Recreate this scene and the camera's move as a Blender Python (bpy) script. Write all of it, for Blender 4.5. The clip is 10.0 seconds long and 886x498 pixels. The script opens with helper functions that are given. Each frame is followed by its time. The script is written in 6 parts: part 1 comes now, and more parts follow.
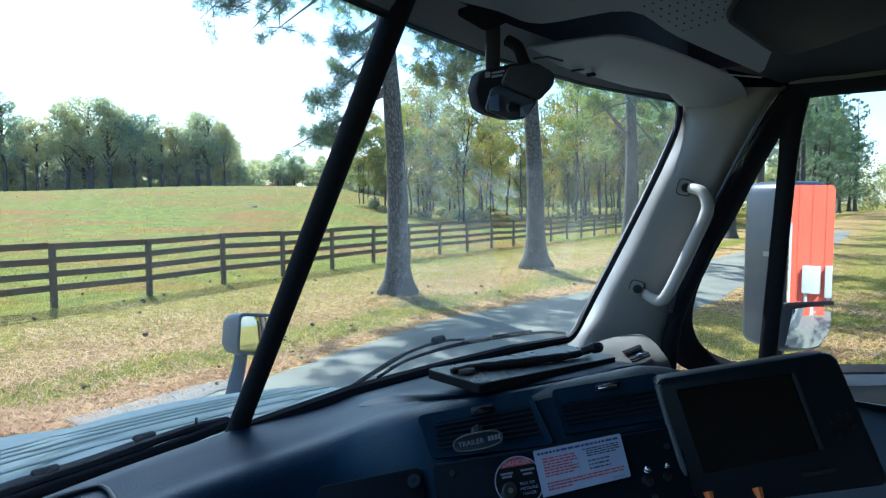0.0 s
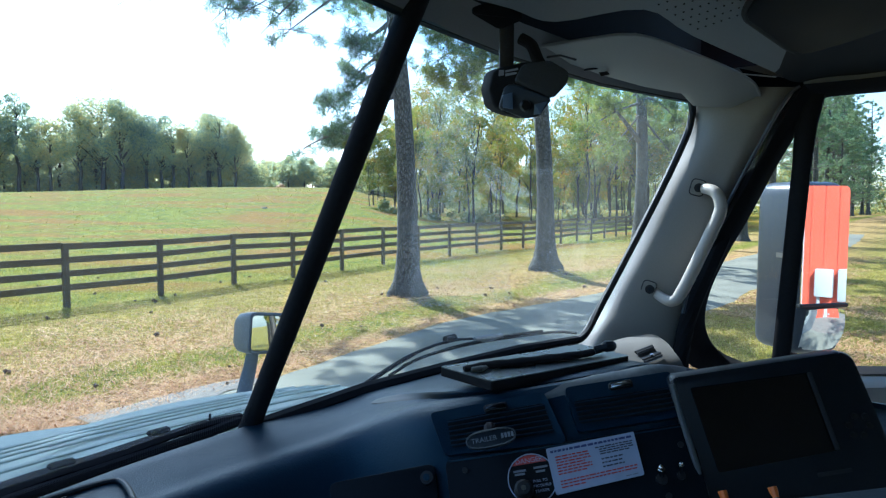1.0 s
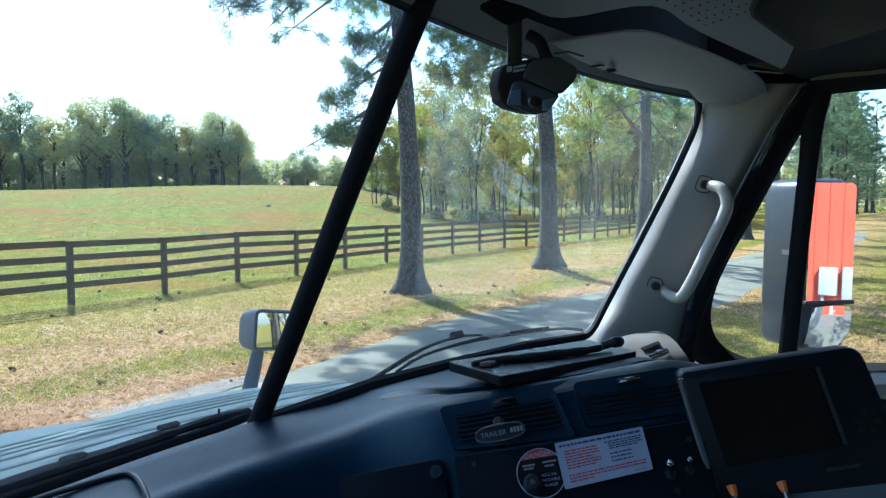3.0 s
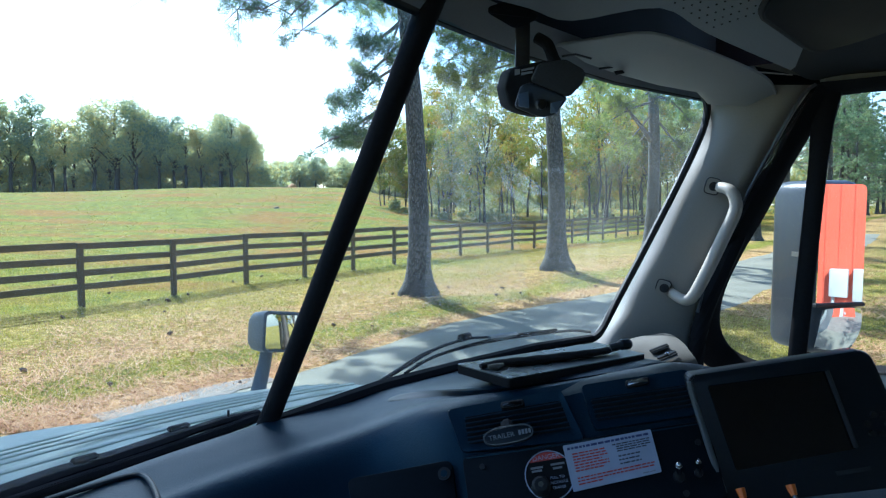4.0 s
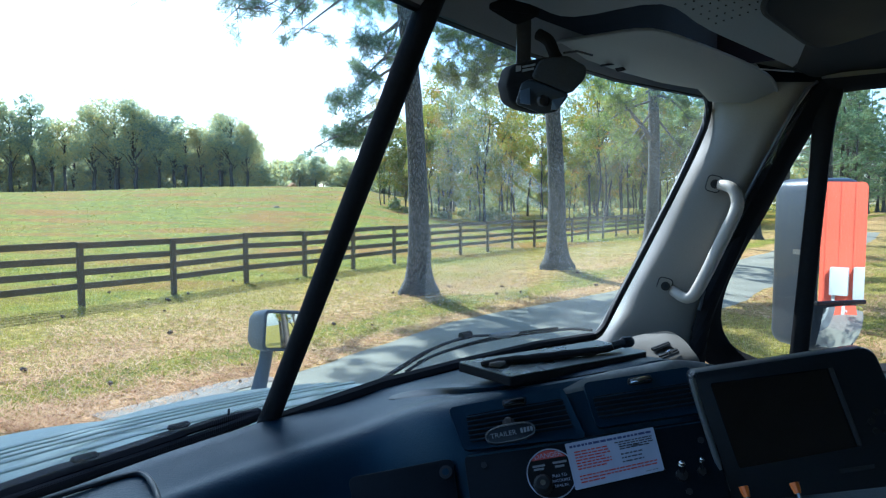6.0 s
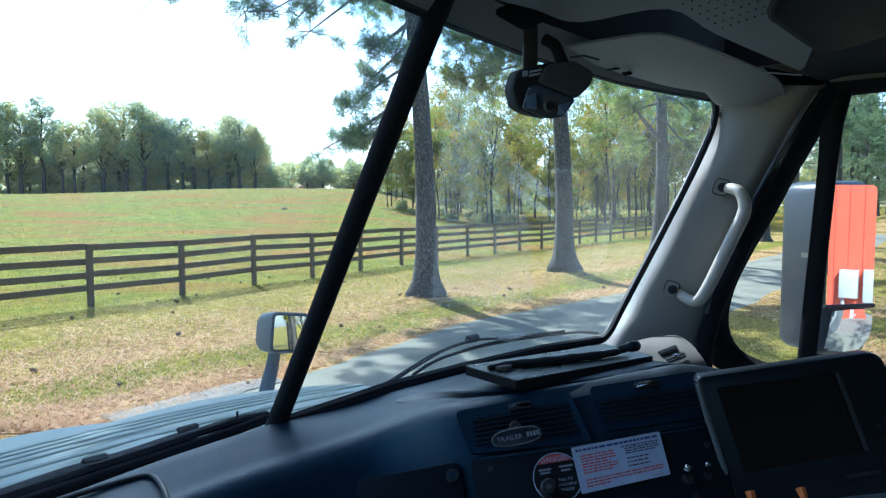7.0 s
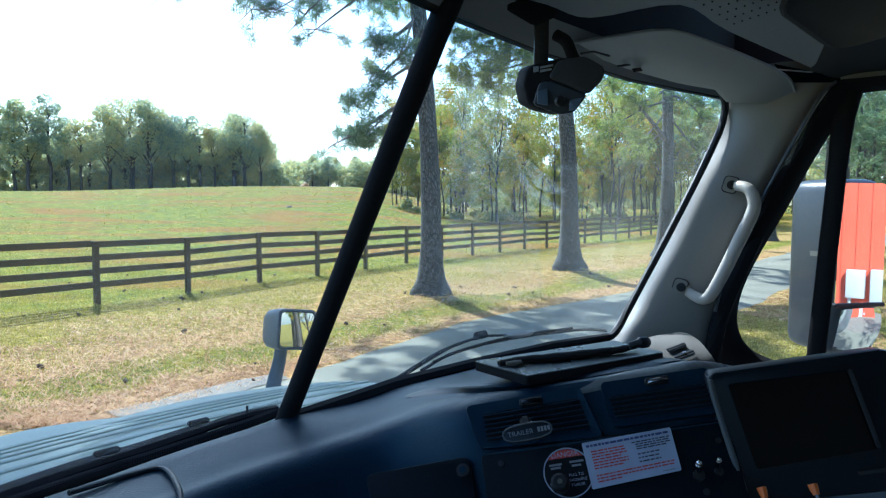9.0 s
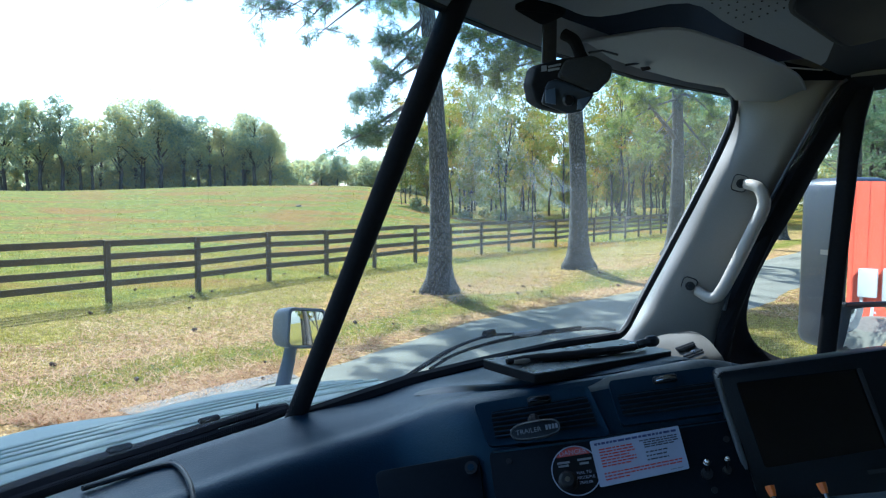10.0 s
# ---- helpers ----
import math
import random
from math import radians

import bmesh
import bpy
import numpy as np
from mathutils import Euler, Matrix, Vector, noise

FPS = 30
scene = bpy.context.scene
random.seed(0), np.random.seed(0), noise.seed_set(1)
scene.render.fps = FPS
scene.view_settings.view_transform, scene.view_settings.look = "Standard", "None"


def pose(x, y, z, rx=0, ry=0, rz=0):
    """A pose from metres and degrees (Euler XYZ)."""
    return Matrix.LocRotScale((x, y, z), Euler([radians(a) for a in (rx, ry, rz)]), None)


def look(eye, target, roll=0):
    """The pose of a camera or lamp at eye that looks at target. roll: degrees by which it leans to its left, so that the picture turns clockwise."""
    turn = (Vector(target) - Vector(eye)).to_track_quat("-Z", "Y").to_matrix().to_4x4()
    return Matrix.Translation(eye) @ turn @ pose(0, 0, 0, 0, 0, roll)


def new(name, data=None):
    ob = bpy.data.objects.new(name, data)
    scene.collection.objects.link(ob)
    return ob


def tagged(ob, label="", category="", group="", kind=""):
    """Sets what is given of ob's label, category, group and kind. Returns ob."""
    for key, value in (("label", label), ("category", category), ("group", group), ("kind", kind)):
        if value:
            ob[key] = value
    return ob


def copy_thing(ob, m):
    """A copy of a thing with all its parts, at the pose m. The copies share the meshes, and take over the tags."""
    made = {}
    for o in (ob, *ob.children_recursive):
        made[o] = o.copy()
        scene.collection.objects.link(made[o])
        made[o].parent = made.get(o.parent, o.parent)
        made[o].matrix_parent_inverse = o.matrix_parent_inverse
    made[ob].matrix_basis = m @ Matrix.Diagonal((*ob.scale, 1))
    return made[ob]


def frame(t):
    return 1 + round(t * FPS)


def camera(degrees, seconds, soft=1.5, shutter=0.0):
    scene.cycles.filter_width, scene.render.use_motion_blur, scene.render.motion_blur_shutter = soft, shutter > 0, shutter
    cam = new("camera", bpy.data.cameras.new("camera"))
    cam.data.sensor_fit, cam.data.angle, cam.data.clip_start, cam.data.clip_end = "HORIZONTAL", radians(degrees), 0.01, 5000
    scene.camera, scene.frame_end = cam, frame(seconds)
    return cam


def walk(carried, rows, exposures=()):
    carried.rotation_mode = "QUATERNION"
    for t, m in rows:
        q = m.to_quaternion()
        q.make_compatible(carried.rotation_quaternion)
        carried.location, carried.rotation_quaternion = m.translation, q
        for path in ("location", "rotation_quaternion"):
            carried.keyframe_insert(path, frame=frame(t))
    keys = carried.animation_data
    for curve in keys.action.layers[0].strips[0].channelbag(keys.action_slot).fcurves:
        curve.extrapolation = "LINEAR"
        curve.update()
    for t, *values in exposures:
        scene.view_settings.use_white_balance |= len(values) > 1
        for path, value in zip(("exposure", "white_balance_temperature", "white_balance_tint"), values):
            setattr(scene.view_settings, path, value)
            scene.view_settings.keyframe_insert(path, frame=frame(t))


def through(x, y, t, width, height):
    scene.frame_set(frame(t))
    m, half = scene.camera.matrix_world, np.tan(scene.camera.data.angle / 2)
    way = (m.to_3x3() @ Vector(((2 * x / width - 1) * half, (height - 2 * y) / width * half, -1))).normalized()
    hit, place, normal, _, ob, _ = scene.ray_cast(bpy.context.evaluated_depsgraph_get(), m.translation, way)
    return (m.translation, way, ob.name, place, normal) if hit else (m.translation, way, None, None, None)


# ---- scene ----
cam = camera(67.9, 10.0, soft=1.25)
ROWS = [
    (0.0, 0.0, 0.0, 0.0, 85.9, 0.0, 0.0),
    (0.5, -0.0035, 0.0012, -0.0049, 85.893, -0.144, 0.492),
    (1.0, -0.0055, -0.0019, -0.0062, 86.058, -0.185, 0.835),
    (1.5, -0.0096, -0.002, -0.009, 85.962, -0.234, 1.111),
    (2.0, -0.0047, -0.0028, -0.0057, 86.038, -0.123, 1.046),
    (2.5, -0.0132, -0.0039, -0.0101, 85.846, -0.217, 0.86),
    (4.0, -0.014, -0.0086, -0.0081, 86.035, -0.112, 1.771),
    (4.5, -0.0177, -0.0036, -0.0125, 85.798, -0.314, 1.581),
    (5.0, -0.0153, -0.0079, -0.0095, 86.034, -0.023, 1.868),
    (5.5, -0.016, -0.0033, -0.0121, 85.895, -0.063, 1.633),
    (7.0, -0.015, -0.0096, -0.0068, 86.108, -0.043, 2.395),
    (7.5, -0.0173, -0.0121, -0.0083, 86.063, -0.161, 2.609),
    (8.0, -0.017, -0.0095, -0.0097, 85.848, -0.228, 2.666),
    (8.5, -0.0175, -0.0082, -0.0108, 85.812, -0.064, 2.759),
    (9.0, -0.0235, -0.0107, -0.0115, 85.978, -0.232, 2.823),
    (9.5, -0.0206, -0.0107, -0.0094, 86.018, -0.055, 2.899),
    (10.0, -0.0224, -0.0157, -0.0114, 85.891, -0.14, 3.59),
]
EYE_HEIGHT = 2.35
walk(cam, [(t, pose(x, y, EYE_HEIGHT + z, a, b, c)) for t, x, y, z, a, b, c in ROWS], [(0.0, 1.33, 4950.0, 3.5)])

# ---- light: late-morning autumn sun ahead of the windshield, clear sky ----
SUN_ELEVATION = radians(42)
SHADOW = Vector((0.50, -0.866, 0)).normalized()
world = bpy.data.worlds.new("sky")
scene.world = world
world.use_nodes = True
wn = world.node_tree
sky = wn.nodes.new("ShaderNodeTexSky")
sky.sky_type = "NISHITA"
sky.sun_disc = False
sky.sun_elevation = SUN_ELEVATION
sky.sun_rotation = math.atan2(-SHADOW.x, -SHADOW.y)
sky.air_density, sky.dust_density = 1.0, 1.2
wn.nodes["Background"].inputs["Strength"].default_value = 0.13
wn.links.new(sky.outputs[0], wn.nodes["Background"].inputs[0])
lamp = bpy.data.lights.new("sun", "SUN")
lamp.energy, lamp.angle, lamp.color = 4.8, radians(0.6), (1.0, 0.93, 0.82)
sun = new("sun", lamp)
to_sun = -SHADOW * math.cos(SUN_ELEVATION) + Vector((0, 0, math.sin(SUN_ELEVATION)))
sun.matrix_world = look(to_sun * 60, (0, 0, 0))


# ---- materials ----
def shader(name):
    m = bpy.data.materials.new(name)
    m.use_nodes = True
    nt = m.node_tree
    return m, nt, nt.nodes["Principled BSDF"]


def surface(name, low, high, rough=0.6, metal=0.0, scale=4.0, fine=60.0, bump=0.2, bump_size=0.002, rough_var=0.12, random_tint=0.0, coat=0.0, spec=0.5):
    """Two scales of variation in colour, fine relief and uneven gloss, all in metres."""
    m, nt, bsdf = shader(name)
    n, l = nt.nodes, nt.links
    geo = n.new("ShaderNodeNewGeometry")
    big, small = n.new("ShaderNodeTexNoise"), n.new("ShaderNodeTexNoise")
    big.inputs["Scale"].default_value, small.inputs["Scale"].default_value = scale, fine
    big.inputs["Detail"].default_value, small.inputs["Detail"].default_value = 5, 4
    for t in (big, small):
        l.new(geo.outputs["Position"], t.inputs["Vector"])
    mixed = n.new("ShaderNodeMath")
    mixed.operation = "MULTIPLY_ADD"
    l.new(small.outputs["Fac"], mixed.inputs[0])
    mixed.inputs[1].default_value = 0.45
    half = n.new("ShaderNodeMath")
    half.operation = "MULTIPLY"
    half.inputs[1].default_value = 0.55
    l.new(big.outputs["Fac"], half.inputs[0])
    l.new(half.outputs[0], mixed.inputs[2])
    last = mixed.outputs[0]
    if random_tint:
        info = n.new("ShaderNodeObjectInfo")
        add = n.new("ShaderNodeMath")
        add.operation = "MULTIPLY_ADD"
        l.new(info.outputs["Random"], add.inputs[0])
        add.inputs[1].default_value = random_tint
        l.new(last, add.inputs[2])
        last = add.outputs[0]
    ramp = n.new("ShaderNodeValToRGB")
    ramp.color_ramp.elements[0].position, ramp.color_ramp.elements[1].position = 0.3, 0.7
    ramp.color_ramp.elements[0].color, ramp.color_ramp.elements[1].color = (*low, 1), (*high, 1)
    l.new(last, ramp.inputs[0])
    l.new(ramp.outputs[0], bsdf.inputs["Base Color"])
    gloss = n.new("ShaderNodeMapRange")
    gloss.inputs["To Min"].default_value, gloss.inputs["To Max"].default_value = max(0.02, rough - rough_var), min(1, rough + rough_var)
    l.new(big.outputs["Fac"], gloss.inputs["Value"])
    l.new(gloss.outputs[0], bsdf.inputs["Roughness"])
    bsdf.inputs["Metallic"].default_value = metal
    bsdf.inputs["Coat Weight"].default_value = coat
    bsdf.inputs["Specular IOR Level"].default_value = spec
    if bump:
        b = n.new("ShaderNodeBump")
        b.inputs["Strength"].default_value, b.inputs["Distance"].default_value = bump, bump_size
        l.new(small.outputs["Fac"], b.inputs["Height"])
        l.new(b.outputs[0], bsdf.inputs["Normal"])
    return m


def leafy(name, colours, through=0.35, rough=0.55):
    """Leaves: each clump its own tint, part of the light passing through."""
    m, nt, bsdf = shader(name)
    n, l = nt.nodes, nt.links
    geo, info = n.new("ShaderNodeNewGeometry"), n.new("ShaderNodeObjectInfo")
    add = n.new("ShaderNodeMath")
    add.operation = "MULTIPLY_ADD"
    l.new(info.outputs["Random"], add.inputs[0])
    add.inputs[1].default_value = 0.35
    scaled = n.new("ShaderNodeMath")
    scaled.operation = "MULTIPLY"
    scaled.inputs[1].default_value = 0.55
    l.new(geo.outputs["Random Per Island"], scaled.inputs[0])
    clump, pull = n.new("ShaderNodeTexNoise"), n.new("ShaderNodeMath")
    clump.inputs["Scale"].default_value, clump.inputs["Detail"].default_value = 0.55, 3
    l.new(geo.outputs["Position"], clump.inputs["Vector"])
    pull.operation = "MULTIPLY_ADD"
    l.new(clump.outputs["Fac"], pull.inputs[0])
    pull.inputs[1].default_value = 1.1
    less = n.new("ShaderNodeMath")
    less.operation = "SUBTRACT"
    less.inputs[1].default_value = 0.45
    l.new(scaled.outputs[0], less.inputs[0])
    l.new(less.outputs[0], pull.inputs[2])
    l.new(pull.outputs[0], add.inputs[2])
    ramp = n.new("ShaderNodeValToRGB")
    cr = ramp.color_ramp
    while len(cr.elements) < len(colours):
        cr.elements.new(0.5)
    for i, c in enumerate(colours):
        cr.elements[i].position = i / (len(colours) - 1)
        cr.elements[i].color = (*c, 1)
    l.new(add.outputs[0], ramp.inputs[0])
    l.new(ramp.outputs[0], bsdf.inputs["Base Color"])
    bsdf.inputs["Roughness"].default_value = rough
    bsdf.inputs["Specular IOR Level"].default_value = 0.3
    trans = n.new("ShaderNodeBsdfTranslucent")
    l.new(ramp.outputs[0], trans.inputs["Color"])
    mix = n.new("ShaderNodeMixShader")
    mix.inputs[0].default_value = through
    l.new(bsdf.outputs[0], mix.inputs[1])
    l.new(trans.outputs[0], mix.inputs[2])
    l.new(mix.outputs[0], n["Material Output"].inputs["Surface"])
    return m


def tint_film(name, tint):
    """The dyed strip inside a windshield: it only colours the light that goes through."""
    m, nt, bsdf = shader(name)
    n, l = nt.nodes, nt.links
    clear = n.new("ShaderNodeBsdfTransparent")
    clear.inputs["Color"].default_value = (*tint, 1)
    out = [k for k in n if k.type == "OUTPUT_MATERIAL"][0]
    l.new(clear.outputs[0], out.inputs["Surface"])
    return m


def pane_glass(name, tint=(0.93, 0.96, 0.95), film=0.0):
    """A thin pane: clear straight through, with Fresnel gloss, and a faint film of dust."""
    m, nt, bsdf = shader(name)
    n, l = nt.nodes, nt.links
    n.remove(bsdf)
    clear, gloss, fres = n.new("ShaderNodeBsdfTransparent"), n.new("ShaderNodeBsdfGlossy"), n.new("ShaderNodeFresnel")
    clear.inputs["Color"].default_value = (*tint, 1)
    gloss.inputs["Roughness"].default_value = 0.02
    fres.inputs["IOR"].default_value = 1.5
    mix = n.new("ShaderNodeMixShader")
    l.new(fres.outputs[0], mix.inputs[0])
    l.new(clear.outputs[0], mix.inputs[1])
    l.new(gloss.outputs[0], mix.inputs[2])
    last = mix
    if film:
        dust, cover = n.new("ShaderNodeBsdfTranslucent"), n.new("ShaderNodeMixShader")
        tex, rng, geo = n.new("ShaderNodeTexNoise"), n.new("ShaderNodeMapRange"), n.new("ShaderNodeNewGeometry")
        tex.inputs["Scale"].default_value, tex.inputs["Detail"].default_value = 3.0, 6
        l.new(geo.outputs["Position"], tex.inputs["Vector"])
        rng.inputs["From Min"].default_value, rng.inputs["From Max"].default_value = 0.3, 0.75
        rng.inputs["To Min"].default_value, rng.inputs["To Max"].default_value = film * 0.4, film * 1.5
        l.new(tex.outputs["Fac"], rng.inputs["Value"])
        l.new(rng.outputs[0], cover.inputs[0])
        l.new(last.outputs[0], cover.inputs[1])
        l.new(dust.outputs[0], cover.inputs[2])
        dust.inputs["Color"].default_value = (0.76, 0.8, 0.8, 1)
        last = cover
    l.new(last.outputs[0], n["Material Output"].inputs["Surface"])
    return m


def smear_material(name, amount):
    """Dried streaks on the glass: mostly clear, a little light scattered through."""
    m, nt, bsdf = shader(name)
    n, l = nt.nodes, nt.links
    n.remove(bsdf)
    clear, milk, mix = n.new("ShaderNodeBsdfTransparent"), n.new("ShaderNodeBsdfTranslucent"), n.new("ShaderNodeMixShader")
    tex, rng, geo = n.new("ShaderNodeTexNoise"), n.new("ShaderNodeMapRange"), n.new("ShaderNodeNewGeometry")
    tex.inputs["Scale"].default_value, tex.inputs["Detail"].default_value = 5.0, 3
    l.new(geo.outputs["Position"], tex.inputs["Vector"])
    rng.inputs["From Min"].default_value, rng.inputs["From Max"].default_value = 0.3, 0.7
    rng.inputs["To Min"].default_value, rng.inputs["To Max"].default_value = amount * 0.75, amount * 1.25
    l.new(tex.outputs["Fac"], rng.inputs["Value"])
    l.new(rng.outputs[0], mix.inputs[0])
    l.new(clear.outputs[0], mix.inputs[1])
    l.new(milk.outputs[0], mix.inputs[2])
    milk.inputs["Color"].default_value = (0.85, 0.85, 0.82, 1)
    l.new(mix.outputs[0], n["Material Output"].inputs["Surface"])
    return m


def ground_material():
    """Mown field: green and straw patches, russet weeds; near the trees pale needle litter."""
    m, nt, bsdf = shader("meadow")
    n, l = nt.nodes, nt.links
    geo = n.new("ShaderNodeNewGeometry")
    sep = n.new("ShaderNodeSeparateXYZ")
    l.new(geo.outputs["Position"], sep.inputs[0])

    def tex(scale, detail=5, stretch=None):
        t = n.new("ShaderNodeTexNoise")
        t.inputs["Scale"].default_value, t.inputs["Detail"].default_value = scale, detail
        if stretch:
            mp = n.new("ShaderNodeMapping")
            mp.inputs["Scale"].default_value = stretch
            l.new(geo.outputs["Position"], mp.inputs["Vector"])
            l.new(mp.outputs[0], t.inputs["Vector"])
        else:
            l.new(geo.outputs["Position"], t.inputs["Vector"])
        return t.outputs["Fac"]

    def ramp(src, stops):
        r = n.new("ShaderNodeValToRGB")
        while len(r.color_ramp.elements) < len(stops):
            r.color_ramp.elements.new(0.5)
        for e, (p, c) in zip(r.color_ramp.elements, stops):
            e.position, e.color = p, (*c, 1)
        l.new(src, r.inputs[0])
        return r.outputs[0]

    def mix(fac, a, b):
        x = n.new("ShaderNodeMix")
        x.data_type = "RGBA"
        l.new(fac, x.inputs[0])
        l.new(a, x.inputs[6])
        l.new(b, x.inputs[7])
        return x.outputs[2]

    green = ramp(tex(1.3), [(0.3, (0.095, 0.118, 0.005)), (0.55, (0.182, 0.194, 0.009)), (0.75, (0.335, 0.275, 0.026))])
    straw = ramp(tex(9.0), [(0.3, (0.25, 0.135, 0.045)), (0.55, (0.48, 0.30, 0.115)), (0.75, (0.72, 0.51, 0.25))])
    russet = ramp(tex(2.5), [(0.3, (0.19, 0.095, 0.012)), (0.7, (0.33, 0.165, 0.02))])
    patch = ramp(tex(0.09, 8, (1.0, 2.4, 1.0)), [(0.46, (0, 0, 0)), (0.58, (0.9, 0.9, 0.9))])
    field = mix(patch, green, russet)
    # bands along the lane: straw by the edge, a green strip, needle litter, green again by the fence
    away = n.new("ShaderNodeVectorMath")
    away.operation = "DOT_PRODUCT"
    away.inputs[1].default_value = (0.807, -0.59, 0)
    l.new(geo.outputs["Position"], away.inputs[0])
    wander = n.new("ShaderNodeMath")
    wander.operation = "MULTIPLY_ADD"
    l.new(tex(0.5, 7), wander.inputs[0])
    wander.inputs[1].default_value = 2.2
    l.new(away.outputs["Value"], wander.inputs[2])
    across = n.new("ShaderNodeMapRange")
    across.inputs["From Min"].default_value, across.inputs["From Max"].default_value = -15.4, 2.6
    l.new(wander.outputs[0], across.inputs["Value"])
    verge_mix = ramp(across.outputs[0], [(0.02, (0.1, 0.1, 0.1)), (0.10, (0.55, 0.55, 0.55)), (0.22, (0.5, 0.5, 0.5)), (0.36, (0.85, 0.85, 0.85)), (0.405, (0.12, 0.12, 0.12)), (0.445, (0.15, 0.15, 0.15)), (0.48, (1, 1, 1)), (0.70, (0.75, 0.75, 0.75)), (0.80, (0.35, 0.35, 0.35))])
    verge = mix(verge_mix, green, straw)
    # the fence parts the mown field from the littered verge
    line = n.new("ShaderNodeMath")
    line.operation = "MULTIPLY_ADD"
    l.new(sep.outputs[0], line.inputs[0])
    line.inputs[1].default_value = -1.28
    l.new(sep.outputs[1], line.inputs[2])
    edge = n.new("ShaderNodeMapRange")
    edge.inputs["From Min"].default_value, edge.inputs["From Max"].default_value = 24.0, 29.0
    l.new(line.outputs[0], edge.inputs["Value"])
    base = mix(edge.outputs[0], verge, field)
    tuft = ramp(tex(5.0, 6, (1.0, 1.7, 1.0)), [(0.36, (0.55, 0.55, 0.5)), (0.62, (1.2, 1.2, 1.2))])
    mul0 = n.new("ShaderNodeMix")
    mul0.data_type, mul0.blend_type = "RGBA", "MULTIPLY"
    mul0.inputs[0].default_value = 0.95
    l.new(base, mul0.inputs[6])
    l.new(tuft, mul0.inputs[7])
    base = mul0.outputs[2]
    fleck = ramp(tex(45.0, 3), [(0.35, (0.45, 0.45, 0.45)), (0.65, (1.4, 1.4, 1.4))])
    mul = n.new("ShaderNodeMix")
    mul.data_type, mul.blend_type = "RGBA", "MULTIPLY"
    mul.inputs[0].default_value = 0.9
    l.new(base, mul.inputs[6])
    l.new(fleck, mul.inputs[7])
    l.new(mul.outputs[2], bsdf.inputs["Base Color"])
    bsdf.inputs["Roughness"].default_value = 0.95
    bsdf.inputs["Specular IOR Level"].default_value = 0.1
    b = n.new("ShaderNodeBump")
    b.inputs["Strength"].default_value, b.inputs["Distance"].default_value = 0.9, 0.06
    l.new(tex(22.0, 6), b.inputs["Height"])
    l.new(b.outputs[0], bsdf.inputs["Normal"])
    return m


def bark_material():
    m, nt, bsdf = shader("pine_bark")
    n, l = nt.nodes, nt.links
    tc, mp = n.new("ShaderNodeTexCoord"), n.new("ShaderNodeMapping")
    mp.inputs["Scale"].default_value = (15, 15, 4.5)
    l.new(tc.outputs["Object"], mp.inputs["Vector"])
    v, t = n.new("ShaderNodeTexVoronoi"), n.new("ShaderNodeTexNoise")
    v.feature = "DISTANCE_TO_EDGE"
    v.inputs["Scale"].default_value = 1.6
    t.inputs["Scale"].default_value, t.inputs["Detail"].default_value = 3.0, 6
    l.new(mp.outputs[0], v.inputs["Vector"])
    l.new(mp.outputs[0], t.inputs["Vector"])
    r = n.new("ShaderNodeValToRGB")
    r.color_ramp.elements[0].position, r.color_ramp.elements[1].position = 0.02, 0.28
    r.color_ramp.elements[0].color, r.color_ramp.elements[1].color = (0.055, 0.05, 0.038, 1), (0.215, 0.206, 0.168, 1)
    l.new(v.outputs["Distance"], r.inputs[0])
    mx = n.new("ShaderNodeMix")
    mx.data_type, mx.blend_type = "RGBA", "MULTIPLY"
    mx.inputs[0].default_value = 0.7
    l.new(r.outputs[0], mx.inputs[6])
    l.new(t.outputs["Fac"], mx.inputs[7])
    l.new(mx.outputs[2], bsdf.inputs["Base Color"])
    bsdf.inputs["Roughness"].default_value = 0.9
    b = n.new("ShaderNodeBump")
    b.inputs["Strength"].default_value, b.inputs["Distance"].default_value = 1.0, 0.03
    l.new(v.outputs["Distance"], b.inputs["Height"])
    l.new(b.outputs[0], bsdf.inputs["Normal"])
    return m


M_MEADOW = ground_material()
M_BARK = bark_material()
M_BARK_FAR = surface("grey_bark", (0.08, 0.068, 0.055), (0.24, 0.205, 0.17), 0.9, fine=12)
# darker copy of the grey bark, shade of the broadleaf trunks in its colour
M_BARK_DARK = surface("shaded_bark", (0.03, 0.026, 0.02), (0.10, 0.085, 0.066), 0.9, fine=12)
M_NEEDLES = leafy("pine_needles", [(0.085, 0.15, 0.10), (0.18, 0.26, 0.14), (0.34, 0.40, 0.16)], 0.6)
# brighter, yellower needles with the sunlight on them put into the colour
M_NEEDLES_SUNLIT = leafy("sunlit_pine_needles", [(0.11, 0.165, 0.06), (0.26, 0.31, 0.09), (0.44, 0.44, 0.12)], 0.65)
M_LEAF_GREEN = leafy("summer_leaves", [(0.11, 0.17, 0.10), (0.23, 0.285, 0.135), (0.36, 0.375, 0.145), (0.52, 0.38, 0.12)], 0.55)
# far foliage paler and bluer: the haze of distance is in the colour
M_LEAF_HAZED = leafy("hazed_oak_leaves", [(0.19, 0.27, 0.245), (0.34, 0.415, 0.285), (0.54, 0.55, 0.25), (0.68, 0.53, 0.2)], 0.62)
M_LEAF_GOLD = leafy("autumn_leaves", [(0.07, 0.125, 0.03), (0.19, 0.275, 0.045), (0.40, 0.37, 0.06), (0.54, 0.27, 0.05)], 0.52)
M_BLADES = leafy("grass_blades", [(0.15, 0.175, 0.014), (0.28, 0.275, 0.028), (0.46, 0.38, 0.085), (0.66, 0.53, 0.2)], 0.4)
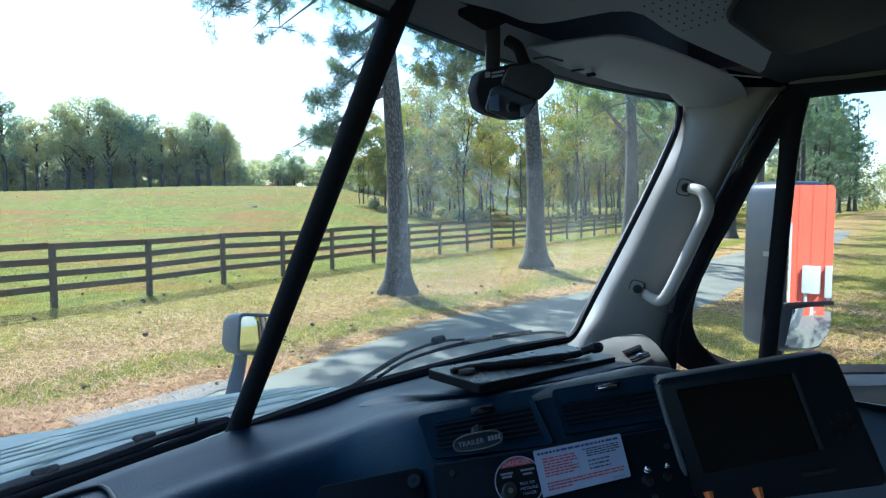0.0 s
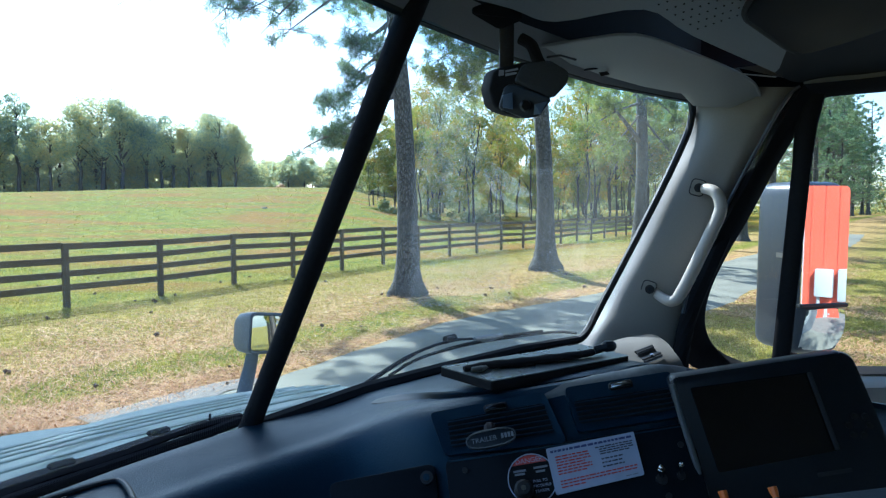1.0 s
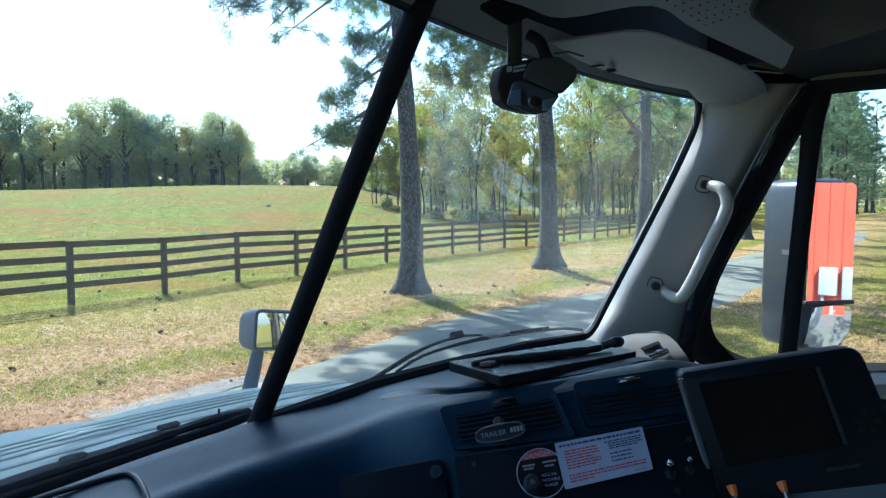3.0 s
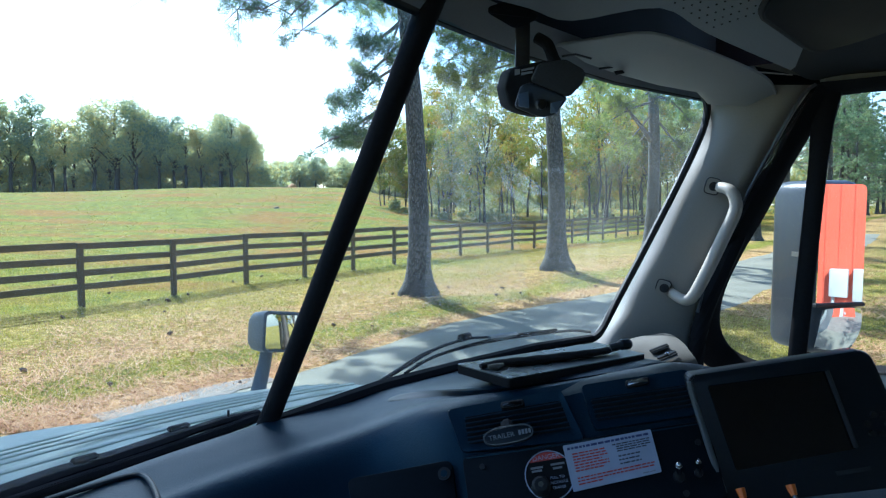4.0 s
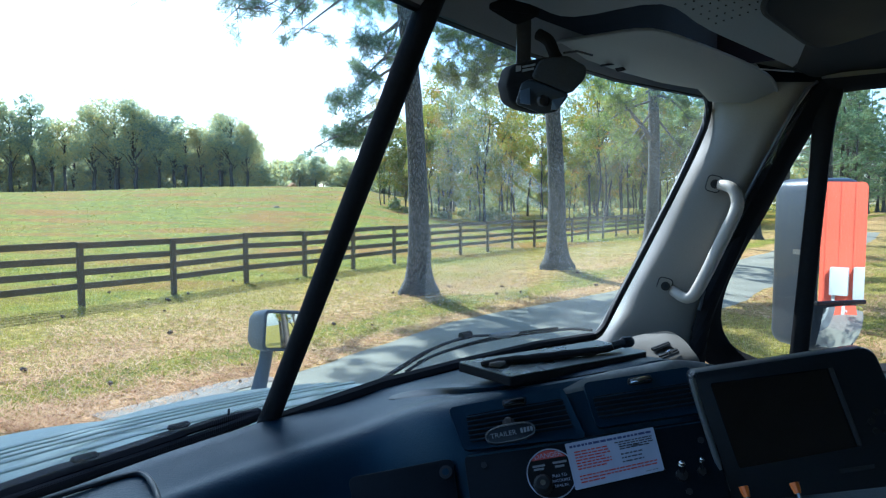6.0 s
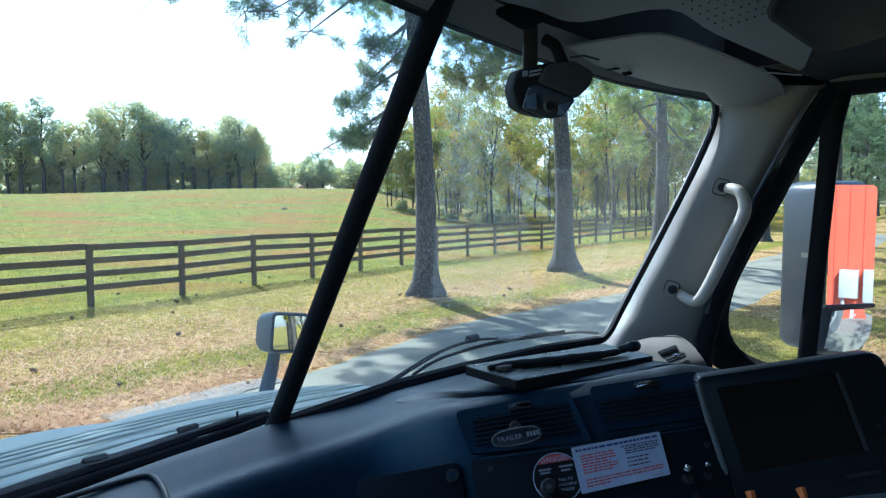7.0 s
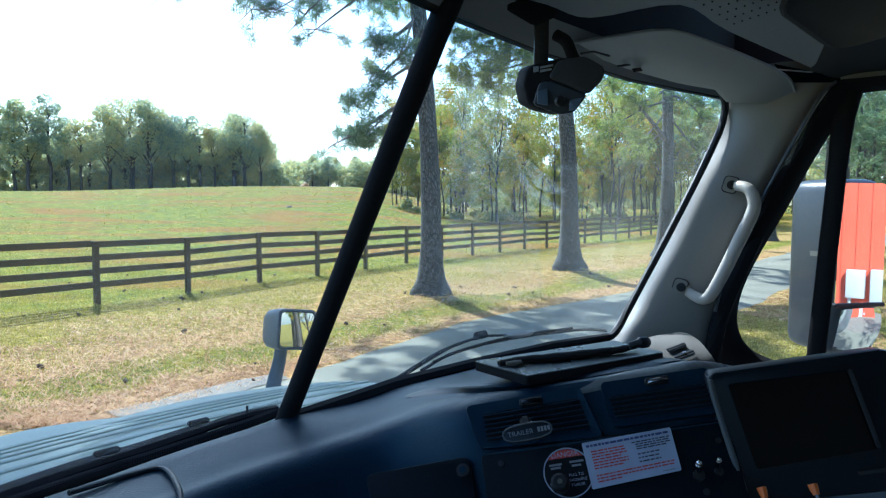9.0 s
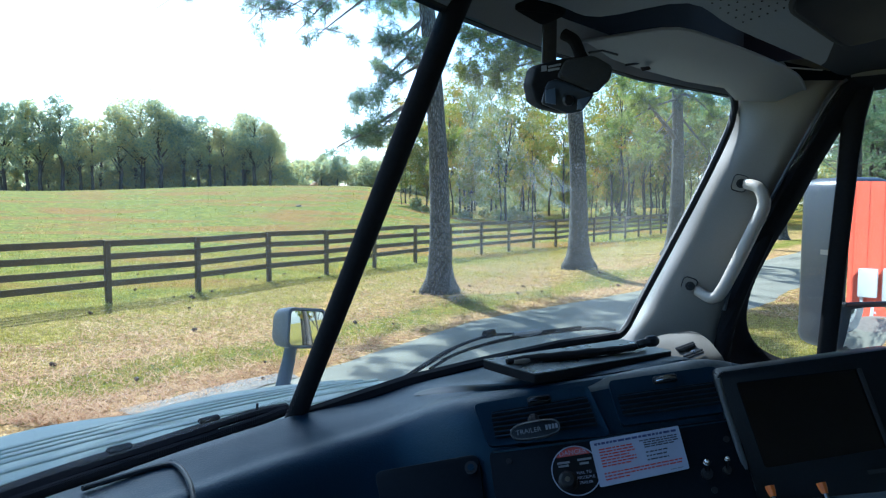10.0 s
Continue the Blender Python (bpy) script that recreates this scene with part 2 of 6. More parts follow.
M_LITTER = leafy("pine_straw", [(0.17, 0.075, 0.03), (0.47, 0.245, 0.105), (0.76, 0.51, 0.28)], 0.05, 0.9)
M_ROAD = surface("worn_asphalt", (0.16, 0.152, 0.115), (0.285, 0.27, 0.208), 0.95, spec=0.05, scale=0.8, fine=90, bump=0.4, bump_size=0.006)
M_GRAVEL = surface("pale_gravel", (0.15, 0.128, 0.10), (0.29, 0.25, 0.20), 0.9, scale=2, fine=45, bump=0.8, bump_size=0.02)
M_FENCE = surface("dark_creosote_board", (0.055, 0.041, 0.019), (0.14, 0.107, 0.055), 0.85, scale=1.5, fine=30, random_tint=0.15, bump=0.4)
M_CONE = surface("pine_cone", (0.05, 0.03, 0.02), (0.16, 0.1, 0.06), 0.9, fine=80)
M_DASH = surface("soft_dash_plastic", (0.006, 0.0155, 0.03), (0.0095, 0.0235, 0.044), 0.45, scale=3, fine=400, bump=0.35, bump_size=0.0018, rough_var=0.06, spec=0.32)
# gloss tinted blue to stand in for the sky's sheen on the dash
M_DASH.node_tree.nodes["Principled BSDF"].inputs["Specular Tint"].default_value = (0.5, 0.8, 1.0, 1)
# grey of the scuffed dash lip, lightened for the light that falls on it
M_LIP = surface("lit_dash_edge", (0.07, 0.08, 0.082), (0.16, 0.17, 0.165), 0.42, scale=9, fine=120, bump=0.3, bump_size=0.001)
M_DASH_HARD = surface("hard_black_plastic", (0.0085, 0.0125, 0.018), (0.0145, 0.0195, 0.027), 0.42, scale=5, fine=300, bump=0.12, bump_size=0.001, spec=0.3)
# black tray's top, lightened in colour for the reflection lying on it
M_TRAY = surface("tray_top_sheen", (0.055, 0.068, 0.069), (0.095, 0.113, 0.112), 0.28, scale=14, fine=90, bump=0.15, bump_size=0.0008, rough_var=0.14)
M_FASCIA = surface("black_fascia", (0.004, 0.006, 0.009), (0.007, 0.0105, 0.0155), 0.62, scale=5, fine=300, bump=0.12, bump_size=0.001, spec=0.1)
M_BLACK = surface("black_rubber", (0.006, 0.006, 0.007), (0.014, 0.014, 0.015), 0.55, scale=6, fine=150, bump=0.15, bump_size=0.001)
M_MATTE = surface("matte_black", (0.011, 0.011, 0.013), (0.017, 0.017, 0.019), 0.85, scale=6, fine=150, bump=0.1, bump_size=0.001, spec=0.15)
M_VISOR = surface("grey_vinyl", (0.345, 0.335, 0.30), (0.40, 0.39, 0.35), 0.6, scale=2.5, fine=300, bump=0.25, bump_size=0.0012)
M_MIRROR_BACK = surface("dark_mirror_shell", (0.055, 0.062, 0.075), (0.085, 0.095, 0.112), 0.38, scale=4, fine=200, bump=0.15, bump_size=0.001)
M_GREY = surface("grey_cab_trim", (0.25, 0.232, 0.198), (0.305, 0.282, 0.242), 0.55, scale=2.5, fine=350, bump=0.2, bump_size=0.0012)
M_GREY_DARK = surface("dark_grey_headliner", (0.225, 0.234, 0.23), (0.27, 0.282, 0.276), 0.75, scale=3, fine=350, bump=0.2, bump_size=0.001)
M_VENT = surface("sun_bleached_vent", (0.08, 0.075, 0.063), (0.105, 0.098, 0.083), 0.6, scale=4, fine=300, bump=0.15, bump_size=0.001)
M_HANDLE = surface("warm_grey_handle", (0.46, 0.41, 0.345), (0.54, 0.485, 0.41), 0.45, scale=5, fine=300, bump=0.1, bump_size=0.0008)
M_SCREEN = surface("dark_screen_glass", (0.004, 0.004, 0.005), (0.006, 0.006, 0.008), 0.12, scale=8, fine=50, bump=0, rough_var=0.05)
M_CHROME = surface("chrome", (0.6, 0.6, 0.6), (0.75, 0.75, 0.75), 0.15, 1.0, scale=20, bump=0)
M_HOOD = surface("weathered_silver_hood", (0.34, 0.38, 0.305), (0.43, 0.465, 0.38), 0.68, 0.0, scale=1.2, fine=40, bump=0.05)
# for the cowl ribs and the reflected stripes laid on the hood
M_RIB_STRIPE = surface("cowl_rib_and_reflection", (0.29, 0.33, 0.27), (0.37, 0.41, 0.34), 0.65, scale=3, fine=60, bump=0.05)
M_SHELL = surface("grey_mirror_shell", (0.075, 0.083, 0.088), (0.115, 0.126, 0.132), 0.45, scale=4, fine=200, bump=0.15, bump_size=0.001)
M_WHITE = surface("white_paint", (0.36, 0.375, 0.37), (0.44, 0.455, 0.45), 0.5, scale=3, fine=80, bump=0.1)
M_RED = surface("red_steel_siding", (0.52, 0.075, 0.035), (0.62, 0.105, 0.05), 0.45, scale=1.0, fine=25, bump=0.05)
M_ROOF = surface("galvanised_roof", (0.35, 0.36, 0.37), (0.5, 0.51, 0.52), 0.4, 0.6, scale=2)
M_GLASS = pane_glass("windshield_glass", (0.9, 0.95, 0.94), film=0.036)
M_DOOR_GLASS = pane_glass("door_glass", (0.92, 0.95, 0.94), film=0.008)
M_TINT_DEEP = tint_film("blue_shade_band", (0.74, 0.88, 0.97))
M_TINT_PALE = tint_film("pale_shade_band", (0.87, 0.94, 0.985))
M_SIDE_LINER = surface("charcoal_liner", (0.028, 0.03, 0.032), (0.042, 0.044, 0.047), 0.8, scale=3, fine=300, bump=0.2, bump_size=0.001, spec=0.25)
M_SMEAR = smear_material("dried_smear", 0.18)
M_HAZE = smear_material("dusty_patch", 0.075)
M_ORANGE = surface("orange_plastic", (0.7, 0.16, 0.02), (0.8, 0.22, 0.04), 0.4, bump=0)
# white card and print, the bluish shade over them mixed into the colour
M_PAPER = surface("shaded_white_placard", (0.38, 0.41, 0.52), (0.45, 0.48, 0.60), 0.5, scale=10, bump=0)
M_INK_RED = surface("red_ink", (0.46, 0.06, 0.05), (0.52, 0.08, 0.065), 0.6, bump=0)
M_INK_BLUE = surface("blue_ink", (0.05, 0.06, 0.16), (0.07, 0.08, 0.2), 0.6, bump=0)
M_INK_BLACK = surface("dark_ink", (0.05, 0.05, 0.07), (0.07, 0.07, 0.09), 0.6, bump=0)
M_GREY_INK = surface("grey_ink", (0.2, 0.21, 0.23), (0.26, 0.27, 0.29), 0.6, bump=0)


def mirror_material():
    m, nt, bsdf = shader("silvered_glass")
    bsdf.inputs["Base Color"].default_value = (0.9, 0.92, 0.92, 1)
    bsdf.inputs["Metallic"].default_value, bsdf.inputs["Roughness"].default_value = 1.0, 0.012
    return m


M_MIRROR = mirror_material()


# ---- mesh helpers ----
def finish(ob, bm, material, smooth=True):
    bm.normal_update()
    for f in bm.faces:
        f.smooth = smooth
    bm.to_mesh(ob.data)
    bm.free()
    ob.data.materials.append(material)
    if smooth:
        ob.data.set_sharp_from_angle(angle=radians(35))
    return ob


def thing(name, bm, material, label="", category="", group="", kind="", smooth=True):
    ob = finish(new(name, bpy.data.meshes.new(name)), bm, material, smooth)
    return tagged(ob, label, category, group, kind)


def base_empty(name, at, label="", category="", group="", kind=""):
    ob = new(name)
    ob.location = at
    ob.empty_display_size = 0.1
    return tagged(ob, label, category, group, kind)


def part(name, bm, material, parent, label="", smooth=True):
    """A bmesh in world coordinates becomes one part under its thing."""
    ob = finish(new(name, bpy.data.meshes.new(name)), bm, material, smooth)
    world_of = Matrix.Translation(parent.location) if parent.parent is None else Matrix.Translation(parent.parent.location) @ parent.matrix_basis
    ob.data.transform(world_of.inverted())
    ob.parent = parent
    if label:
        ob["label"] = label
    return ob


def add_box(bm, centre, size, turn=None, bevel=0.0, segments=2):
    m = Matrix.Translation(centre) @ (turn.to_4x4() if turn else Matrix.Identity(4)) @ Matrix.Diagonal((*size, 1))
    vs = bmesh.ops.create_cube(bm, size=1, matrix=m)["verts"]
    if bevel:
        es = list({e for v in vs for e in v.link_edges})
        bmesh.ops.bevel(bm, geom=es, offset=bevel, segments=segments, affect="EDGES", profile=0.5)
    return bm


def slab(bm, outline, thick, bevel=0.0, segments=2, away=None):
    """A flat outline of points in space, given thickness along its normal (or along away)."""
    pts = [Vector(p) for p in outline]
    nrm = Vector((0, 0, 0))
    for a, b in zip(pts, pts[1:] + pts[:1]):
        nrm += a.cross(b)
    nrm.normalize()
    off = (Vector(away).normalized() if away is not None else nrm) * thick
    lo = [bm.verts.new(p) for p in pts]
    hi = [bm.verts.new(p + off) for p in pts]
    faces = [bm.faces.new(lo[::-1]), bm.faces.new(hi)]
    k = len(pts)
    for i in range(k):
        faces.append(bm.faces.new((lo[i], lo[(i + 1) % k], hi[(i + 1) % k], hi[i])))
    bmesh.ops.recalc_face_normals(bm, faces=faces)
    if bevel:
        es = list({e for f in faces for e in f.edges})
        bmesh.ops.bevel(bm, geom=es, offset=bevel, segments=segments, affect="EDGES", profile=0.5)
    return bm


def tube(bm, path, radii, sides=10, caps=True, flat=1.0, flat_axis=None):
    """A round (or flattened) bar along a path."""
    pts = [Vector(p) for p in path]
    if not hasattr(radii, "__len__"):
        radii = [radii] * len(pts)
    rings = []
    up = Vector((0.13, 0.21, 0.97)) if flat_axis is None else Vector(flat_axis)
    for i, p in enumerate(pts):
        d = (pts[min(i + 1, len(pts) - 1)] - pts[max(i - 1, 0)]).normalized()
        a = (up - d * up.dot(d))
        a = a.normalized() if a.length > 1e-4 else d.orthogonal().normalized()
        b = d.cross(a)
        rings.append([bm.verts.new(p + radii[i] * (flat * math.cos(q) * a + math.sin(q) * b)) for q in [2 * math.pi * j / sides for j in range(sides)]])
    for r, s in zip(rings, rings[1:]):
        for j in range(sides):
            bm.faces.new((r[j], r[(j + 1) % sides], s[(j + 1) % sides], s[j]))
    if caps:
        bm.faces.new(rings[0][::-1])
        bm.faces.new(rings[-1])
    return bm


def curve(points, n=6):
    """A smooth line through the points."""
    p = [Vector(q) for q in points]
    p = [2 * p[0] - p[1]] + p + [2 * p[-1] - p[-2]]
    out = []
    for i in range(1, len(p) - 2):
        for k in range(n):
            t = k / n
            out.append(0.5 * (2 * p[i] + (p[i + 1] - p[i - 1]) * t + (2 * p[i - 1] - 5 * p[i] + 4 * p[i + 1] - p[i + 2]) * t * t + (3 * p[i] - p[i - 1] - 3 * p[i + 1] + p[i + 2]) * t ** 3))
    return out + [p[-2]]


def loft(bm, rings, closed=False):
    rows = [[bm.verts.new(p) for p in r] for r in rings]
    for a, b in zip(rows, rows[1:]):
        k = len(a)
        for j in range(k if closed else k - 1):
            bm.faces.new((a[j], a[(j + 1) % k], b[(j + 1) % k], b[j]))
    return rows


def rounded(corners, radius, n=5):
    """The outline with its corners rounded; radius may be one or one per corner."""
    pts = [Vector(p) for p in corners]
    out = []
    for i, p in enumerate(pts):
        r = radius[i] if hasattr(radius, "__len__") else radius
        a, b = pts[i - 1] - p, pts[(i + 1) % len(pts)] - p
        r = min(r, a.length * 0.48, b.length * 0.48)
        if r < 1e-5:
            out.append(p)
            continue
        s, e = p + a.normalized() * r, p + b.normalized() * r
        for k in range(n + 1):
            t = k / n
            out.append((1 - t) ** 2 * s + 2 * t * (1 - t) * p + t * t * e)
    return out


def raw_mesh(name, verts, faces, material, smooth=False):
    me = bpy.data.meshes.new(name)
    me.from_pydata(verts, [], faces)
    me.materials.append(material)
    if smooth:
        me.shade_smooth()
    return me


# ---- outdoors: the lie of the land ----
ROAD_DIR = Vector((0.59, 0.807, 0))
ROAD_SIDE = Vector((0.807, -0.59, 0))


def smooth(a, b, x):
    t = min(1.0, max(0.0, (x - a) / (b - a)))
    return t * t * (3 - 2 * t)


def land(x, y):
    """Height of the ground: level round the road, a field that swells to a ridge."""
    r = math.hypot(x, y)
    u = x / max(y, 8.0)
    swell = 5.2 * smooth(28, 150, r) * smooth(0.02, -0.2, u) * (1 - 0.3 * smooth(-0.3, -0.72, u)) if y > 0 else 0.0
    swell += 0.5 * smooth(45, 110, r)
    if u < -0.05 and y > 0:
        swell += 1.2 * smooth(175, 235, y)
    near = 0.05 * noise.noise((x * 0.35, y * 0.35, 0)) * smooth(7.3, 9, abs(x * 0.807 - y * 0.59))
    for tx, ty, up in ((-1.1, 16.0, 0.16), (3.15, 21.5, 0.26), (8.0, 28.0, 0.2)):
        near += up * math.exp(-((x - tx) ** 2 + (y - ty) ** 2) / 1.6)
    return swell + near


def build_ground():
    xs = sorted(set([-900, -500, -320] + list(range(-240, -40, 8)) + [v * 1.0 for v in range(-40, 42)] + list(range(42, 200, 8)) + [260, 400, 900]))
    ys = sorted(set([-900, -300, -120, -60, -30, -15] + [v * 0.8 for v in range(-8, 70)] + list(range(56, 260, 6)) + [300, 420, 900]))
    verts = [(x, y, land(x, y) - 0.02) for y in ys for x in xs]
    k = len(xs)
    faces = [(j * k + i, j * k + i + 1, (j + 1) * k + i + 1, (j + 1) * k + i) for j in range(len(ys) - 1) for i in range(k - 1)]
    tagged(new("ground", raw_mesh("ground", verts, faces, M_MEADOW, True)), "mown autumn pasture with green and russet grass", "ground", kind="structure")


def build_strip(name, side_a, side_b, s0, s1, lift, material, label, rag=0.14, kind="structure", bow=0.0):
    n = int((s1 - s0) / 0.5)
    verts, faces = [], []
    for i in range(n + 1):
        s = s0 + (s1 - s0) * i / n
        ja, jb = rag * noise.noise((s * 0.7, 1.3, 0)) + rag * 0.5 * noise.noise((s * 2.9, 8.3, 0)), rag * noise.noise((s * 0.7, 7.7, 0)) + rag * 0.5 * noise.noise((s * 2.9, 3.3, 0))
        for j in range(6):
            far = side_a + ja - bow * math.exp(-((s - 11.0) / 3.6) ** 2)
            w = far + (side_b + jb - far) * j / 5
            p = ROAD_DIR * s + ROAD_SIDE * w
            z = land(p.x, p.y) * 0.25 + lift * (1 if 0 < j < 5 else -0.6)
            verts.append((p.x, p.y, z))
    for i in range(n):
        for j in range(5):
            a = i * 6 + j
            faces.append((a, a + 1, a + 7, a + 6))
    return tagged(new(name, raw_mesh(name, verts, faces, material, True)), label, name, kind=kind)


build_ground()
build_strip("road", -7.05, -4.0, -70, 160, 0.035, M_ROAD, "narrow worn grey asphalt lane with ragged edges", bow=0.75)
build_strip("driveway", -4.05, 3.4, -9, 9, 0.03, M_ROAD, "grey asphalt driveway under the truck", 0.3)
build_strip("gravel_yard", 3.3, 44.0, -30, 20, 0.022, M_GRAVEL, "grey gravel yard between the truck and the barn", 0.3)
build_strip("gravel_edge", -7.5, -7.0, 3.2, 5.4, 0.012, M_GRAVEL, "pale gravel along the edge of the lane", 0.35)


# ---- plank fence along the field ----
FENCE_FROM, FENCE_DIR, FENCE_SIDE = Vector((-8.7, 14.6, 0)), Vector((0.519, 0.855, 0)), Vector((-0.855, 0.519, 0))


def fence_at(s):
    bow = 0.37 * math.sin(math.pi * min(max(s, -8), 40) / 29)
    p = FENCE_FROM + FENCE_DIR * s + FENCE_SIDE * bow
    p.z = land(p.x, p.y)
    return p


def build_fence():
    fence = base_empty("plank_fence", fence_at(0), "dark four-board plank fence on square posts", "fence")
    rnd = random.Random(11)
    spots = [fence_at(2.44 * (i - 4)) for i in range(38)]
    turn = Matrix.Rotation(math.atan2(FENCE_DIR.y, FENCE_DIR.x), 3, "Z")
    post = None
    for p in spots:
        m = Matrix.Translation(p) @ (turn @ Matrix.Rotation(rnd.uniform(-0.015, 0.015), 3, "X")).to_4x4()
        if post is None:
            bm = bmesh.new()
            add_box(bm, (0, 0, 0.62), (0.13, 0.11, 1.64), bevel=0.012, segments=1)
            post = finish(new("post", bpy.data.meshes.new("post")), bm, M_FENCE, False)
            ob = post
        else:
            ob = new("post", post.data)
        ob.parent = fence
        ob.matrix_basis = Matrix.Translation(-fence.location) @ m
    bm = bmesh.new()
    add_box(bm, (0.5, 0, 0), (1.0, 0.032, 0.145), bevel=0.006, segments=1)
    plank = bpy.data.meshes.new("board")
    bm.to_mesh(plank)
    bm.free()
    plank.materials.append(M_FENCE)
    back = FENCE_SIDE * 0.072
    for a, b in zip(spots, spots[1:]):
        d = b - a
        for hgt in (1.36, 1.05, 0.74, 0.43):
            ob = new("board", plank)
            ob.parent = fence
            tilt = math.atan2(d.z, d.length) + rnd.uniform(-0.006, 0.006)
            ob.matrix_basis = (Matrix.Translation(a - fence.location + back + Vector((0, 0, hgt + rnd.uniform(-0.012, 0.012))))
                               @ Matrix.Rotation(math.atan2(d.y, d.x), 4, "Z") @ Matrix.Rotation(-tilt, 4, "Y") @ Matrix.Diagonal((d.length * 0.998, 1, 1, 1)))


build_fence()


# ---- trees ----
def needle_mesh(name, tufts, rng, needles=16, length=0.17, width=0.016, material=None):
    """tufts: array of centres; each carries a spray of needles, one joined island."""
    c = np.asarray(tufts)
    k = len(c)
    d = rng.normal(size=(k, needles, 3))
    d[:, :, 2] += 0.25
    d /= np.linalg.norm(d, axis=2, keepdims=True)
    side = np.cross(d, rng.normal(size=(k, needles, 3)))
    side /= np.linalg.norm(side, axis=2, keepdims=True)
    ln = length * rng.uniform(0.65, 1.25, size=(k, needles, 1))
    tip = c[:, None, :] + d * ln
    tip[:, :, 2] -= 0.02
    base = c[:, None, :] + d * 0.01
    mid = c[:, None, :] + d * ln * 0.55
    verts = np.concatenate([np.repeat(c[:, None, :], needles, 1), mid + side * width, mid - side * width, tip], axis=2).reshape(-1, 3)
    n = k * needles
    faces = [(4 * i, 4 * i + 1, 4 * i + 3, 4 * i + 2) for i in range(n)]
    return raw_mesh(name, verts.tolist(), faces, material or M_NEEDLES)


def pine(name, base, height, radius, limbs, rng, lean=(0, 0), upper=26, upper_from=9.0, spread=3.6, tufts_each=70, label="", clouds=(), needle_w=0.0055, gap=None, needles=20, foliage=None):
    """A tall pine: flared trunk, curving limbs, tufts of needles towards the limbs' ends."""
    base = Vector(base)
    tree = base_empty(name, base, label or "tall pine with grey scaly bark and tufted needles", "tree", "pines by the lane")
    bm = bmesh.new()

    def axis(h):
        t = h / height
        return base + Vector((lean[0] * t + 0.12 * math.sin(h * 0.45), lean[1] * t, h))

    hs = [-0.3, 0.0, 0.12, 0.3, 0.6, 1.1] + [2 + i * (height - 2) / 12 for i in range(13)]
    rad = [radius * (2.0 if h <= 0 else 1.75 if h < 0.2 else 1.42 if h < 0.4 else 1.2 if h < 0.8 else 1.06 if h < 1.5 else max(0.08, 1 - 0.93 * (h / height) ** 1.25)) for h in hs]
    sides = 20
    rings = []
    for h, r in zip(hs, rad):
        ring = []
        for j in range(sides):
            q = 2 * math.pi * j / sides
            wob = 1 + 0.05 * noise.noise((math.cos(q) * 2, math.sin(q) * 2, h * 1.3)) + (0.14 * math.cos(5 * q + 1) if h < 0.5 else 0) * (0.5 - max(h, 0))
            ring.append(axis(h) + Vector((math.cos(q), math.sin(q), 0)) * r * wob)
        rings.append(ring)
    loft(bm, rings, closed=True)
    part("trunk", bm, M_BARK, tree)
    tufts, wood = [], bmesh.new()

    def limb(start_h, tip, thick, count, bare=0.35):
        a, tip = axis(start_h), Vector(tip)
        d = tip - a
        sag = Vector((0, 0, 0.16 * d.length * rng.uniform(-0.3, 1.0)))
        path = curve([a, a + d * 0.35 + sag, a + d * 0.7 + sag * 0.9, tip], 4)
        tube(wood, path, [thick * (1 - 0.85 * i / (len(path) - 1)) for i in range(len(path))], 6)
        for _ in range(max(3, count // 14)):
            t = rng.uniform(bare, 1.0)
            p = path[min(int(t * (len(path) - 1)), len(path) - 1)]
            out = Vector(rng.normal(size=3)) * Vector((1, 1, 0.55)).length / 1.6
            out.z = out.z * 0.5 + 0.12
            twig = p + out.normalized() * rng.uniform(0.35, 0.95) * min(1.2, d.length * 0.35)
            tube(wood, [p, (p + twig) / 2 + Vector((0, 0, 0.05)), twig], [0.014, 0.01, 0.006], 4)
            for t2 in (0.45, 0.75, 1.0):
                clump = p + (twig - p) * (t2 + rng.uniform(-0.12, 0.1)) + Vector(rng.normal(size=3)) * 0.10
                tube(wood, [p.lerp(twig, t2 * 0.8), clump], [0.006, 0.004], 3)
                for _ in range(4):
                    q = clump + Vector(rng.normal(size=3)) * 0.04
                    tufts.append((q.x, q.y, q.z))

    for row in limbs:
        limb(*row)
    for i in range(upper):
        h = upper_from + (height - upper_from - 0.6) * (i + rng.uniform(0, 0.8)) / upper
        q = rng.uniform(0, 2 * math.pi)
        ln = spread * (1.1 - 0.75 * (h - upper_from) / (height - upper_from)) * rng.uniform(0.6, 1.15)
        a = axis(h)
        limb(h, a + Vector((math.cos(q) * ln, math.sin(q) * ln, ln * rng.uniform(0.0, 0.35))), 0.05, tufts_each)
    # extra boughs added high in the crown for the shade they cast
    for c, r, count in clouds:
        c = Vector(c)
        a = axis(max(3.0, c.z - 1.0))
        path = curve([a, a.lerp(c, 0.5) + Vector((0, 0, 0.3)), c], 4)
        tube(wood, path, [0.07 * (1 - 0.8 * i / (len(path) - 1)) for i in range(len(path))], 6)
        for _ in range(count // 12):
            d = Vector(rng.normal(size=3)).normalized() * r * rng.uniform(0.3, 1.0)
            d.z *= 0.5
            tube(wood, [c, c + d], [0.015, 0.006], 4)
            for _ in range(3):
                clump = c + d + Vector(rng.normal(size=3)) * 0.22
                for _ in range(4):
                    q = clump + Vector(rng.normal(size=3)) * 0.05
                    tufts.append((q.x, q.y, q.z))
    part("limbs", wood, M_BARK_FAR, tree)
    # leave out tufts along the sun's line, so a patch of sunlight gets through
    if gap:
        p0, way, wide = Vector(gap[0]), to_sun, gap[1]
        tufts = [t for t in tufts if ((Vector(t) - p0) - way * (Vector(t) - p0).dot(way)).length > wide]
